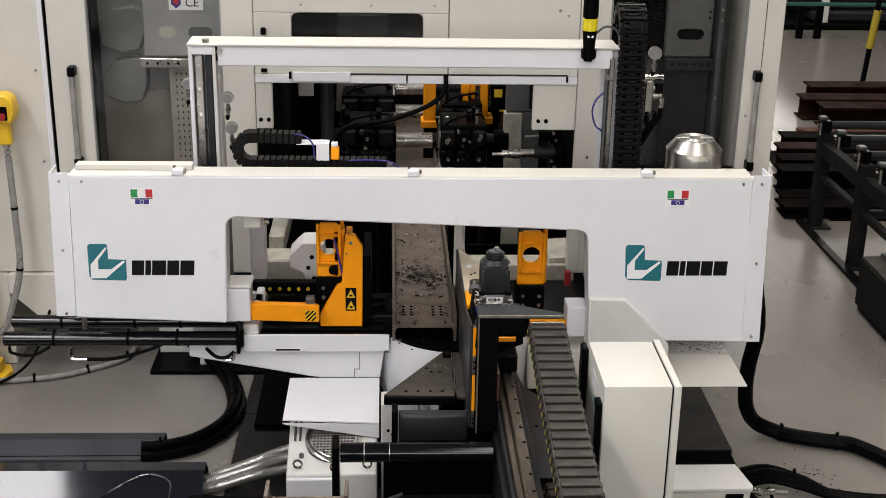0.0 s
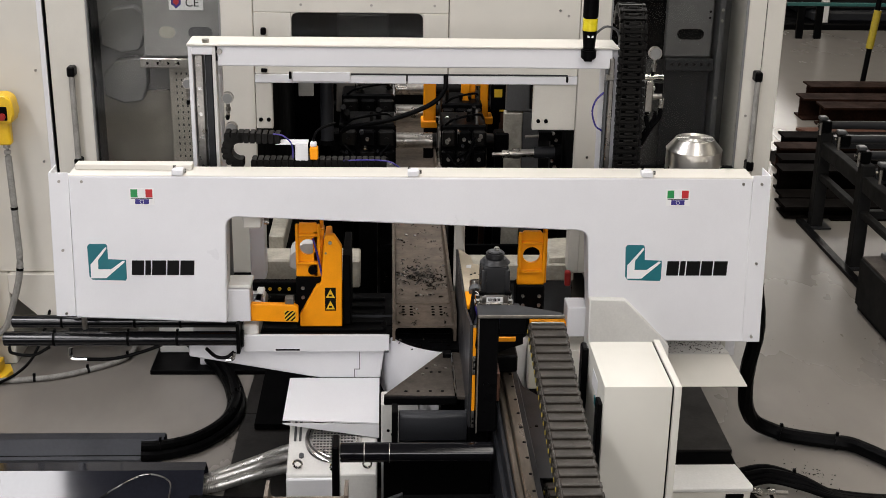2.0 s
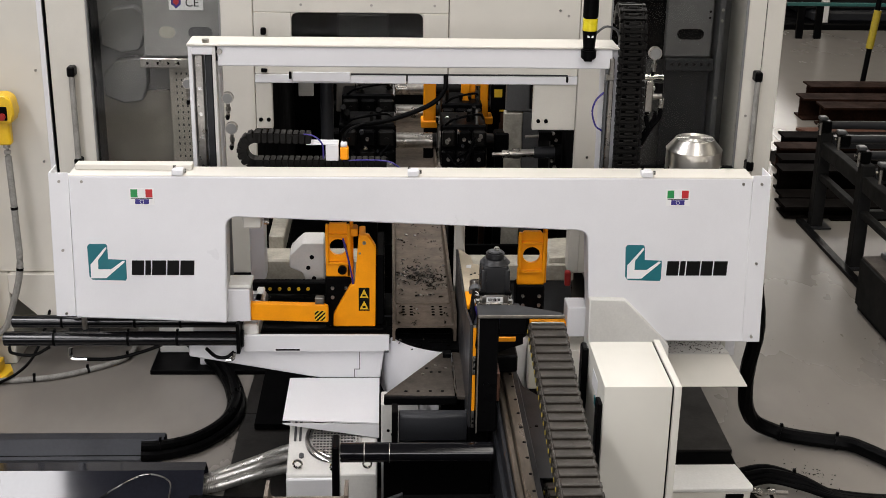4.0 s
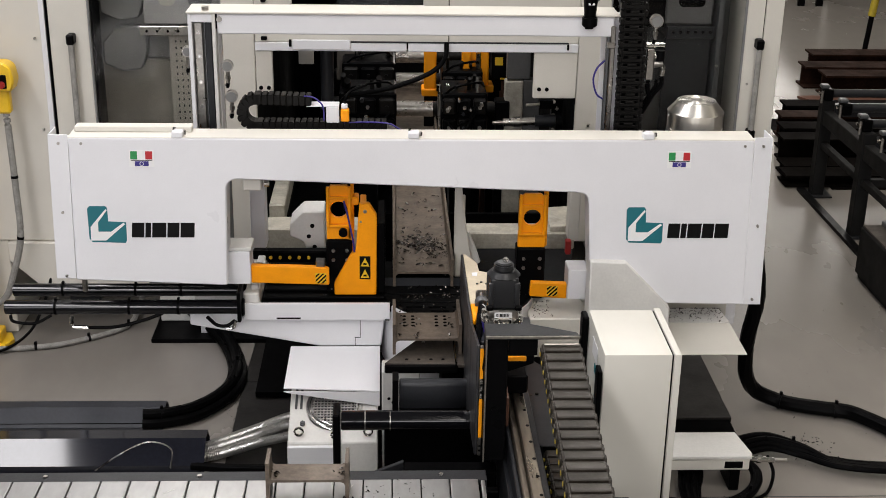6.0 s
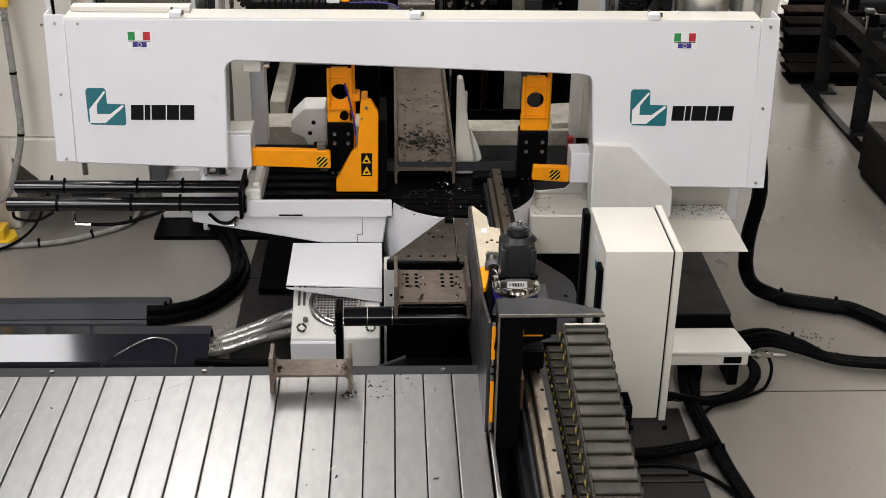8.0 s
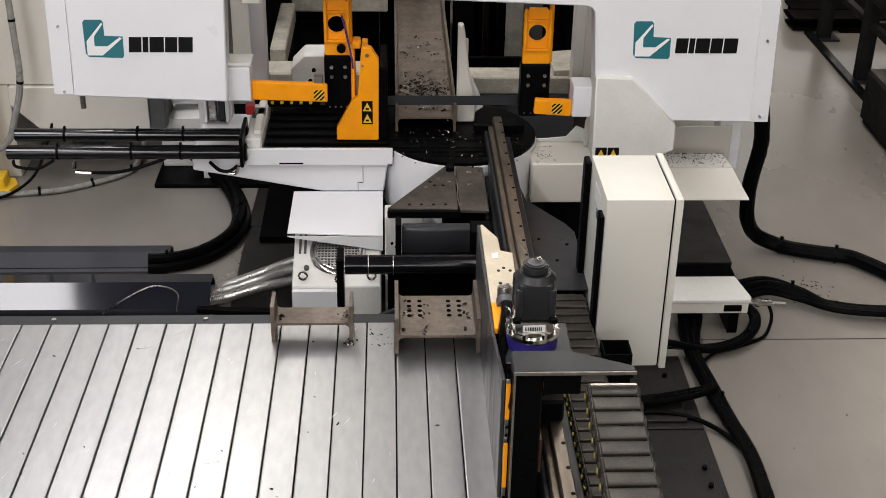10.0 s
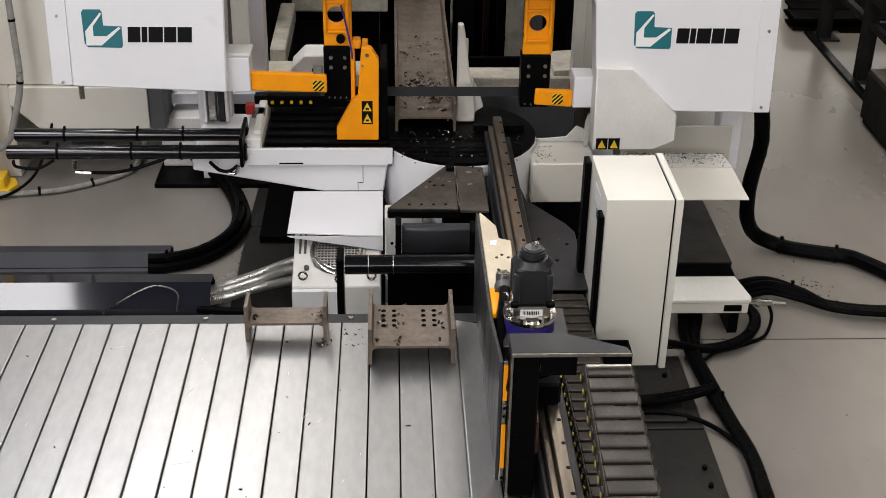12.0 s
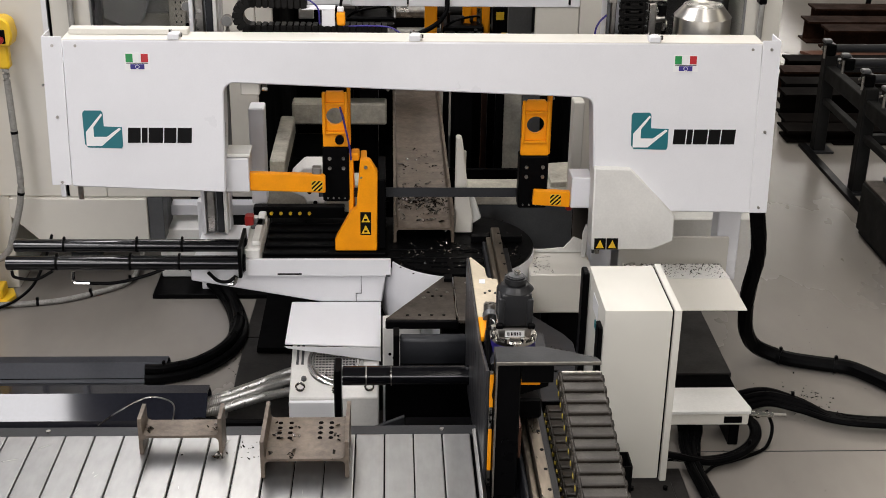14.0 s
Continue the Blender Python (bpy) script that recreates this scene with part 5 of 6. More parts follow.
for x, y in [(0.08 + 0.055 * k, -0.60) for k in range(4)] + [(0.20, -0.40), (0.24, -0.40), (0.27, -0.36), (0.22, -0.33), (0.16, -0.42), (0.18, -0.36)]:
    part("bolt_hole", cyl((x, y, 0.859), (x, y, 0.862), 0.008, 8), BLACK if rng.random() < 0.6 else STEEL, dp)
for y in (-0.25, -0.38):
    part("bolt_hole", cyl((0.37, y, 0.856), (0.37, y, 0.859), 0.014, 10), STEEL, dp)
# Box in shade black, painting the darkness under the plate.
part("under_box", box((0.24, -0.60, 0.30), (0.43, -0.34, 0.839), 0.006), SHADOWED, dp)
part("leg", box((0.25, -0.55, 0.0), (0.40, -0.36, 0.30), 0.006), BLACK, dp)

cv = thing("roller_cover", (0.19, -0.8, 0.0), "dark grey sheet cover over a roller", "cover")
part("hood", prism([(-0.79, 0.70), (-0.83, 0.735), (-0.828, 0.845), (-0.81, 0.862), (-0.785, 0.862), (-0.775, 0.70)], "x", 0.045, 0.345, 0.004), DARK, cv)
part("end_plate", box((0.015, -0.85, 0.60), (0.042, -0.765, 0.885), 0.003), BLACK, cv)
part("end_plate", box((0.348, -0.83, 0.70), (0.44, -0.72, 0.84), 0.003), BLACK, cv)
# Leg in shade black, so the space under the cover stays dark.
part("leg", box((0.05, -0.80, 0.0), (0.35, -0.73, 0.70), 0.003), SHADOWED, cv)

rl = thing("outfeed_roller", (0.1, -1.05, 0.0), "glossy black outfeed roller on a bracket", "roller")
part("barrel", cyl((-0.20, -1.05, 0.80), (0.44, -1.05, 0.80), 0.042, 28, bev=0.003), TUBE, rl)
for x in (-0.10, 0.005):
    part("bright_ring", cyl((x - 0.002, -1.05, 0.80), (x + 0.002, -1.05, 0.80), 0.0428, 28), STEEL, rl)
part("end_plate", box((-0.235, -1.10, 0.45), (-0.205, -0.98, 0.85), 0.006), BLACK, rl)
part("end_block", box((-0.235, -1.14, 0.45), (-0.17, -1.02, 0.52), 0.006), BLACK, rl)
# Frame and cross frame use shade black for the dark under the roller.
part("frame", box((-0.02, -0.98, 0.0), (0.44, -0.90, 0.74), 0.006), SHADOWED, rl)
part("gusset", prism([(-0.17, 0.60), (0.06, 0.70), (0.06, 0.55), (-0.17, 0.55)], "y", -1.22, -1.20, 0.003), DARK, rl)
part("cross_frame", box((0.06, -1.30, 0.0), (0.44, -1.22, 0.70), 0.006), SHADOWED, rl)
part("cross_bar", box((-0.20, -1.42, 0.60), (0.44, -1.38, 0.68), 0.004), BLACK, rl)

# ---------------------------------------------------------------- slatted outfeed table
SLAT_Z, SLAT_Y = 0.852, -1.60
outfeed = thing("slat_table", (-1.4, -3.4, 0.0), "long outfeed table of bright galvanised slats", "outfeed table")
part("back_rail", box((-3.3, -1.597, 0.70), (0.375, -1.525, 0.846), 0.004), DARK, outfeed, "dark blue-grey painted edge rail")
for x in (-1.30, -0.72, -0.16, 0.20):
    part("rail_screw", cyl((x, -1.56, 0.846), (x, -1.56, 0.851), 0.009, 10), STEEL, outfeed)
# Base in shade black, putting dark lines between the slats.
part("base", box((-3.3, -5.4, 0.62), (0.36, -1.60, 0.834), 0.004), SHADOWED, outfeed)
for x in (-3.1, -1.5, 0.15):
    for y in (-5.2, -3.5, -1.75):
        part("leg", box((x - 0.05, y - 0.05, 0.0), (x + 0.05, y + 0.05, 0.62), 0.004), DARK, outfeed)
edges = [0.8885 - 0.1095 * k for k in range(5)] + [0.341, 0.2315] + [0.122 - 0.1095 * k for k in range(28)]
SLATS = []
rng = random.Random(11)
SLAT = {}


def slat_pose(x, roll):
    """Flat on the deck, or past the deck's edge hanging from the turn of the conveyor."""
    over = max(0.0, x - 0.287)
    turn = min(1.0, over / 0.10)
    place = (min(x, 0.287 + 0.079 * turn) + 1.4, SLAT_Y + 3.4, SLAT_Z - 0.004 * turn - max(0.0, over - 0.055))
    return pose(*place, 0, roll * (1 - turn) + 90 * turn, 0)


for a, b in zip(edges, edges[1:]):
    w = round(a - b - 0.004, 3)
    if w not in SLAT:
        bm = box((-w / 2, -3.75, -0.016), (w / 2, 0, 0.0), 0.0045, 2)
        me = bpy.data.meshes.new("slat")
        bm.to_mesh(me)
        bm.free()
        me.materials.append(ZINC)
        SLAT[w] = me
    ob = new("slat", SLAT[w])
    ob.parent = outfeed
    SLATS.append((ob, (a + b) / 2, rng.uniform(-0.25, 0.25)))
    ob.matrix_basis = slat_pose(*SLATS[-1][1:])
swarf("chips", 40, lambda r: (r.gauss(0.0, 0.08), r.gauss(-1.70, 0.05), SLAT_Z), outfeed, size=(0.001, 0.0035), seed=21)
swarf("chips", 25, lambda r: (r.uniform(-1.6, 0.3), r.uniform(-2.8, -1.65), SLAT_Z), outfeed, size=(0.001, 0.004), seed=22)

# short bright scratches and scuffs worn into the slats
rng = random.Random(77)
bm = bmesh.new()
for _ in range(36):
    x, y, l, a = rng.uniform(-1.5, 0.30), rng.uniform(-3.0, -1.65), rng.uniform(0.006, 0.035), rng.gauss(1.1, 0.5)
    dx, dy, w = math.cos(a) * l, math.sin(a) * l, rng.uniform(0.0006, 0.0014)
    add_prism(bm, [(x - dx, y - dy), (x + w, y - w), (x + dx, y + dy), (x - w, y + w)], "z", SLAT_Z - 0.002, SLAT_Z + 0.0011)
tagged(part("scratches", bm, SCRATCH, outfeed, "short bright scratches on the slats", round_off=False), kind="stuff")

# cut pieces
LAB = "short cut length of brown steel beam"
piece, piece_body, PW = i_beam("cut_piece", 0.020, 0.335, -0.043, 0.243, 0.858, label=LAB + " with drilled web", category="steel piece", group="cut pieces")
for dx in (0.055, 0.095, 0.205, 0.245):
    for dy in (0.14, 0.175, 0.21, 0.245):
        part("bolt_hole", cyl((0.020 + dx, -0.043 + dy, PW - 0.002), (0.020 + dx, -0.043 + dy, PW + 0.0012), 0.009, 12), SHADOWED, piece)
swarf("chips", 26, lambda r: (r.choice((0.05, 0.13, 0.29)) + r.gauss(0, 0.012), r.choice((0.0, 0.1, 0.16)) + r.gauss(0, 0.02), PW), piece, size=(0.003, 0.007), seed=31)
scrap, scrap_body, SW = i_beam("cut_piece", -0.452, -0.147, -1.735, -1.622, 0.854, label=LAB + ", thin offcut", category="steel piece", group="cut pieces")
swarf("chips", 14, lambda r: (r.choice((-0.42, -0.18)) + r.gauss(0, 0.012), r.gauss(-1.68, 0.02), SW), scrap, size=(0.003, 0.006), seed=32)
swarf("chips", 10, lambda r: (-0.165 + r.gauss(0, 0.012), -1.75 + r.gauss(0, 0.015), 0.854), scrap, size=(0.004, 0.008), seed=33)

# ---------------------------------------------------------------- carriage rail and carriage
rail = thing("carriage_rail", (0.6, -2.4, 0.0), "steel carriage rail on a dark bed", "rail")
part("rail_bar", box((0.515, -5.2, 0.90), (0.558, 0.22, 0.952), 0.003), RAIL, rail, "worn bright steel rail bar")
part("rail_flank", box((0.488, -5.2, 0.87), (0.514, 0.16, 0.925), 0.004), RAIL, rail)
part("rail_groove", box((0.470, -5.2, 0.80), (0.487, 0.16, 0.90), 0.004), DARK, rail)
part("bed", box((0.455, -5.2, 0.0), (0.60, -0.16, 0.80), 0.006), DARK, rail)
part("bed_top", box((0.489, -5.2, 0.801), (0.60, 0.15, 0.869), 0.004), DARK, rail)
for k in range(42):
    y = 0.14 - k * 0.126
    part("rail_bolt", cyl((0.548, y, 0.952), (0.548, y, 0.9535), 0.0075, 8), BLACK, rail)
part("end_stop", box((0.42, 0.225, 0.862), (0.68, 0.26, 0.90), 0.003), BLACK, rail)
part("side_sheet", prism([(0.602, 0.02), (0.64, -0.35), (0.80, -0.60), (0.83, -0.68), (0.83, -1.20), (0.602, -1.20)], "z", 0.752, 0.760, 0.002), DARK, rail, "dark sheet cover beside the rail")
for x, y in ((0.66, -0.75), (0.72, -0.95), (0.78, -0.80)):
    part("sheet_bolt", cyl((x, y, 0.760), (x, y, 0.764), 0.008, 8), BLACK, rail)
part("tray", box((0.602, -5.2, 0.66), (0.812, -1.20, 0.672), 0.002), DARK, rail)
part("tray_wall", box((0.806, -5.2, 0.6725), (0.811, -1.50, 0.735), 0.002), DARK, rail)
part("tray_leg", box((0.66, -1.4, 0.0), (0.78, -0.9, 0.658), 0.004), BLACK, rail)
part("tray_leg", box((0.66, -3.4, 0.0), (0.78, -3.2, 0.658), 0.004), BLACK, rail)

low = thing("lower_cable_carrier", (0.72, -2.6, 0.674), "dark cable carrier run lying in its tray", "cable carrier")
low_floor = part("cable_bed", box((0.645, -4.4, 0.674), (0.80, -1.2, 0.688), 0.002), BLACK, low)
LINK_LOW = chain_link(0.158, 0.062, 0.060, "y")
PIN = bpy.data.meshes.new("pin")
bm = cyl((-0.004, 0, 0), (0.003, 0, 0), 0.009, 10)
bm.to_mesh(PIN)
bm.free()
for k in range(53):
    link_at(LINK_LOW, low_floor, pose(0.723, -1.24 - k * 0.060, 0.715), CHAIN_WORN)
    link_at(PIN, low_floor, pose(0.639, -1.25 - k * 0.060, 0.722), PIN_YELLOW).name = "pin"

CX, CY = 0.472, -0.510
car = thing("gripper_carriage", (0.5, -0.62, 0.66), "black gripper carriage with dark servo motor and orange strips", "carriage")


def servo(x, y):
    """Upright servo motor: square body with rounded corners and side ribs, stepped cap, gearbox with a bright round foot."""
    s = part("servo_motor", box((x - 0.059, y - 0.059, 1.319), (x + 0.059, y + 0.059, 1.454), 0.018, 3), MOTOR, car, "dark grey servo motor standing upright")
    part("motor_shoulder", cyl((x, y, 1.453), (x, y, 1.472), 0.068, 32, r2=0.050), MOTOR, s)
    part("motor_cap", cyl((x, y, 1.471), (x, y, 1.502), 0.041, 28, bev=0.006), MOTOR, s)
    part("cap_plate", cyl((x, y, 1.502), (x, y, 1.505), 0.026, 20), GREY, s)
    part("eye_screw", cyl((x + 0.006, y, 1.505), (x + 0.006, y, 1.522), 0.012, 12, bev=0.003), CHROME, s)
    for sx in (-1, 1):
        for sy in (-1, 1):
            part("corner_rib", box((x + sx * 0.052 - 0.012, y + sy * 0.052 - 0.012, 1.319), (x + sx * 0.052 + 0.012, y + sy * 0.052 + 0.012, 1.436), 0.008, 2), MOTOR, s)
    for sx in (-1, 1):
        part("rib_foot", box((x + sx * 0.058 - 0.014, y - 0.078, 1.319), (x + sx * 0.058 + 0.014, y - 0.060, 1.341), 0.005), BLACK, s)
    part("gear_flange", box((x - 0.062, y - 0.062, 1.272), (x + 0.062, y + 0.062, 1.318), 0.012, 2), STEEL, s, "bare aluminium gearbox flange")
    part("gear_foot", cyl((x, y, 1.242), (x, y, 1.274), 0.088, 32, bev=0.010), CHROME, s)
    part("base_ring", cyl((x, y, 1.206), (x, y, 1.243), 0.084, 32), BLUE_PRINT, s, "blue gearbox ring")
    for k in range(8):
        a = math.pi * (k + 0.5) / 4
        part("flange_bolt", cyl((x + 0.078 * math.cos(a), y + 0.078 * math.sin(a), 1.264), (x + 0.078 * math.cos(a), y + 0.078 * math.sin(a), 1.282), 0.011, 8), CHROME, s)
    lab = part("type_plate", box((x - 0.038, y - 0.0655, 1.284), (x + 0.034, y - 0.0622, 1.308), 0), WHITE_PRINT, s, "white plate with a dark bar code")
    bm = bmesh.new()
    r = random.Random(2)
    u = -0.030
    while u < 0.024:
        w = r.choice((0.002, 0.004, 0.003))
        add_box(bm, (x + u, y - 0.0668, 1.29), (x + u + w, y - 0.0655, 1.303), 0)
        u += w + r.choice((0.002, 0.003))
    part("print_bars", bm, INK, lab, round_off=False)


servo(CX, CY)
part("motor_seat", box((0.378, CY - 0.12, 1.165), (0.60, CY + 0.12, 1.205), 0.004), DARK, car)
# front frame: shelf plate, lip, deep leg and apron
YF = -0.930
part("top_plate", prism([(0.372, YF), (0.732, YF), (0.724, YF + 0.030), (0.545, YF + 0.112), (0.372, YF + 0.112)], "z", 1.356, 1.374, 0.003), DARK, car, "dark grey tapering shelf plate")
part("top_lip", box((0.372, YF - 0.006, 1.361), (0.732, YF - 0.001, 1.3745), 0.002), LIP, car, "worn silvery-grey edge strip")
part("left_leg", box((0.374, YF + 0.012, 0.822), (0.462, YF + 0.105, 1.355), 0.005), BLACK, car)
part("leg_edge", box((0.374, YF + 0.0, 0.822), (0.380, YF + 0.0115, 1.355), 0.001), LIP, car, "worn bright leg edge")
part("rear_web", box((0.374, YF + 0.106, 0.95), (0.386, CY + 0.10, 1.16), 0.003), BLACK, car)
part("leg_bolt", cyl((0.415, YF + 0.012, 1.05), (0.415, YF + 0.006, 1.05), 0.012, 10), BLACK, car)
part("front_apron", box((0.463, YF + 0.010, 1.285), (0.573, YF + 0.022, 1.355), 0.002), BLACK, car)
part("orange_lip", box((0.470, -0.685, 1.142), (0.560, -0.675, 1.164), 0.003), ORANGE, car)
part("slide_shoe", box((0.482, YF + 0.32, 0.955), (0.580, YF + 0.50, 1.04), 0.008), BLACK, car)
part("rust_block", box((0.464, YF + 0.09, 0.93), (0.481, YF + 0.26, 1.06), 0.003), RUST, car)
part("cross_bracket", prism([(0.60, 1.164), (0.60, 1.10), (0.463, 1.05), (0.463, 1.164)], "y", CY - 0.11, CY - 0.09, 0.003), BLACK, car)
# motor plug and cable
part("plug", cyl((0.405, -0.255, 1.205), (0.405, -0.245, 1.262), 0.026, 18, bev=0.004), STEEL, car)
part("plug_ring", cyl((0.405, -0.268, 1.222), (0.405, -0.300, 1.215), 0.031, 18), GREY, car)
part("motor_cable", tube([(0.405, -0.285, 1.222), (0.402, -0.335, 1.235), (0.388, -0.45, 1.235), (0.372, -0.60, 1.19), (0.366, -0.74, 1.17), (0.380, -0.86, 1.20), (0.388, -0.885, 1.28)], 0.016, 10), RUBBER, car)
part("cable_tie", cyl((0.400, -0.365, 1.236), (0.398, -0.378, 1.236), 0.0172, 12), WHITE_PRINT, car)
# gripping side along the beam
part("grip_plate", prism([(-0.86, 0.815), (0.24, 0.66), (0.30, 0.80), (0.324, 1.19), (0.324, 1.205), (-0.45, 1.205), (-0.86, 1.30)], "x", 0.345, 0.357, 0.002), GRIP, car, "thin worn grey grip plate along the beam")
part("wedge_top", prism([(0.3575, 0.322), (0.366, 0.322), (0.416, 0.215), (0.419, 0.115), (0.462, 0.095), (0.456, -0.20), (0.430, -0.262), (0.3575, -0.262)], "z", 1.186, 1.207, 0.002), WEDGE, car, "cream coloured wedge plate with bolts")
part("wedge_body", box((0.360, -0.24, 0.70), (0.405, 0.20, 1.184), 0.003), BLACK, car)
for x, y in ((0.400, -0.04), (0.420, -0.02), (0.442, -0.04), (0.400, -0.13), (0.425, -0.14), (0.448, -0.13)):
    part("wedge_bolt", cyl((x, y, 1.207), (x, y, 1.210), 0.006, 8), DARK, car)
part("wedge_stain", prism([(0.385, 0.09), (0.41, 0.095), (0.405, 0.05), (0.382, 0.055)], "z", 1.207, 1.2085), PAINT_COOL, car)
part("orange_horn", prism([(0.3575, -0.268), (0.392, -0.268), (0.390, -0.33), (0.370, -0.44), (0.3575, -0.44)], "z", 1.192, 1.214, 0.003), ORANGE, car)
part("strip_bar", box((0.3580, -0.868, 0.815), (0.3715, -0.858, 1.30), 0.002), STEEL, car)
for z0, z1 in ((1.16, 1.29), (0.90, 1.07)):
    part("orange_strip", box((0.3580, -0.872, z0), (0.3715, -0.8685, z1), 0.001), ORANGE, car)
for z in (0.84, 0.86, 1.10, 1.13):
    part("strip_hole", cyl((0.365, -0.868, z), (0.365, -0.8705, z), 0.005, 8), BLACK, car)
LINK_UP = chain_link(0.148, 0.058, 0.056, "y")
run = part("upper_carrier", box((0.585, YF - 0.06, 1.30), (0.725, YF - 0.012, 1.340), 0.004), BLACK, car, "dark grey cable carrier run with yellow pins")


def run_height(d):
    return 1.333 - 0.20 * d + 0.046 * d * d


for k in range(27):
    d = 0.045 + k * 0.0555
    fall = math.degrees(math.atan(0.20 - 0.092 * d))
    link_at(LINK_UP, run, Matrix.Translation((0.655, YF - 0.012 - d, run_height(d))) @ pose(0, 0, 0, fall, 0, 0), CHAIN_WORN)
    link_at(PIN, run, Matrix.Translation((0.577, YF - 0.012 - d, run_height(d))), PIN_YELLOW).name = "pin"
part("bright_clip", box((0.588, YF - 0.062, 1.3615), (0.722, YF - 0.052, 1.3665), 0.001), STEEL, run)
ye, ze = YF - 0.06 - 27 * 0.0555, run_height(0.045 + 27 * 0.0555)
for k in range(9):
    a = radians(90 + k * 21)
    link_at(LINK_UP, run, Matrix.Translation((0.655, ye + 0.15 * math.cos(a), ze - 0.15 + 0.15 * math.sin(a))) @ pose(0, 0, 0, math.degrees(a) - 90, 0, 0), CHAIN_WORN)

# ---------------------------------------------------------------- control cabinet and its neighbours
cab = thing("control_cabinet", (0.96, -1.24, 0.0), "light grey control cabinet on a black post", "control cabinet")
part("body", box((0.822, -1.45, 0.54), (1.085, -1.03, 1.30), 0.008, 2), CABINET, cab)
part("door", box((1.090, -1.462, 0.535), (1.118, -1.02, 1.305), 0.006, 2), CABINET, cab)
part("door_gap", box((1.084, -1.445, 0.545), (1.091, -1.03, 1.295), 0), BLACK, cab)
part("rear_strip", box((0.795, -1.06, 0.56), (0.821, -0.99, 1.28), 0.006), BLACK, cab)
part("side_strip", box((0.803, -1.435, 0.62), (0.8215, -1.37, 1.22), 0.004), BLACK, cab)
part("label", box((0.8205, -1.30, 1.18), (0.8222, -1.18, 1.25), 0), WHITE_PRINT, cab)
part("teal_label", box((0.819, -1.29, 1.13), (0.8222, -1.25, 1.165), 0), TEAL, cab)
bm = bmesh.new()
add_box(bm, (0.815, -1.70, 0.0), (0.925, -1.694, 0.76), 0)
add_box(bm, (0.815, -1.60, 0.0), (0.925, -1.594, 0.76), 0)
add_box(bm, (0.815, -1.694, 0.0), (0.821, -1.60, 0.76), 0)
add_box(bm, (0.919, -1.694, 0.0), (0.925, -1.60, 0.76), 0)
part("post", bm, BLACK, cab, "open-topped black square post")
part("post_arm", box((0.84, -1.593, 0.50), (0.90, -1.10, 0.538), 0.004), BLACK, cab)

tr = thing("chip_tray", (1.5, 0.1, 0.0), "cream folded sheet tray strewn with chips", "tray")
bm = prism([(1.30, 0.17), (1.70, 0.17), (1.735, 0.06), (1.30, 0.06)], "z", 0, 0.005)
for v in bm.verts:
    v.co.z += 0.735 + (v.co.y - 0.06) * 0.25
part("top_sheet", bm, PAINT_DIRTY, tr)
bm = prism([(1.30, 0.06), (1.735, 0.06), (1.795, -0.10), (1.30, -0.10)], "z", 0, 0.005)
for v in bm.verts:
    v.co.z += 0.73 + (v.co.y - 0.06) * 0.62
part("slope_sheet", bm, PAINT, tr)
part("bracket_arm", box((1.22, 0.10, 0.66), (1.29, 0.299, 0.72), 0.003), PAINT, tr)
part("stand", box((1.45, 0.37, 0.05), (1.55, 0.45, 0.60), 0.004), BLACK, tr)
part("stand_head", box((1.45, 0.321, 0.55), (1.55, 0.369, 0.60), 0.002), BLACK, tr)
part("back_sheet", box((1.20, 0.30, 0.50), (1.78, 0.32, 0.86), 0.003), PAINT, tr)
part("side_column", box((1.72, 0.33, 0.60), (1.84, 0.46, 1.2), 0.006), PAINT_COOL, tr)
swarf("chips", 420, lambda r: (lambda y: (r.uniform(1.20, 1.71), y, 0.741 + (y - 0.06) * 0.25))(min(0.165, max(0.065, r.gauss(0.13, 0.035)))), tr, size=(0.001, 0.003), seed=41)

fb = thing("junction_box", (1.6, -0.30, 0.0), "flat cream junction box with cable outlets", "junction box")
part("lid", prism([(1.20, -0.380), (1.79, -0.380), (1.80, -0.350), (1.765, -0.140), (1.20, -0.140)], "z", 0.195, 0.215, 0.004), PAINT_DIRTY, fb)
part("body", box((1.20, -0.372, 0.13), (1.785, -0.150, 0.194), 0.006), PAINT, fb)
part("outlet", box((1.66, -0.376, 0.145), (1.75, -0.370, 0.18), 0), BLACK, fb)
part("plug", cyl((1.79, -0.320, 0.165), (1.92, -0.325, 0.160), 0.014, 12), CHROME, fb)
part("plug_nut", cyl((1.835, -0.322, 0.164), (1.855, -0.322, 0.163), 0.021, 10), CHROME, fb)
part("plug_tip", cyl((1.92, -0.325, 0.160), (1.985, -0.327, 0.158), 0.010, 12), STEEL, fb)
for x in (1.25, 1.70):
    part("foot", box((x, -0.350, 0.0), (x + 0.05, -0.170, 0.129), 0.004), BLACK, fb)

# ---------------------------------------------------------------- plates and ducts on the floor
single("floor_plate", prism([(-0.838, 0.826), (-0.40, 0.826), (-0.40, 1.34), (-0.822, 1.34)], "z", 0.0, 0.012, 0.002), PLATE, "dark worn steel floor plate", "floor plate")
single("floor_plate", prism([(-0.842, -1.5), (-0.40, -1.5), (-0.40, 0.818), (-0.838, 0.818)], "z", 0.0, 0.012, 0.002), PLATE, "dark worn steel floor plate", "floor plate")
single("floor_plate", prism([(1.15, 0.34), (1.888, 0.34), (1.895, 1.3), (1.15, 1.3)], "z", 0.0, 0.03, 0.003), PLATE, "broad dark steel floor plate with raised edge", "floor plate")
single("floor_pit", box((1.15, -0.05, 0.0), (1.875, 0.335, 0.02), 0.003), SHADOWED, "black recessed floor plate before the tray", "floor plate")
fp = thing("bolted_plate", (1.3, -1.1, 0.0), "dark steel plate bolted to the floor", "floor plate")
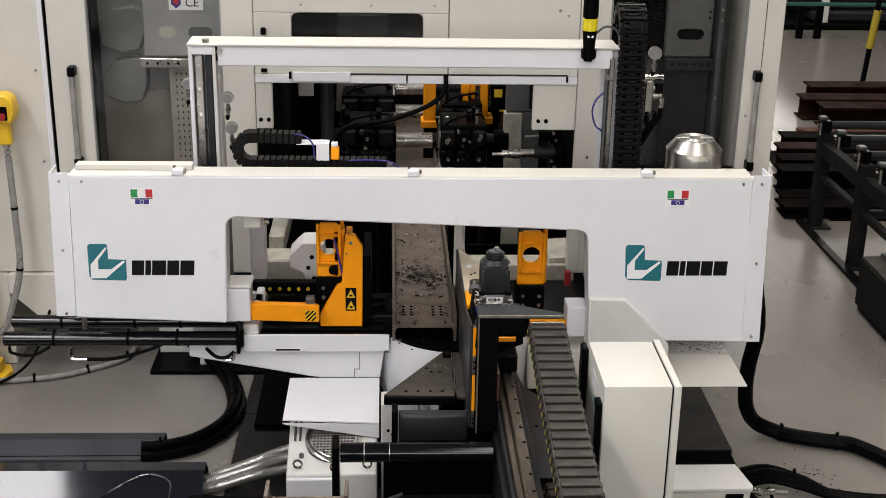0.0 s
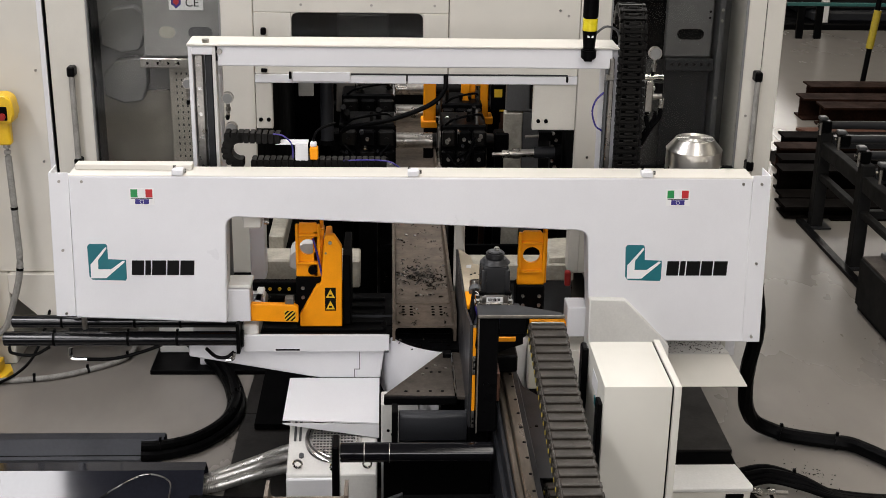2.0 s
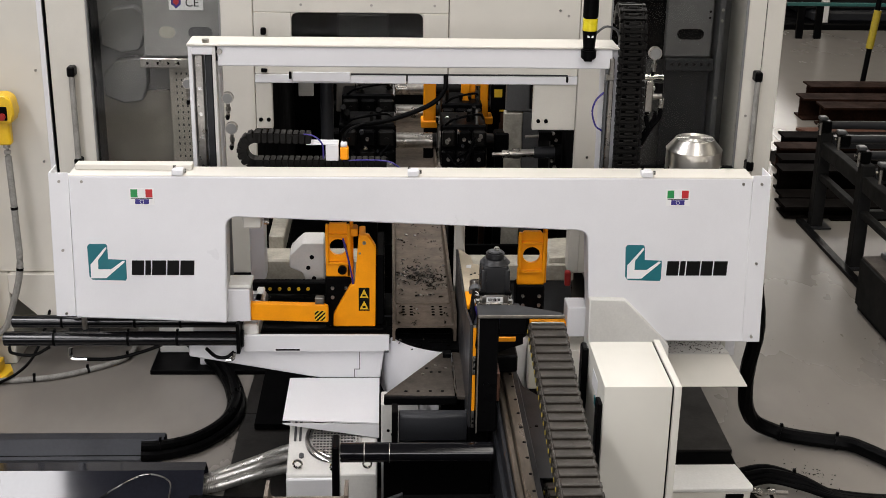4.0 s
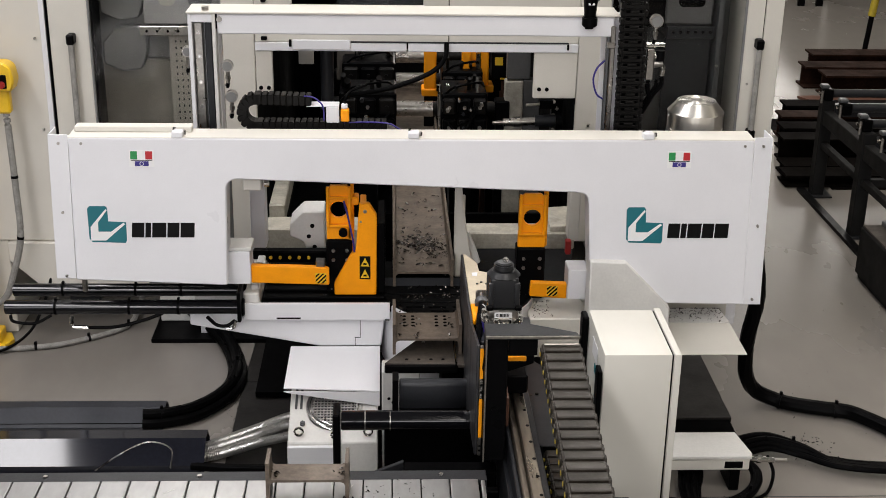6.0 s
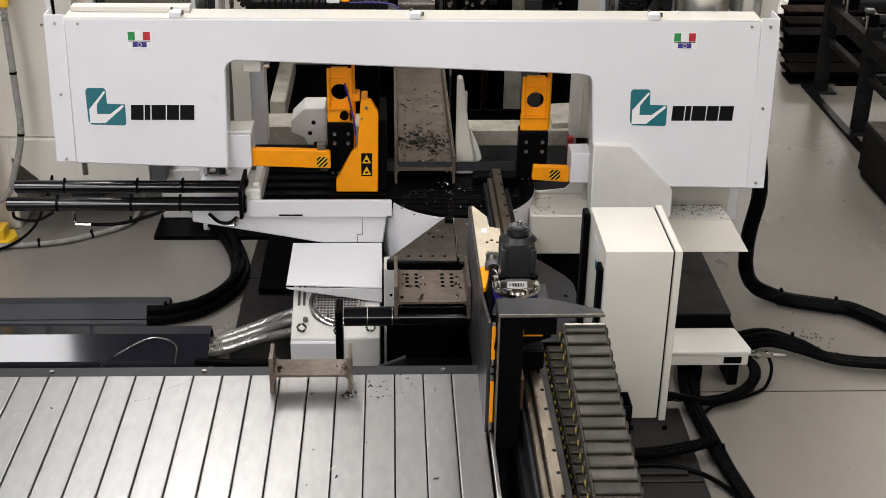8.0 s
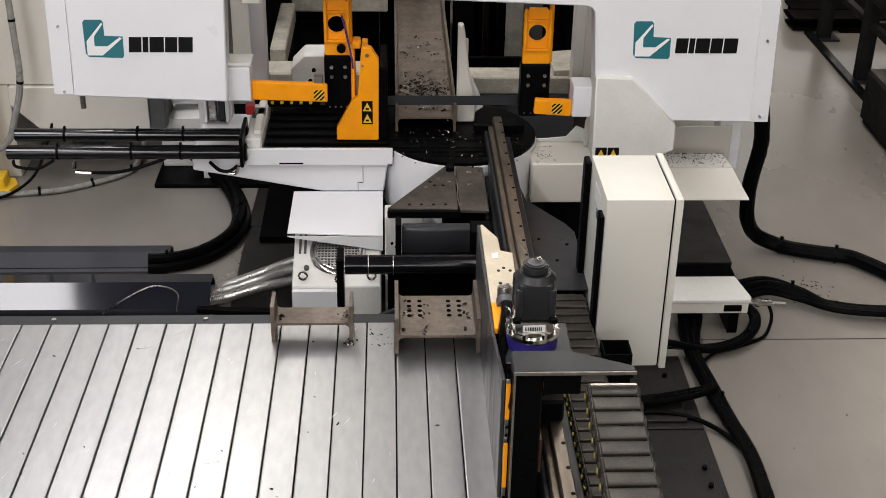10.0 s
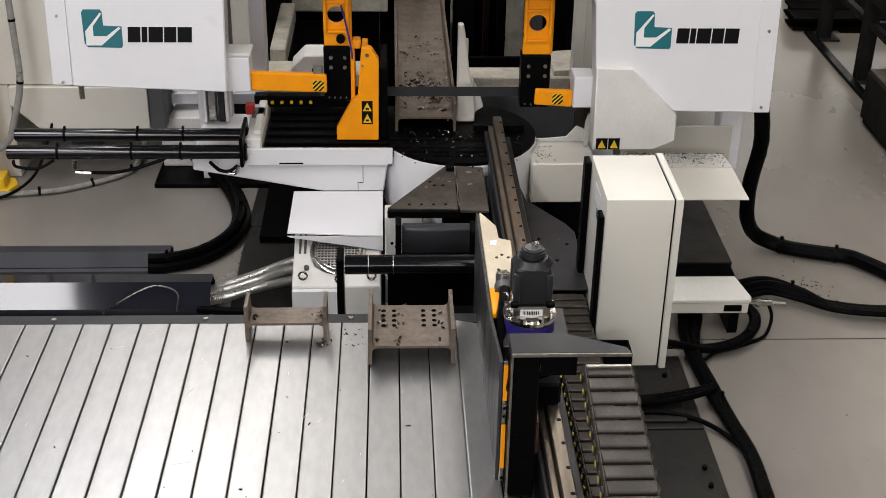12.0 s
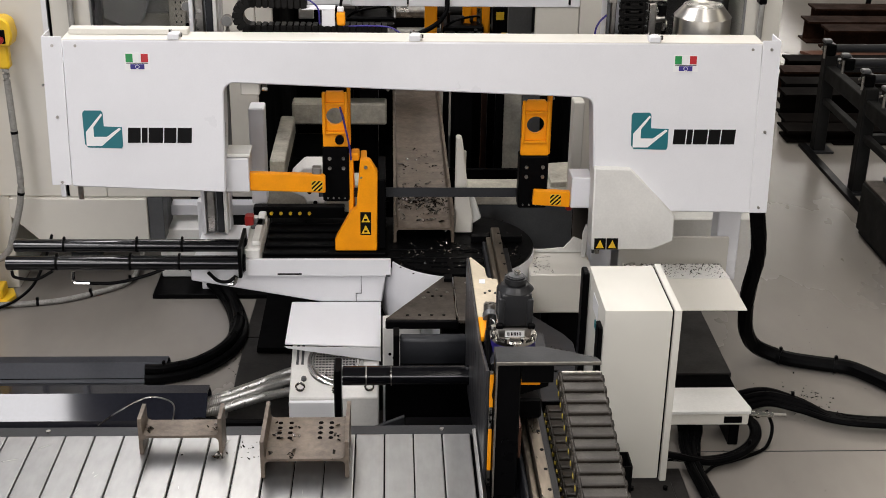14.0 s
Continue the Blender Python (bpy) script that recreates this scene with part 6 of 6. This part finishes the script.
part("base", box((0.95, -3.2, 0.0), (1.40, -1.20, 0.03), 0.004), PLATE, fp)
part("base", box((0.95, -1.188, 0.0), (1.40, -0.60, 0.03), 0.004), PLATE, fp)
part("pad", box((1.10, -1.15, 0.03), (1.33, -0.74, 0.045), 0.003), PLATE, fp)
part("pad", box((0.98, -2.2, 0.03), (1.36, -1.42, 0.045), 0.003), PLATE, fp)
for x, y in ((1.13, -0.80), (1.29, -0.80), (1.14, -1.09), (1.22, -1.10), (1.33, -1.50), (1.33, -1.62), (1.30, -1.72)):
    part("bolt", cyl((x, y, 0.045), (x, y, 0.06), 0.012, 8), BLACK, fp)


def duct(y, x0, x1, w, h, label, finish):
    d = thing("cable_duct", ((x0 + x1) / 2, y, 0.0), label, "cable duct", "floor ducts")
    bm = bmesh.new()
    pts = [(y + w / 2, 0.0), (y + w / 2, h * 0.55), (y + w * 0.3, h), (y - w * 0.05, h), (y - w / 2, h * 0.10 if finish is DUCT_MATT else h * 0.30), (y - w / 2, 0.0)]
    inner = [(a + (y - a) * 0.04, max(0.0, b - 0.004)) for a, b in pts]
    add_prism(bm, pts + inner[::-1], "x", x0, x1)
    part("cover", bm, finish, d, round_off=False)
    part("flange", box((x0, y - w / 2 - 0.03, 0.0), (x1, y - w / 2 - 0.001, 0.006), 0.001), DARK, d)
    part("dark_core", box((x0, y - w * 0.42, 0.001), (x1 - 0.05, y + w * 0.4, h * 0.3), 0), SHADOWED, d)
    return d


duct(0.40, -3.4, -1.215, 0.20, 0.085, "long dark blue-grey folded steel cable duct", DUCT_MATT)
d2 = duct(-0.03, -3.4, -0.935, 0.24, 0.14, "long glossy dark steel cable duct with loose wire", DUCT)
part("loose_wire", tube([(-1.48, -0.155, 0.02), (-1.36, -0.14, 0.10), (-1.22, -0.10, 0.15), (-1.10, -0.13, 0.13), (-1.10, -0.17, 0.04)], 0.004, 6), STEEL, d2)


def cable(name, pts, r, label, material=RUBBER, ties=(), ribs=0.0, steps=8):
    c = thing(name, pts[0], label, "hose")
    part("sleeve", tube(pts, r, 10, steps, ribs), material, c)
    line = glide(pts, 8)
    for k in ties:
        i = min(len(line) - 2, int(k * len(line)))
        p, d = line[i], (line[i + 1] - line[i]).normalized()
        part("tie", cyl(p - d * 0.008, p + d * 0.008, r * 1.08, 12), BLACK, c)
        part("tie_end", box((p.x - 0.008, p.y - 0.008, p.z + r), (p.x + 0.008, p.y + 0.008, p.z + r + 0.02), 0.002), BLACK, c)
    return c


# hose bundle that bends from the first duct to the machine
for k, (dx, dz) in enumerate(((0, 0), (0.052, 0.0), (0.026, 0.042))):
    cable("cable_hose", [(-1.32, 0.345 - dx, 0.035 + dz), (-1.22, 0.355 - dx, 0.035 + dz), (-1.07 + dx * 0.5, 0.435 - dx, 0.035 + dz), (-0.95 + dx, 0.61 - dx * 0.5, 0.035 + dz), (-0.905 + dx, 0.82, 0.035 + dz), (-0.93 + dx, 1.04, 0.035 + dz),
                         (-1.005 + dx, 1.27, 0.04 + dz), (-1.11 + dx, 1.45, 0.06 + dz), (-1.24, 1.60, 0.10 + dz), (-1.36, 1.72, 0.16)], 0.030, "thick black cable hose curving over the floor", ties=(0.12, 0.5) if k == 2 else ())
# silvery conduits to the fan unit
for k in range(4):
    cable("metal_conduit", [(-0.98, -0.06 + k * 0.02, 0.03 + 0.022 * (k % 2)), (-0.86, -0.05 + k * 0.028, 0.05 + 0.03 * (k % 2)), (-0.68, -0.03 + k * 0.035, 0.10 + 0.03 * (k % 2)), (-0.50, -0.06 + k * 0.045, 0.16 + 0.04 * (k % 2)), (-0.45, -0.06 + k * 0.045, 0.17)],
          0.024, "silvery flexible metal conduit", FLEX, ribs=0.04, steps=26)
cable("black_conduit", [(-1.0, -0.13, 0.03), (-0.8, -0.16, 0.03), (-0.6, -0.20, 0.05), (-0.47, -0.25, 0.08)], 0.024, "black cable under the metal conduits")
# pale conduit on the left
cable("grey_conduit", [(-2.9, 1.20, 0.02), (-2.36, 1.242, 0.02), (-2.16, 1.264, 0.02), (-1.97, 1.318, 0.02), (-1.73, 1.475, 0.02), (-1.63, 1.60, 0.025), (-1.605, 1.75, 0.06), (-1.59, 1.95, 0.14)], 0.017, "pale grey braided conduit on the floor", CONDUIT, ties=(0.3, 0.5, 0.7))

# heavy black hose at the right
cable("heavy_hose", [(1.92, 0.34, 1.0), (1.955, 0.36, 0.82), (1.968, 0.39, 0.69), (1.955, 0.42, 0.52), (1.955, 0.44, 0.38), (1.985, 0.48, 0.22), (2.06, 0.53, 0.10), (2.17, 0.515, 0.050), (2.26, 0.465, 0.045), (2.41, 0.412, 0.045), (2.55, 0.368, 0.045), (2.64, 0.275, 0.045),
                     (2.80, 0.08, 0.045), (3.1, -0.15, 0.055), (3.6, -0.4, 0.055)], 0.042, "heavy black hose curving down to the floor", ties=(0.53, 0.68))
# cable bundle from the junction box
rng = random.Random(17)
for k in range(7):
    o = k * 0.017
    cable("cable", [(1.70, -0.14 + o * 0.6, 0.10), (1.82, -0.10 + o, 0.06 + 0.02 * (k % 3)), (1.98, -0.06 + o * 0.8, 0.07 + 0.02 * (k % 3)), (2.14 + rng.uniform(-0.03, 0.03), -0.10 + o * 0.5, 0.05 + 0.015 * (k % 3)),
                    (2.30, -0.20 + o * 0.6, 0.045), (2.55, -0.25 + o * 0.6, 0.045), (2.9, -0.25 + o, 0.04)], 0.017, "black cable in a bundle on the floor", ties=(0.45,) if k == 5 else ())
for k in range(5):
    o = k * 0.012
    cable("cable", [(1.48 + o * 2, -0.16, 0.10), (1.475 + o * 2, -0.27, 0.05), (1.45 + o * 1.6, -0.42, 0.045 + 0.012 * (k % 2)), (1.445 + o, -0.62, 0.045 + 0.015 * (k % 2)), (1.46 + o, -0.82, 0.045 + 0.015 * (k % 2)), (1.475 + o, -0.98, 0.045), (1.50 + o * 0.8, -1.15, 0.045), (1.535 + o * 0.7, -1.40, 0.045), (1.525 + o * 0.8, -1.70, 0.045), (1.49 + o, -2.4, 0.045)],
          0.017, "black cable running along the floor", ties=(0.3, 0.55) if k == 4 else ())
for k in range(3):
    o = k * 0.022
    cable("cable", [(1.08, -0.56 - o, 0.06), (1.30, -0.58 - o, 0.08 + o), (1.54, -0.555 - o * 0.6, 0.05), (1.69 + o * 0.5, -0.505 - o * 0.4, 0.05), (1.80 + o * 0.6, -0.40, 0.055), (1.83 + o * 0.5, -0.29, 0.08), (1.77, -0.20, 0.12)], 0.018, "black looping cable beside the cabinet", ties=(0.6,) if k == 1 else ())
    cable("cable", [(1.0, -1.02 - o, 0.07 + o * 0.5), (1.20, -1.01 - o, 0.075), (1.38, -0.97 - o, 0.08), (1.50, -0.92 - o * 0.5, 0.07)], 0.015, "black cable over the bolted plate")
cable("thin_cable", [(1.90, -0.275, 0.155), (1.93, -0.31, 0.08), (1.90, -0.37, 0.02), (1.84, -0.43, 0.012), (1.70, -0.505, 0.012), (1.59, -0.555, 0.015), (1.51, -0.65, 0.03)], 0.009, "thin black cable from the plug")
cable("thin_cable", [(1.05, -1.10, 0.05), (1.25, -1.10, 0.05), (1.42, -1.16, 0.03), (1.53, -1.32, 0.02), (1.57, -1.55, 0.02), (1.56, -1.9, 0.02)], 0.012, "thin black cable bending over the floor")
single("cable_hook", tube([(1.02, -1.12, 0.08), (1.06, -1.12, 0.10), (1.08, -1.16, 0.09), (1.08, -1.24, 0.06), (1.04, -1.25, 0.05)], 0.008, 8), STEEL, "small bent steel hook on the plate", "hook")

# ---------------------------------------------------------------- emergency stop post at the left
es = thing("emergency_stop_post", (-2.40, 1.36, 0.0), "yellow emergency stop post with red button", "emergency stop")
part("base", prism([(-2.50, 1.26), (-2.325, 1.26), (-2.29, 1.37), (-2.33, 1.46), (-2.50, 1.46)], "z", 0.0, 0.03, 0.004), YELLOW, es)
part("base_block", box((-2.47, 1.30, 0.03), (-2.35, 1.42, 0.10), 0.006), YELLOW, es)
part("post", box((-2.46, 1.33, 0.10), (-2.40, 1.39, 1.42), 0.004), YELLOW, es)
part("neck", box((-2.40, 1.33, 1.46), (-2.15, 1.39, 1.60), 0.01), YELLOW, es)
part("box", prism([(-2.42, 1.60), (-2.12, 1.60), (-2.10, 1.66), (-2.115, 1.74), (-2.15, 1.765), (-2.42, 1.765)], "y", 1.28, 1.40, 0.01), YELLOW, es)
part("panel", box((-2.26, 1.272, 1.62), (-2.14, 1.281, 1.70), 0.004), BLACK, es)
part("button", cyl((-2.165, 1.272, 1.645), (-2.165, 1.25, 1.645), 0.020, 16, bev=0.004), RED, es, "red stop button")
cable("grey_conduit", [(-2.185, 1.36, 1.46), (-2.180, 1.355, 1.30), (-2.175, 1.35, 1.0), (-2.18, 1.35, 0.7), (-2.25, 1.35, 0.45), (-2.32, 1.36, 0.30), (-2.5, 1.38, 0.2)], 0.020, "grey braided conduit hanging from the stop post", CONDUIT, ties=(0.3, 0.5))
cable("thin_cable", [(-2.06, 1.5, 0.40), (-2.10, 1.40, 0.25), (-2.18, 1.30, 0.10), (-2.35, 1.20, 0.02), (-2.6, 1.15, 0.02)], 0.009, "thin black cable by the skirt")

# ---------------------------------------------------------------- roller rack and stacked steel in the right background
rk = thing("roller_rack", (4.3, 3.0, 0.0), "dark grey steel roller rack", "rack")
for y in (4.2, 3.24):
    part("post", box((3.52, y - 0.05, 0.0), (3.62, y + 0.05, 0.82), 0.006), RACK, rk)
    part("post", box((5.4, y - 0.05, 0.0), (5.5, y + 0.05, 0.82), 0.006), RACK, rk)
    part("crossbar", box((3.63, y - 0.04, 0.68), (5.39, y + 0.04, 0.78), 0.004), DARK, rk)
    part("foot", box((3.46, y - 0.10, 0.0), (3.68, y + 0.10, 0.015), 0.002), DARK, rk)
part("side_rail", box((3.53, 2.46, 0.62), (3.61, 3.185, 0.74), 0.006), RACK, rk)
part("side_rail", box((3.53, 3.295, 0.62), (3.61, 4.145, 0.74), 0.006), RACK, rk)
part("lower_rail", box((3.54, 2.46, 0.42), (3.60, 3.185, 0.47), 0.006), RACK, rk)
part("lower_rail", box((3.54, 3.295, 0.42), (3.60, 4.145, 0.47), 0.006), RACK, rk)
for y in (4.2, 3.75, 3.3, 2.85, 2.5):
    rr = part("roller", cyl((3.55, y, 0.87), (5.45, y, 0.87), 0.035, 14), DARK, rk)
    part("bearing", box((3.52, y - 0.06, 0.82), (3.60, y + 0.06, 0.915), 0.01), BLACK, rr)
    part("bearing_cap", box((3.50, y - 0.035, 0.915), (3.57, y + 0.035, 0.945), 0.008), GREY, rr)
    part("link_rod", cyl((3.505, y - 0.05, 0.80), (3.505, y - 0.05, 0.90), 0.010, 8), STEEL, rr)
    part("spindle", cyl((3.49, y, 0.87), (3.55, y, 0.87), 0.012, 10), CHROME, rr)
part("brace", box((3.62, 3.2, 0.40), (5.4, 3.26, 0.46), 0.004), RACK, rk)
gb = thing("grey_machine_box", (3.8, 2.2, 0.0), "dark grey sheet steel machine box", "machine box")
part("body", box((3.29, 0.6, 0.03), (4.6, 2.43, 0.38), 0.012), RACK, gb)
part("lid", box((3.30, 0.61, 0.381), (4.59, 2.42, 0.392), 0.003), DUSTY_PLATE, gb)
part("lid_block", box((3.42, 2.25, 0.392), (3.50, 2.40, 0.43), 0.006), GREY, gb)
part("plinth", box((3.31, 0.62, 0.0), (4.58, 2.41, 0.029), 0.002), BLACK, gb)
single("floor_joint", box((1.45, -0.414, 0.0), (9.0, -0.408, 0.0015), 0), DARK, "thin dark joint in the floor coating", "floor joint", kind="structure")
single("floor_track", box((3.44, 2.46, 0.0), (3.505, 4.3, 0.03), 0.003), BLACK, "black floor track strip", "floor track")
# Near-black sheet added to darken the floor behind the rack.
single("floor_plate", box((3.75, 4.32, 0.0), (9.0, 6.5, 0.010), 0.002), STOCK, "near-black sheet added over the floor behind the roller rack", "floor plate", kind="structure")


def stock(x0, x1, y, z, w, h, material, label):
    """A stored steel section, two flanges and a web, along x."""
    s = thing("stored_beam", ((x0 + x1) / 2, y, z), label, "steel beam", "stored beams")
    part("section", prism([(y - w / 2, z), (y + w / 2, z), (y + w / 2, z + 0.02), (y + 0.012, z + 0.02), (y + 0.012, z + h - 0.02), (y + w / 2, z + h - 0.02), (y + w / 2, z + h),
                           (y - w / 2, z + h), (y - w / 2, z + h - 0.02), (y - 0.012, z + h - 0.02), (y - 0.012, z + 0.02), (y - w / 2, z + 0.02)], "x", x0, x1), material, s)


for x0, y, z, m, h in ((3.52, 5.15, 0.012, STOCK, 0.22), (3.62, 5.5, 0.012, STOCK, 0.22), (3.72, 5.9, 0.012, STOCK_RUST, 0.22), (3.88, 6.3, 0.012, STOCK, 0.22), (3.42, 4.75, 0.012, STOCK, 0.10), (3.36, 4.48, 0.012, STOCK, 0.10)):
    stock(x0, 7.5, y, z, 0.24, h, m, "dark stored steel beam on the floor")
for x0, y, z, h in ((4.66, 7.52, 0.0, 0.24), (4.56, 7.92, 0.0, 0.24), (4.80, 8.45, 0.0, 0.26)):
    stock(x0, 9.4, y, z, 0.30, h, STOCK_RUST, "rust-brown stored steel beam in a stack")
single("loose_plate", prism([(4.36, 7.35), (4.50, 7.05), (5.3, 7.0), (5.3, 7.4)], "z", 0.0, 0.03, 0.003), RUST, "rust-brown loose steel plate on the floor", "steel plate")
fr = thing("guard_rail", (8.0, 12.6, 0.0), "dark green low guard rail on black posts", "guard rail")
part("top_rail", box((5.78, 12.6, 0.475), (12.0, 12.66, 0.525), 0.006), GREEN_RAIL, fr)
for x in (5.95, 6.22, 8.6, 11.2):
    part("post", box((x, 12.6, 0.0), (x + 0.10, 12.66, 0.474), 0.004), BLACK, fr)
fm = thing("far_machine", (9.0, 14.0, 0.0), "long black machine far off in the hall", "machine")
part("base", box((5.95, 13.3, 0.0), (13.0, 15.5, 0.10), 0.02), BLACK, fm)
part("body", box((6.45, 13.45, 0.10), (13.0, 15.4, 0.26), 0.03), DARK, fm)
part("upper_body", box((6.3, 13.6, 0.26), (13.0, 15.4, 1.5), 0.03), RACK, fm)
part("front_post", box((6.55, 13.35, 0.10), (6.66, 13.44, 0.9), 0.01), PAINT_DIRTY, fm)

yp = thing("barrier_post", (5.70, 9.1, 0.0), "leaning black post with yellow sleeve", "post")
part("pole", cyl((5.68, 9.1, 0.0), (5.80, 9.1, 1.6), 0.032, 12), BLACK, yp)
part("sleeve", cyl((5.715, 9.09, 0.55), (5.76, 9.09, 1.0), 0.045, 12), PIN_YELLOW, yp)
part("foot", box((5.60, 9.0, 0.0), (5.80, 9.2, 0.02), 0.002), BLACK, yp)
swarf("floor_chips", 90, lambda r: (r.gauss(2.2, 0.10), r.gauss(0.12, 0.06), 0.0), label="scattered metal chips on the floor", size=(0.001, 0.0035), seed=51)
swarf("floor_chips", 90, lambda r: (r.gauss(-0.80, 0.06), r.gauss(0.55, 0.14), 0.0), label="scattered metal chips beside the floor plate", size=(0.001, 0.003), seed=52)
swarf("floor_chips", 120, lambda r: (r.uniform(1.4, 3.2), r.uniform(-1.6, 2.2), 0.0), label="stray chips over the floor", size=(0.001, 0.003), seed=53)

# ---------------------------------------------------------------- what moves
SAW_UP = [(0.0, 0.0), (3.2, 0.0), (5.2, 0.0), (5.5, 0.012), (6.0, 0.032), (6.5, 0.05), (7.0, 0.068), (7.5, 0.086), (8.0, 0.104), (8.2, 0.111),
          (10.3, 0.186), (11.0, 0.198), (11.5, 0.215), (12.0, 0.228), (12.5, 0.243), (13.0, 0.258), (13.5, 0.272), (14.0, 0.285)]
VICE_X = [(0.0, -0.057), (0.5, -0.088), (1.0, -0.122), (1.5, -0.153), (1.75, -0.161), (2.0, -0.159), (2.5, -0.114), (3.0, -0.066), (3.2, -0.048), (3.6, -0.006), (3.9, 0.008), (5.0, 0.010), (14.0, 0.010)]
GUIDE_X = [(t, u) for t, u in VICE_X if t <= 3.2] + [(3.6, -0.022), (3.9, -0.012), (5.0, -0.010), (8.2, -0.010), (9.2, -0.018), (10.3, -0.026), (14.0, -0.027)]
TRAVEL = [(0.0, 0.0), (3.2, 0.0), (4.3, 0.0), (4.7, -0.08), (5.3, -0.278), (5.5, -0.341), (6.0, -0.502), (6.5, -0.667), (7.0, -0.822), (7.5, -0.978), (8.0, -1.135), (8.2, -1.197),
          (9.2, -1.52), (10.0, -1.79), (10.3, -1.846), (10.5, -1.854), (11.0, -1.860), (11.3, -1.855), (11.5, -1.834), (12.0, -1.693), (12.5, -1.540), (13.0, -1.380), (13.5, -1.218), (14.0, -1.057)]
PUSH_X = [(0.0, 0.0), (11.0, 0.0), (11.4, 0.0), (11.6, -0.022), (12.0, -0.097), (12.5, -0.190), (13.0, -0.284), (13.5, -0.377), (14.0, -0.471)]
SKEW = 0.011


def motions():
    b = saw.location.copy()
    walk(saw, [(t, pose(b.x, b.y, b.z + u)) for t, u in SAW_UP])
    walk(guide_left, [(t, pose(u, 0, 0)) for t, u in GUIDE_X])
    walk(run_top, [(t, pose(u, 0, 0)) for t, u in GUIDE_X])
    walk(run_bend, [(t, pose(u / 2, 0, 0)) for t, u in GUIDE_X])
    b = vise.location.copy()
    walk(vise, [(t, pose(b.x + u, b.y, b.z)) for t, u in VICE_X])
    b = car.location.copy()
    walk(car, [(t, pose(b.x + s * SKEW, b.y + s, b.z)) for t, s in TRAVEL])
    b = piece.location.copy()
    held = [(t, s) for t, s in TRAVEL if t <= 11.0] + [(11.4, -1.860)]
    rows = [(t, pose(b.x + s * 0.006, b.y + s, b.z)) for t, s in held]
    rows += [(t, pose(b.x - 1.860 * 0.006 + u, b.y - 1.860, b.z)) for t, u in PUSH_X if t > 11.4]
    walk(piece, rows)
    ts = [0.0, 11.2] + [11.3 + 0.1 * k for k in range(28)]
    push = [float(np.interp(t, [p[0] for p in PUSH_X], [p[1] for p in PUSH_X])) for t in ts]
    for ob, x, roll in SLATS:
        walk(ob, [(t, slat_pose(x + u, roll)) for t, u in zip(ts, push)])
    for ob in outfeed.children:
        if ob.name.startswith(("chips", "scratches")):
            walk(ob, [(t, pose(u, 0, 0)) for t, u in PUSH_X])
    b = scrap.location.copy()
    walk(scrap, [(t, pose(b.x + u, b.y, b.z)) for t, u in PUSH_X])


motions()
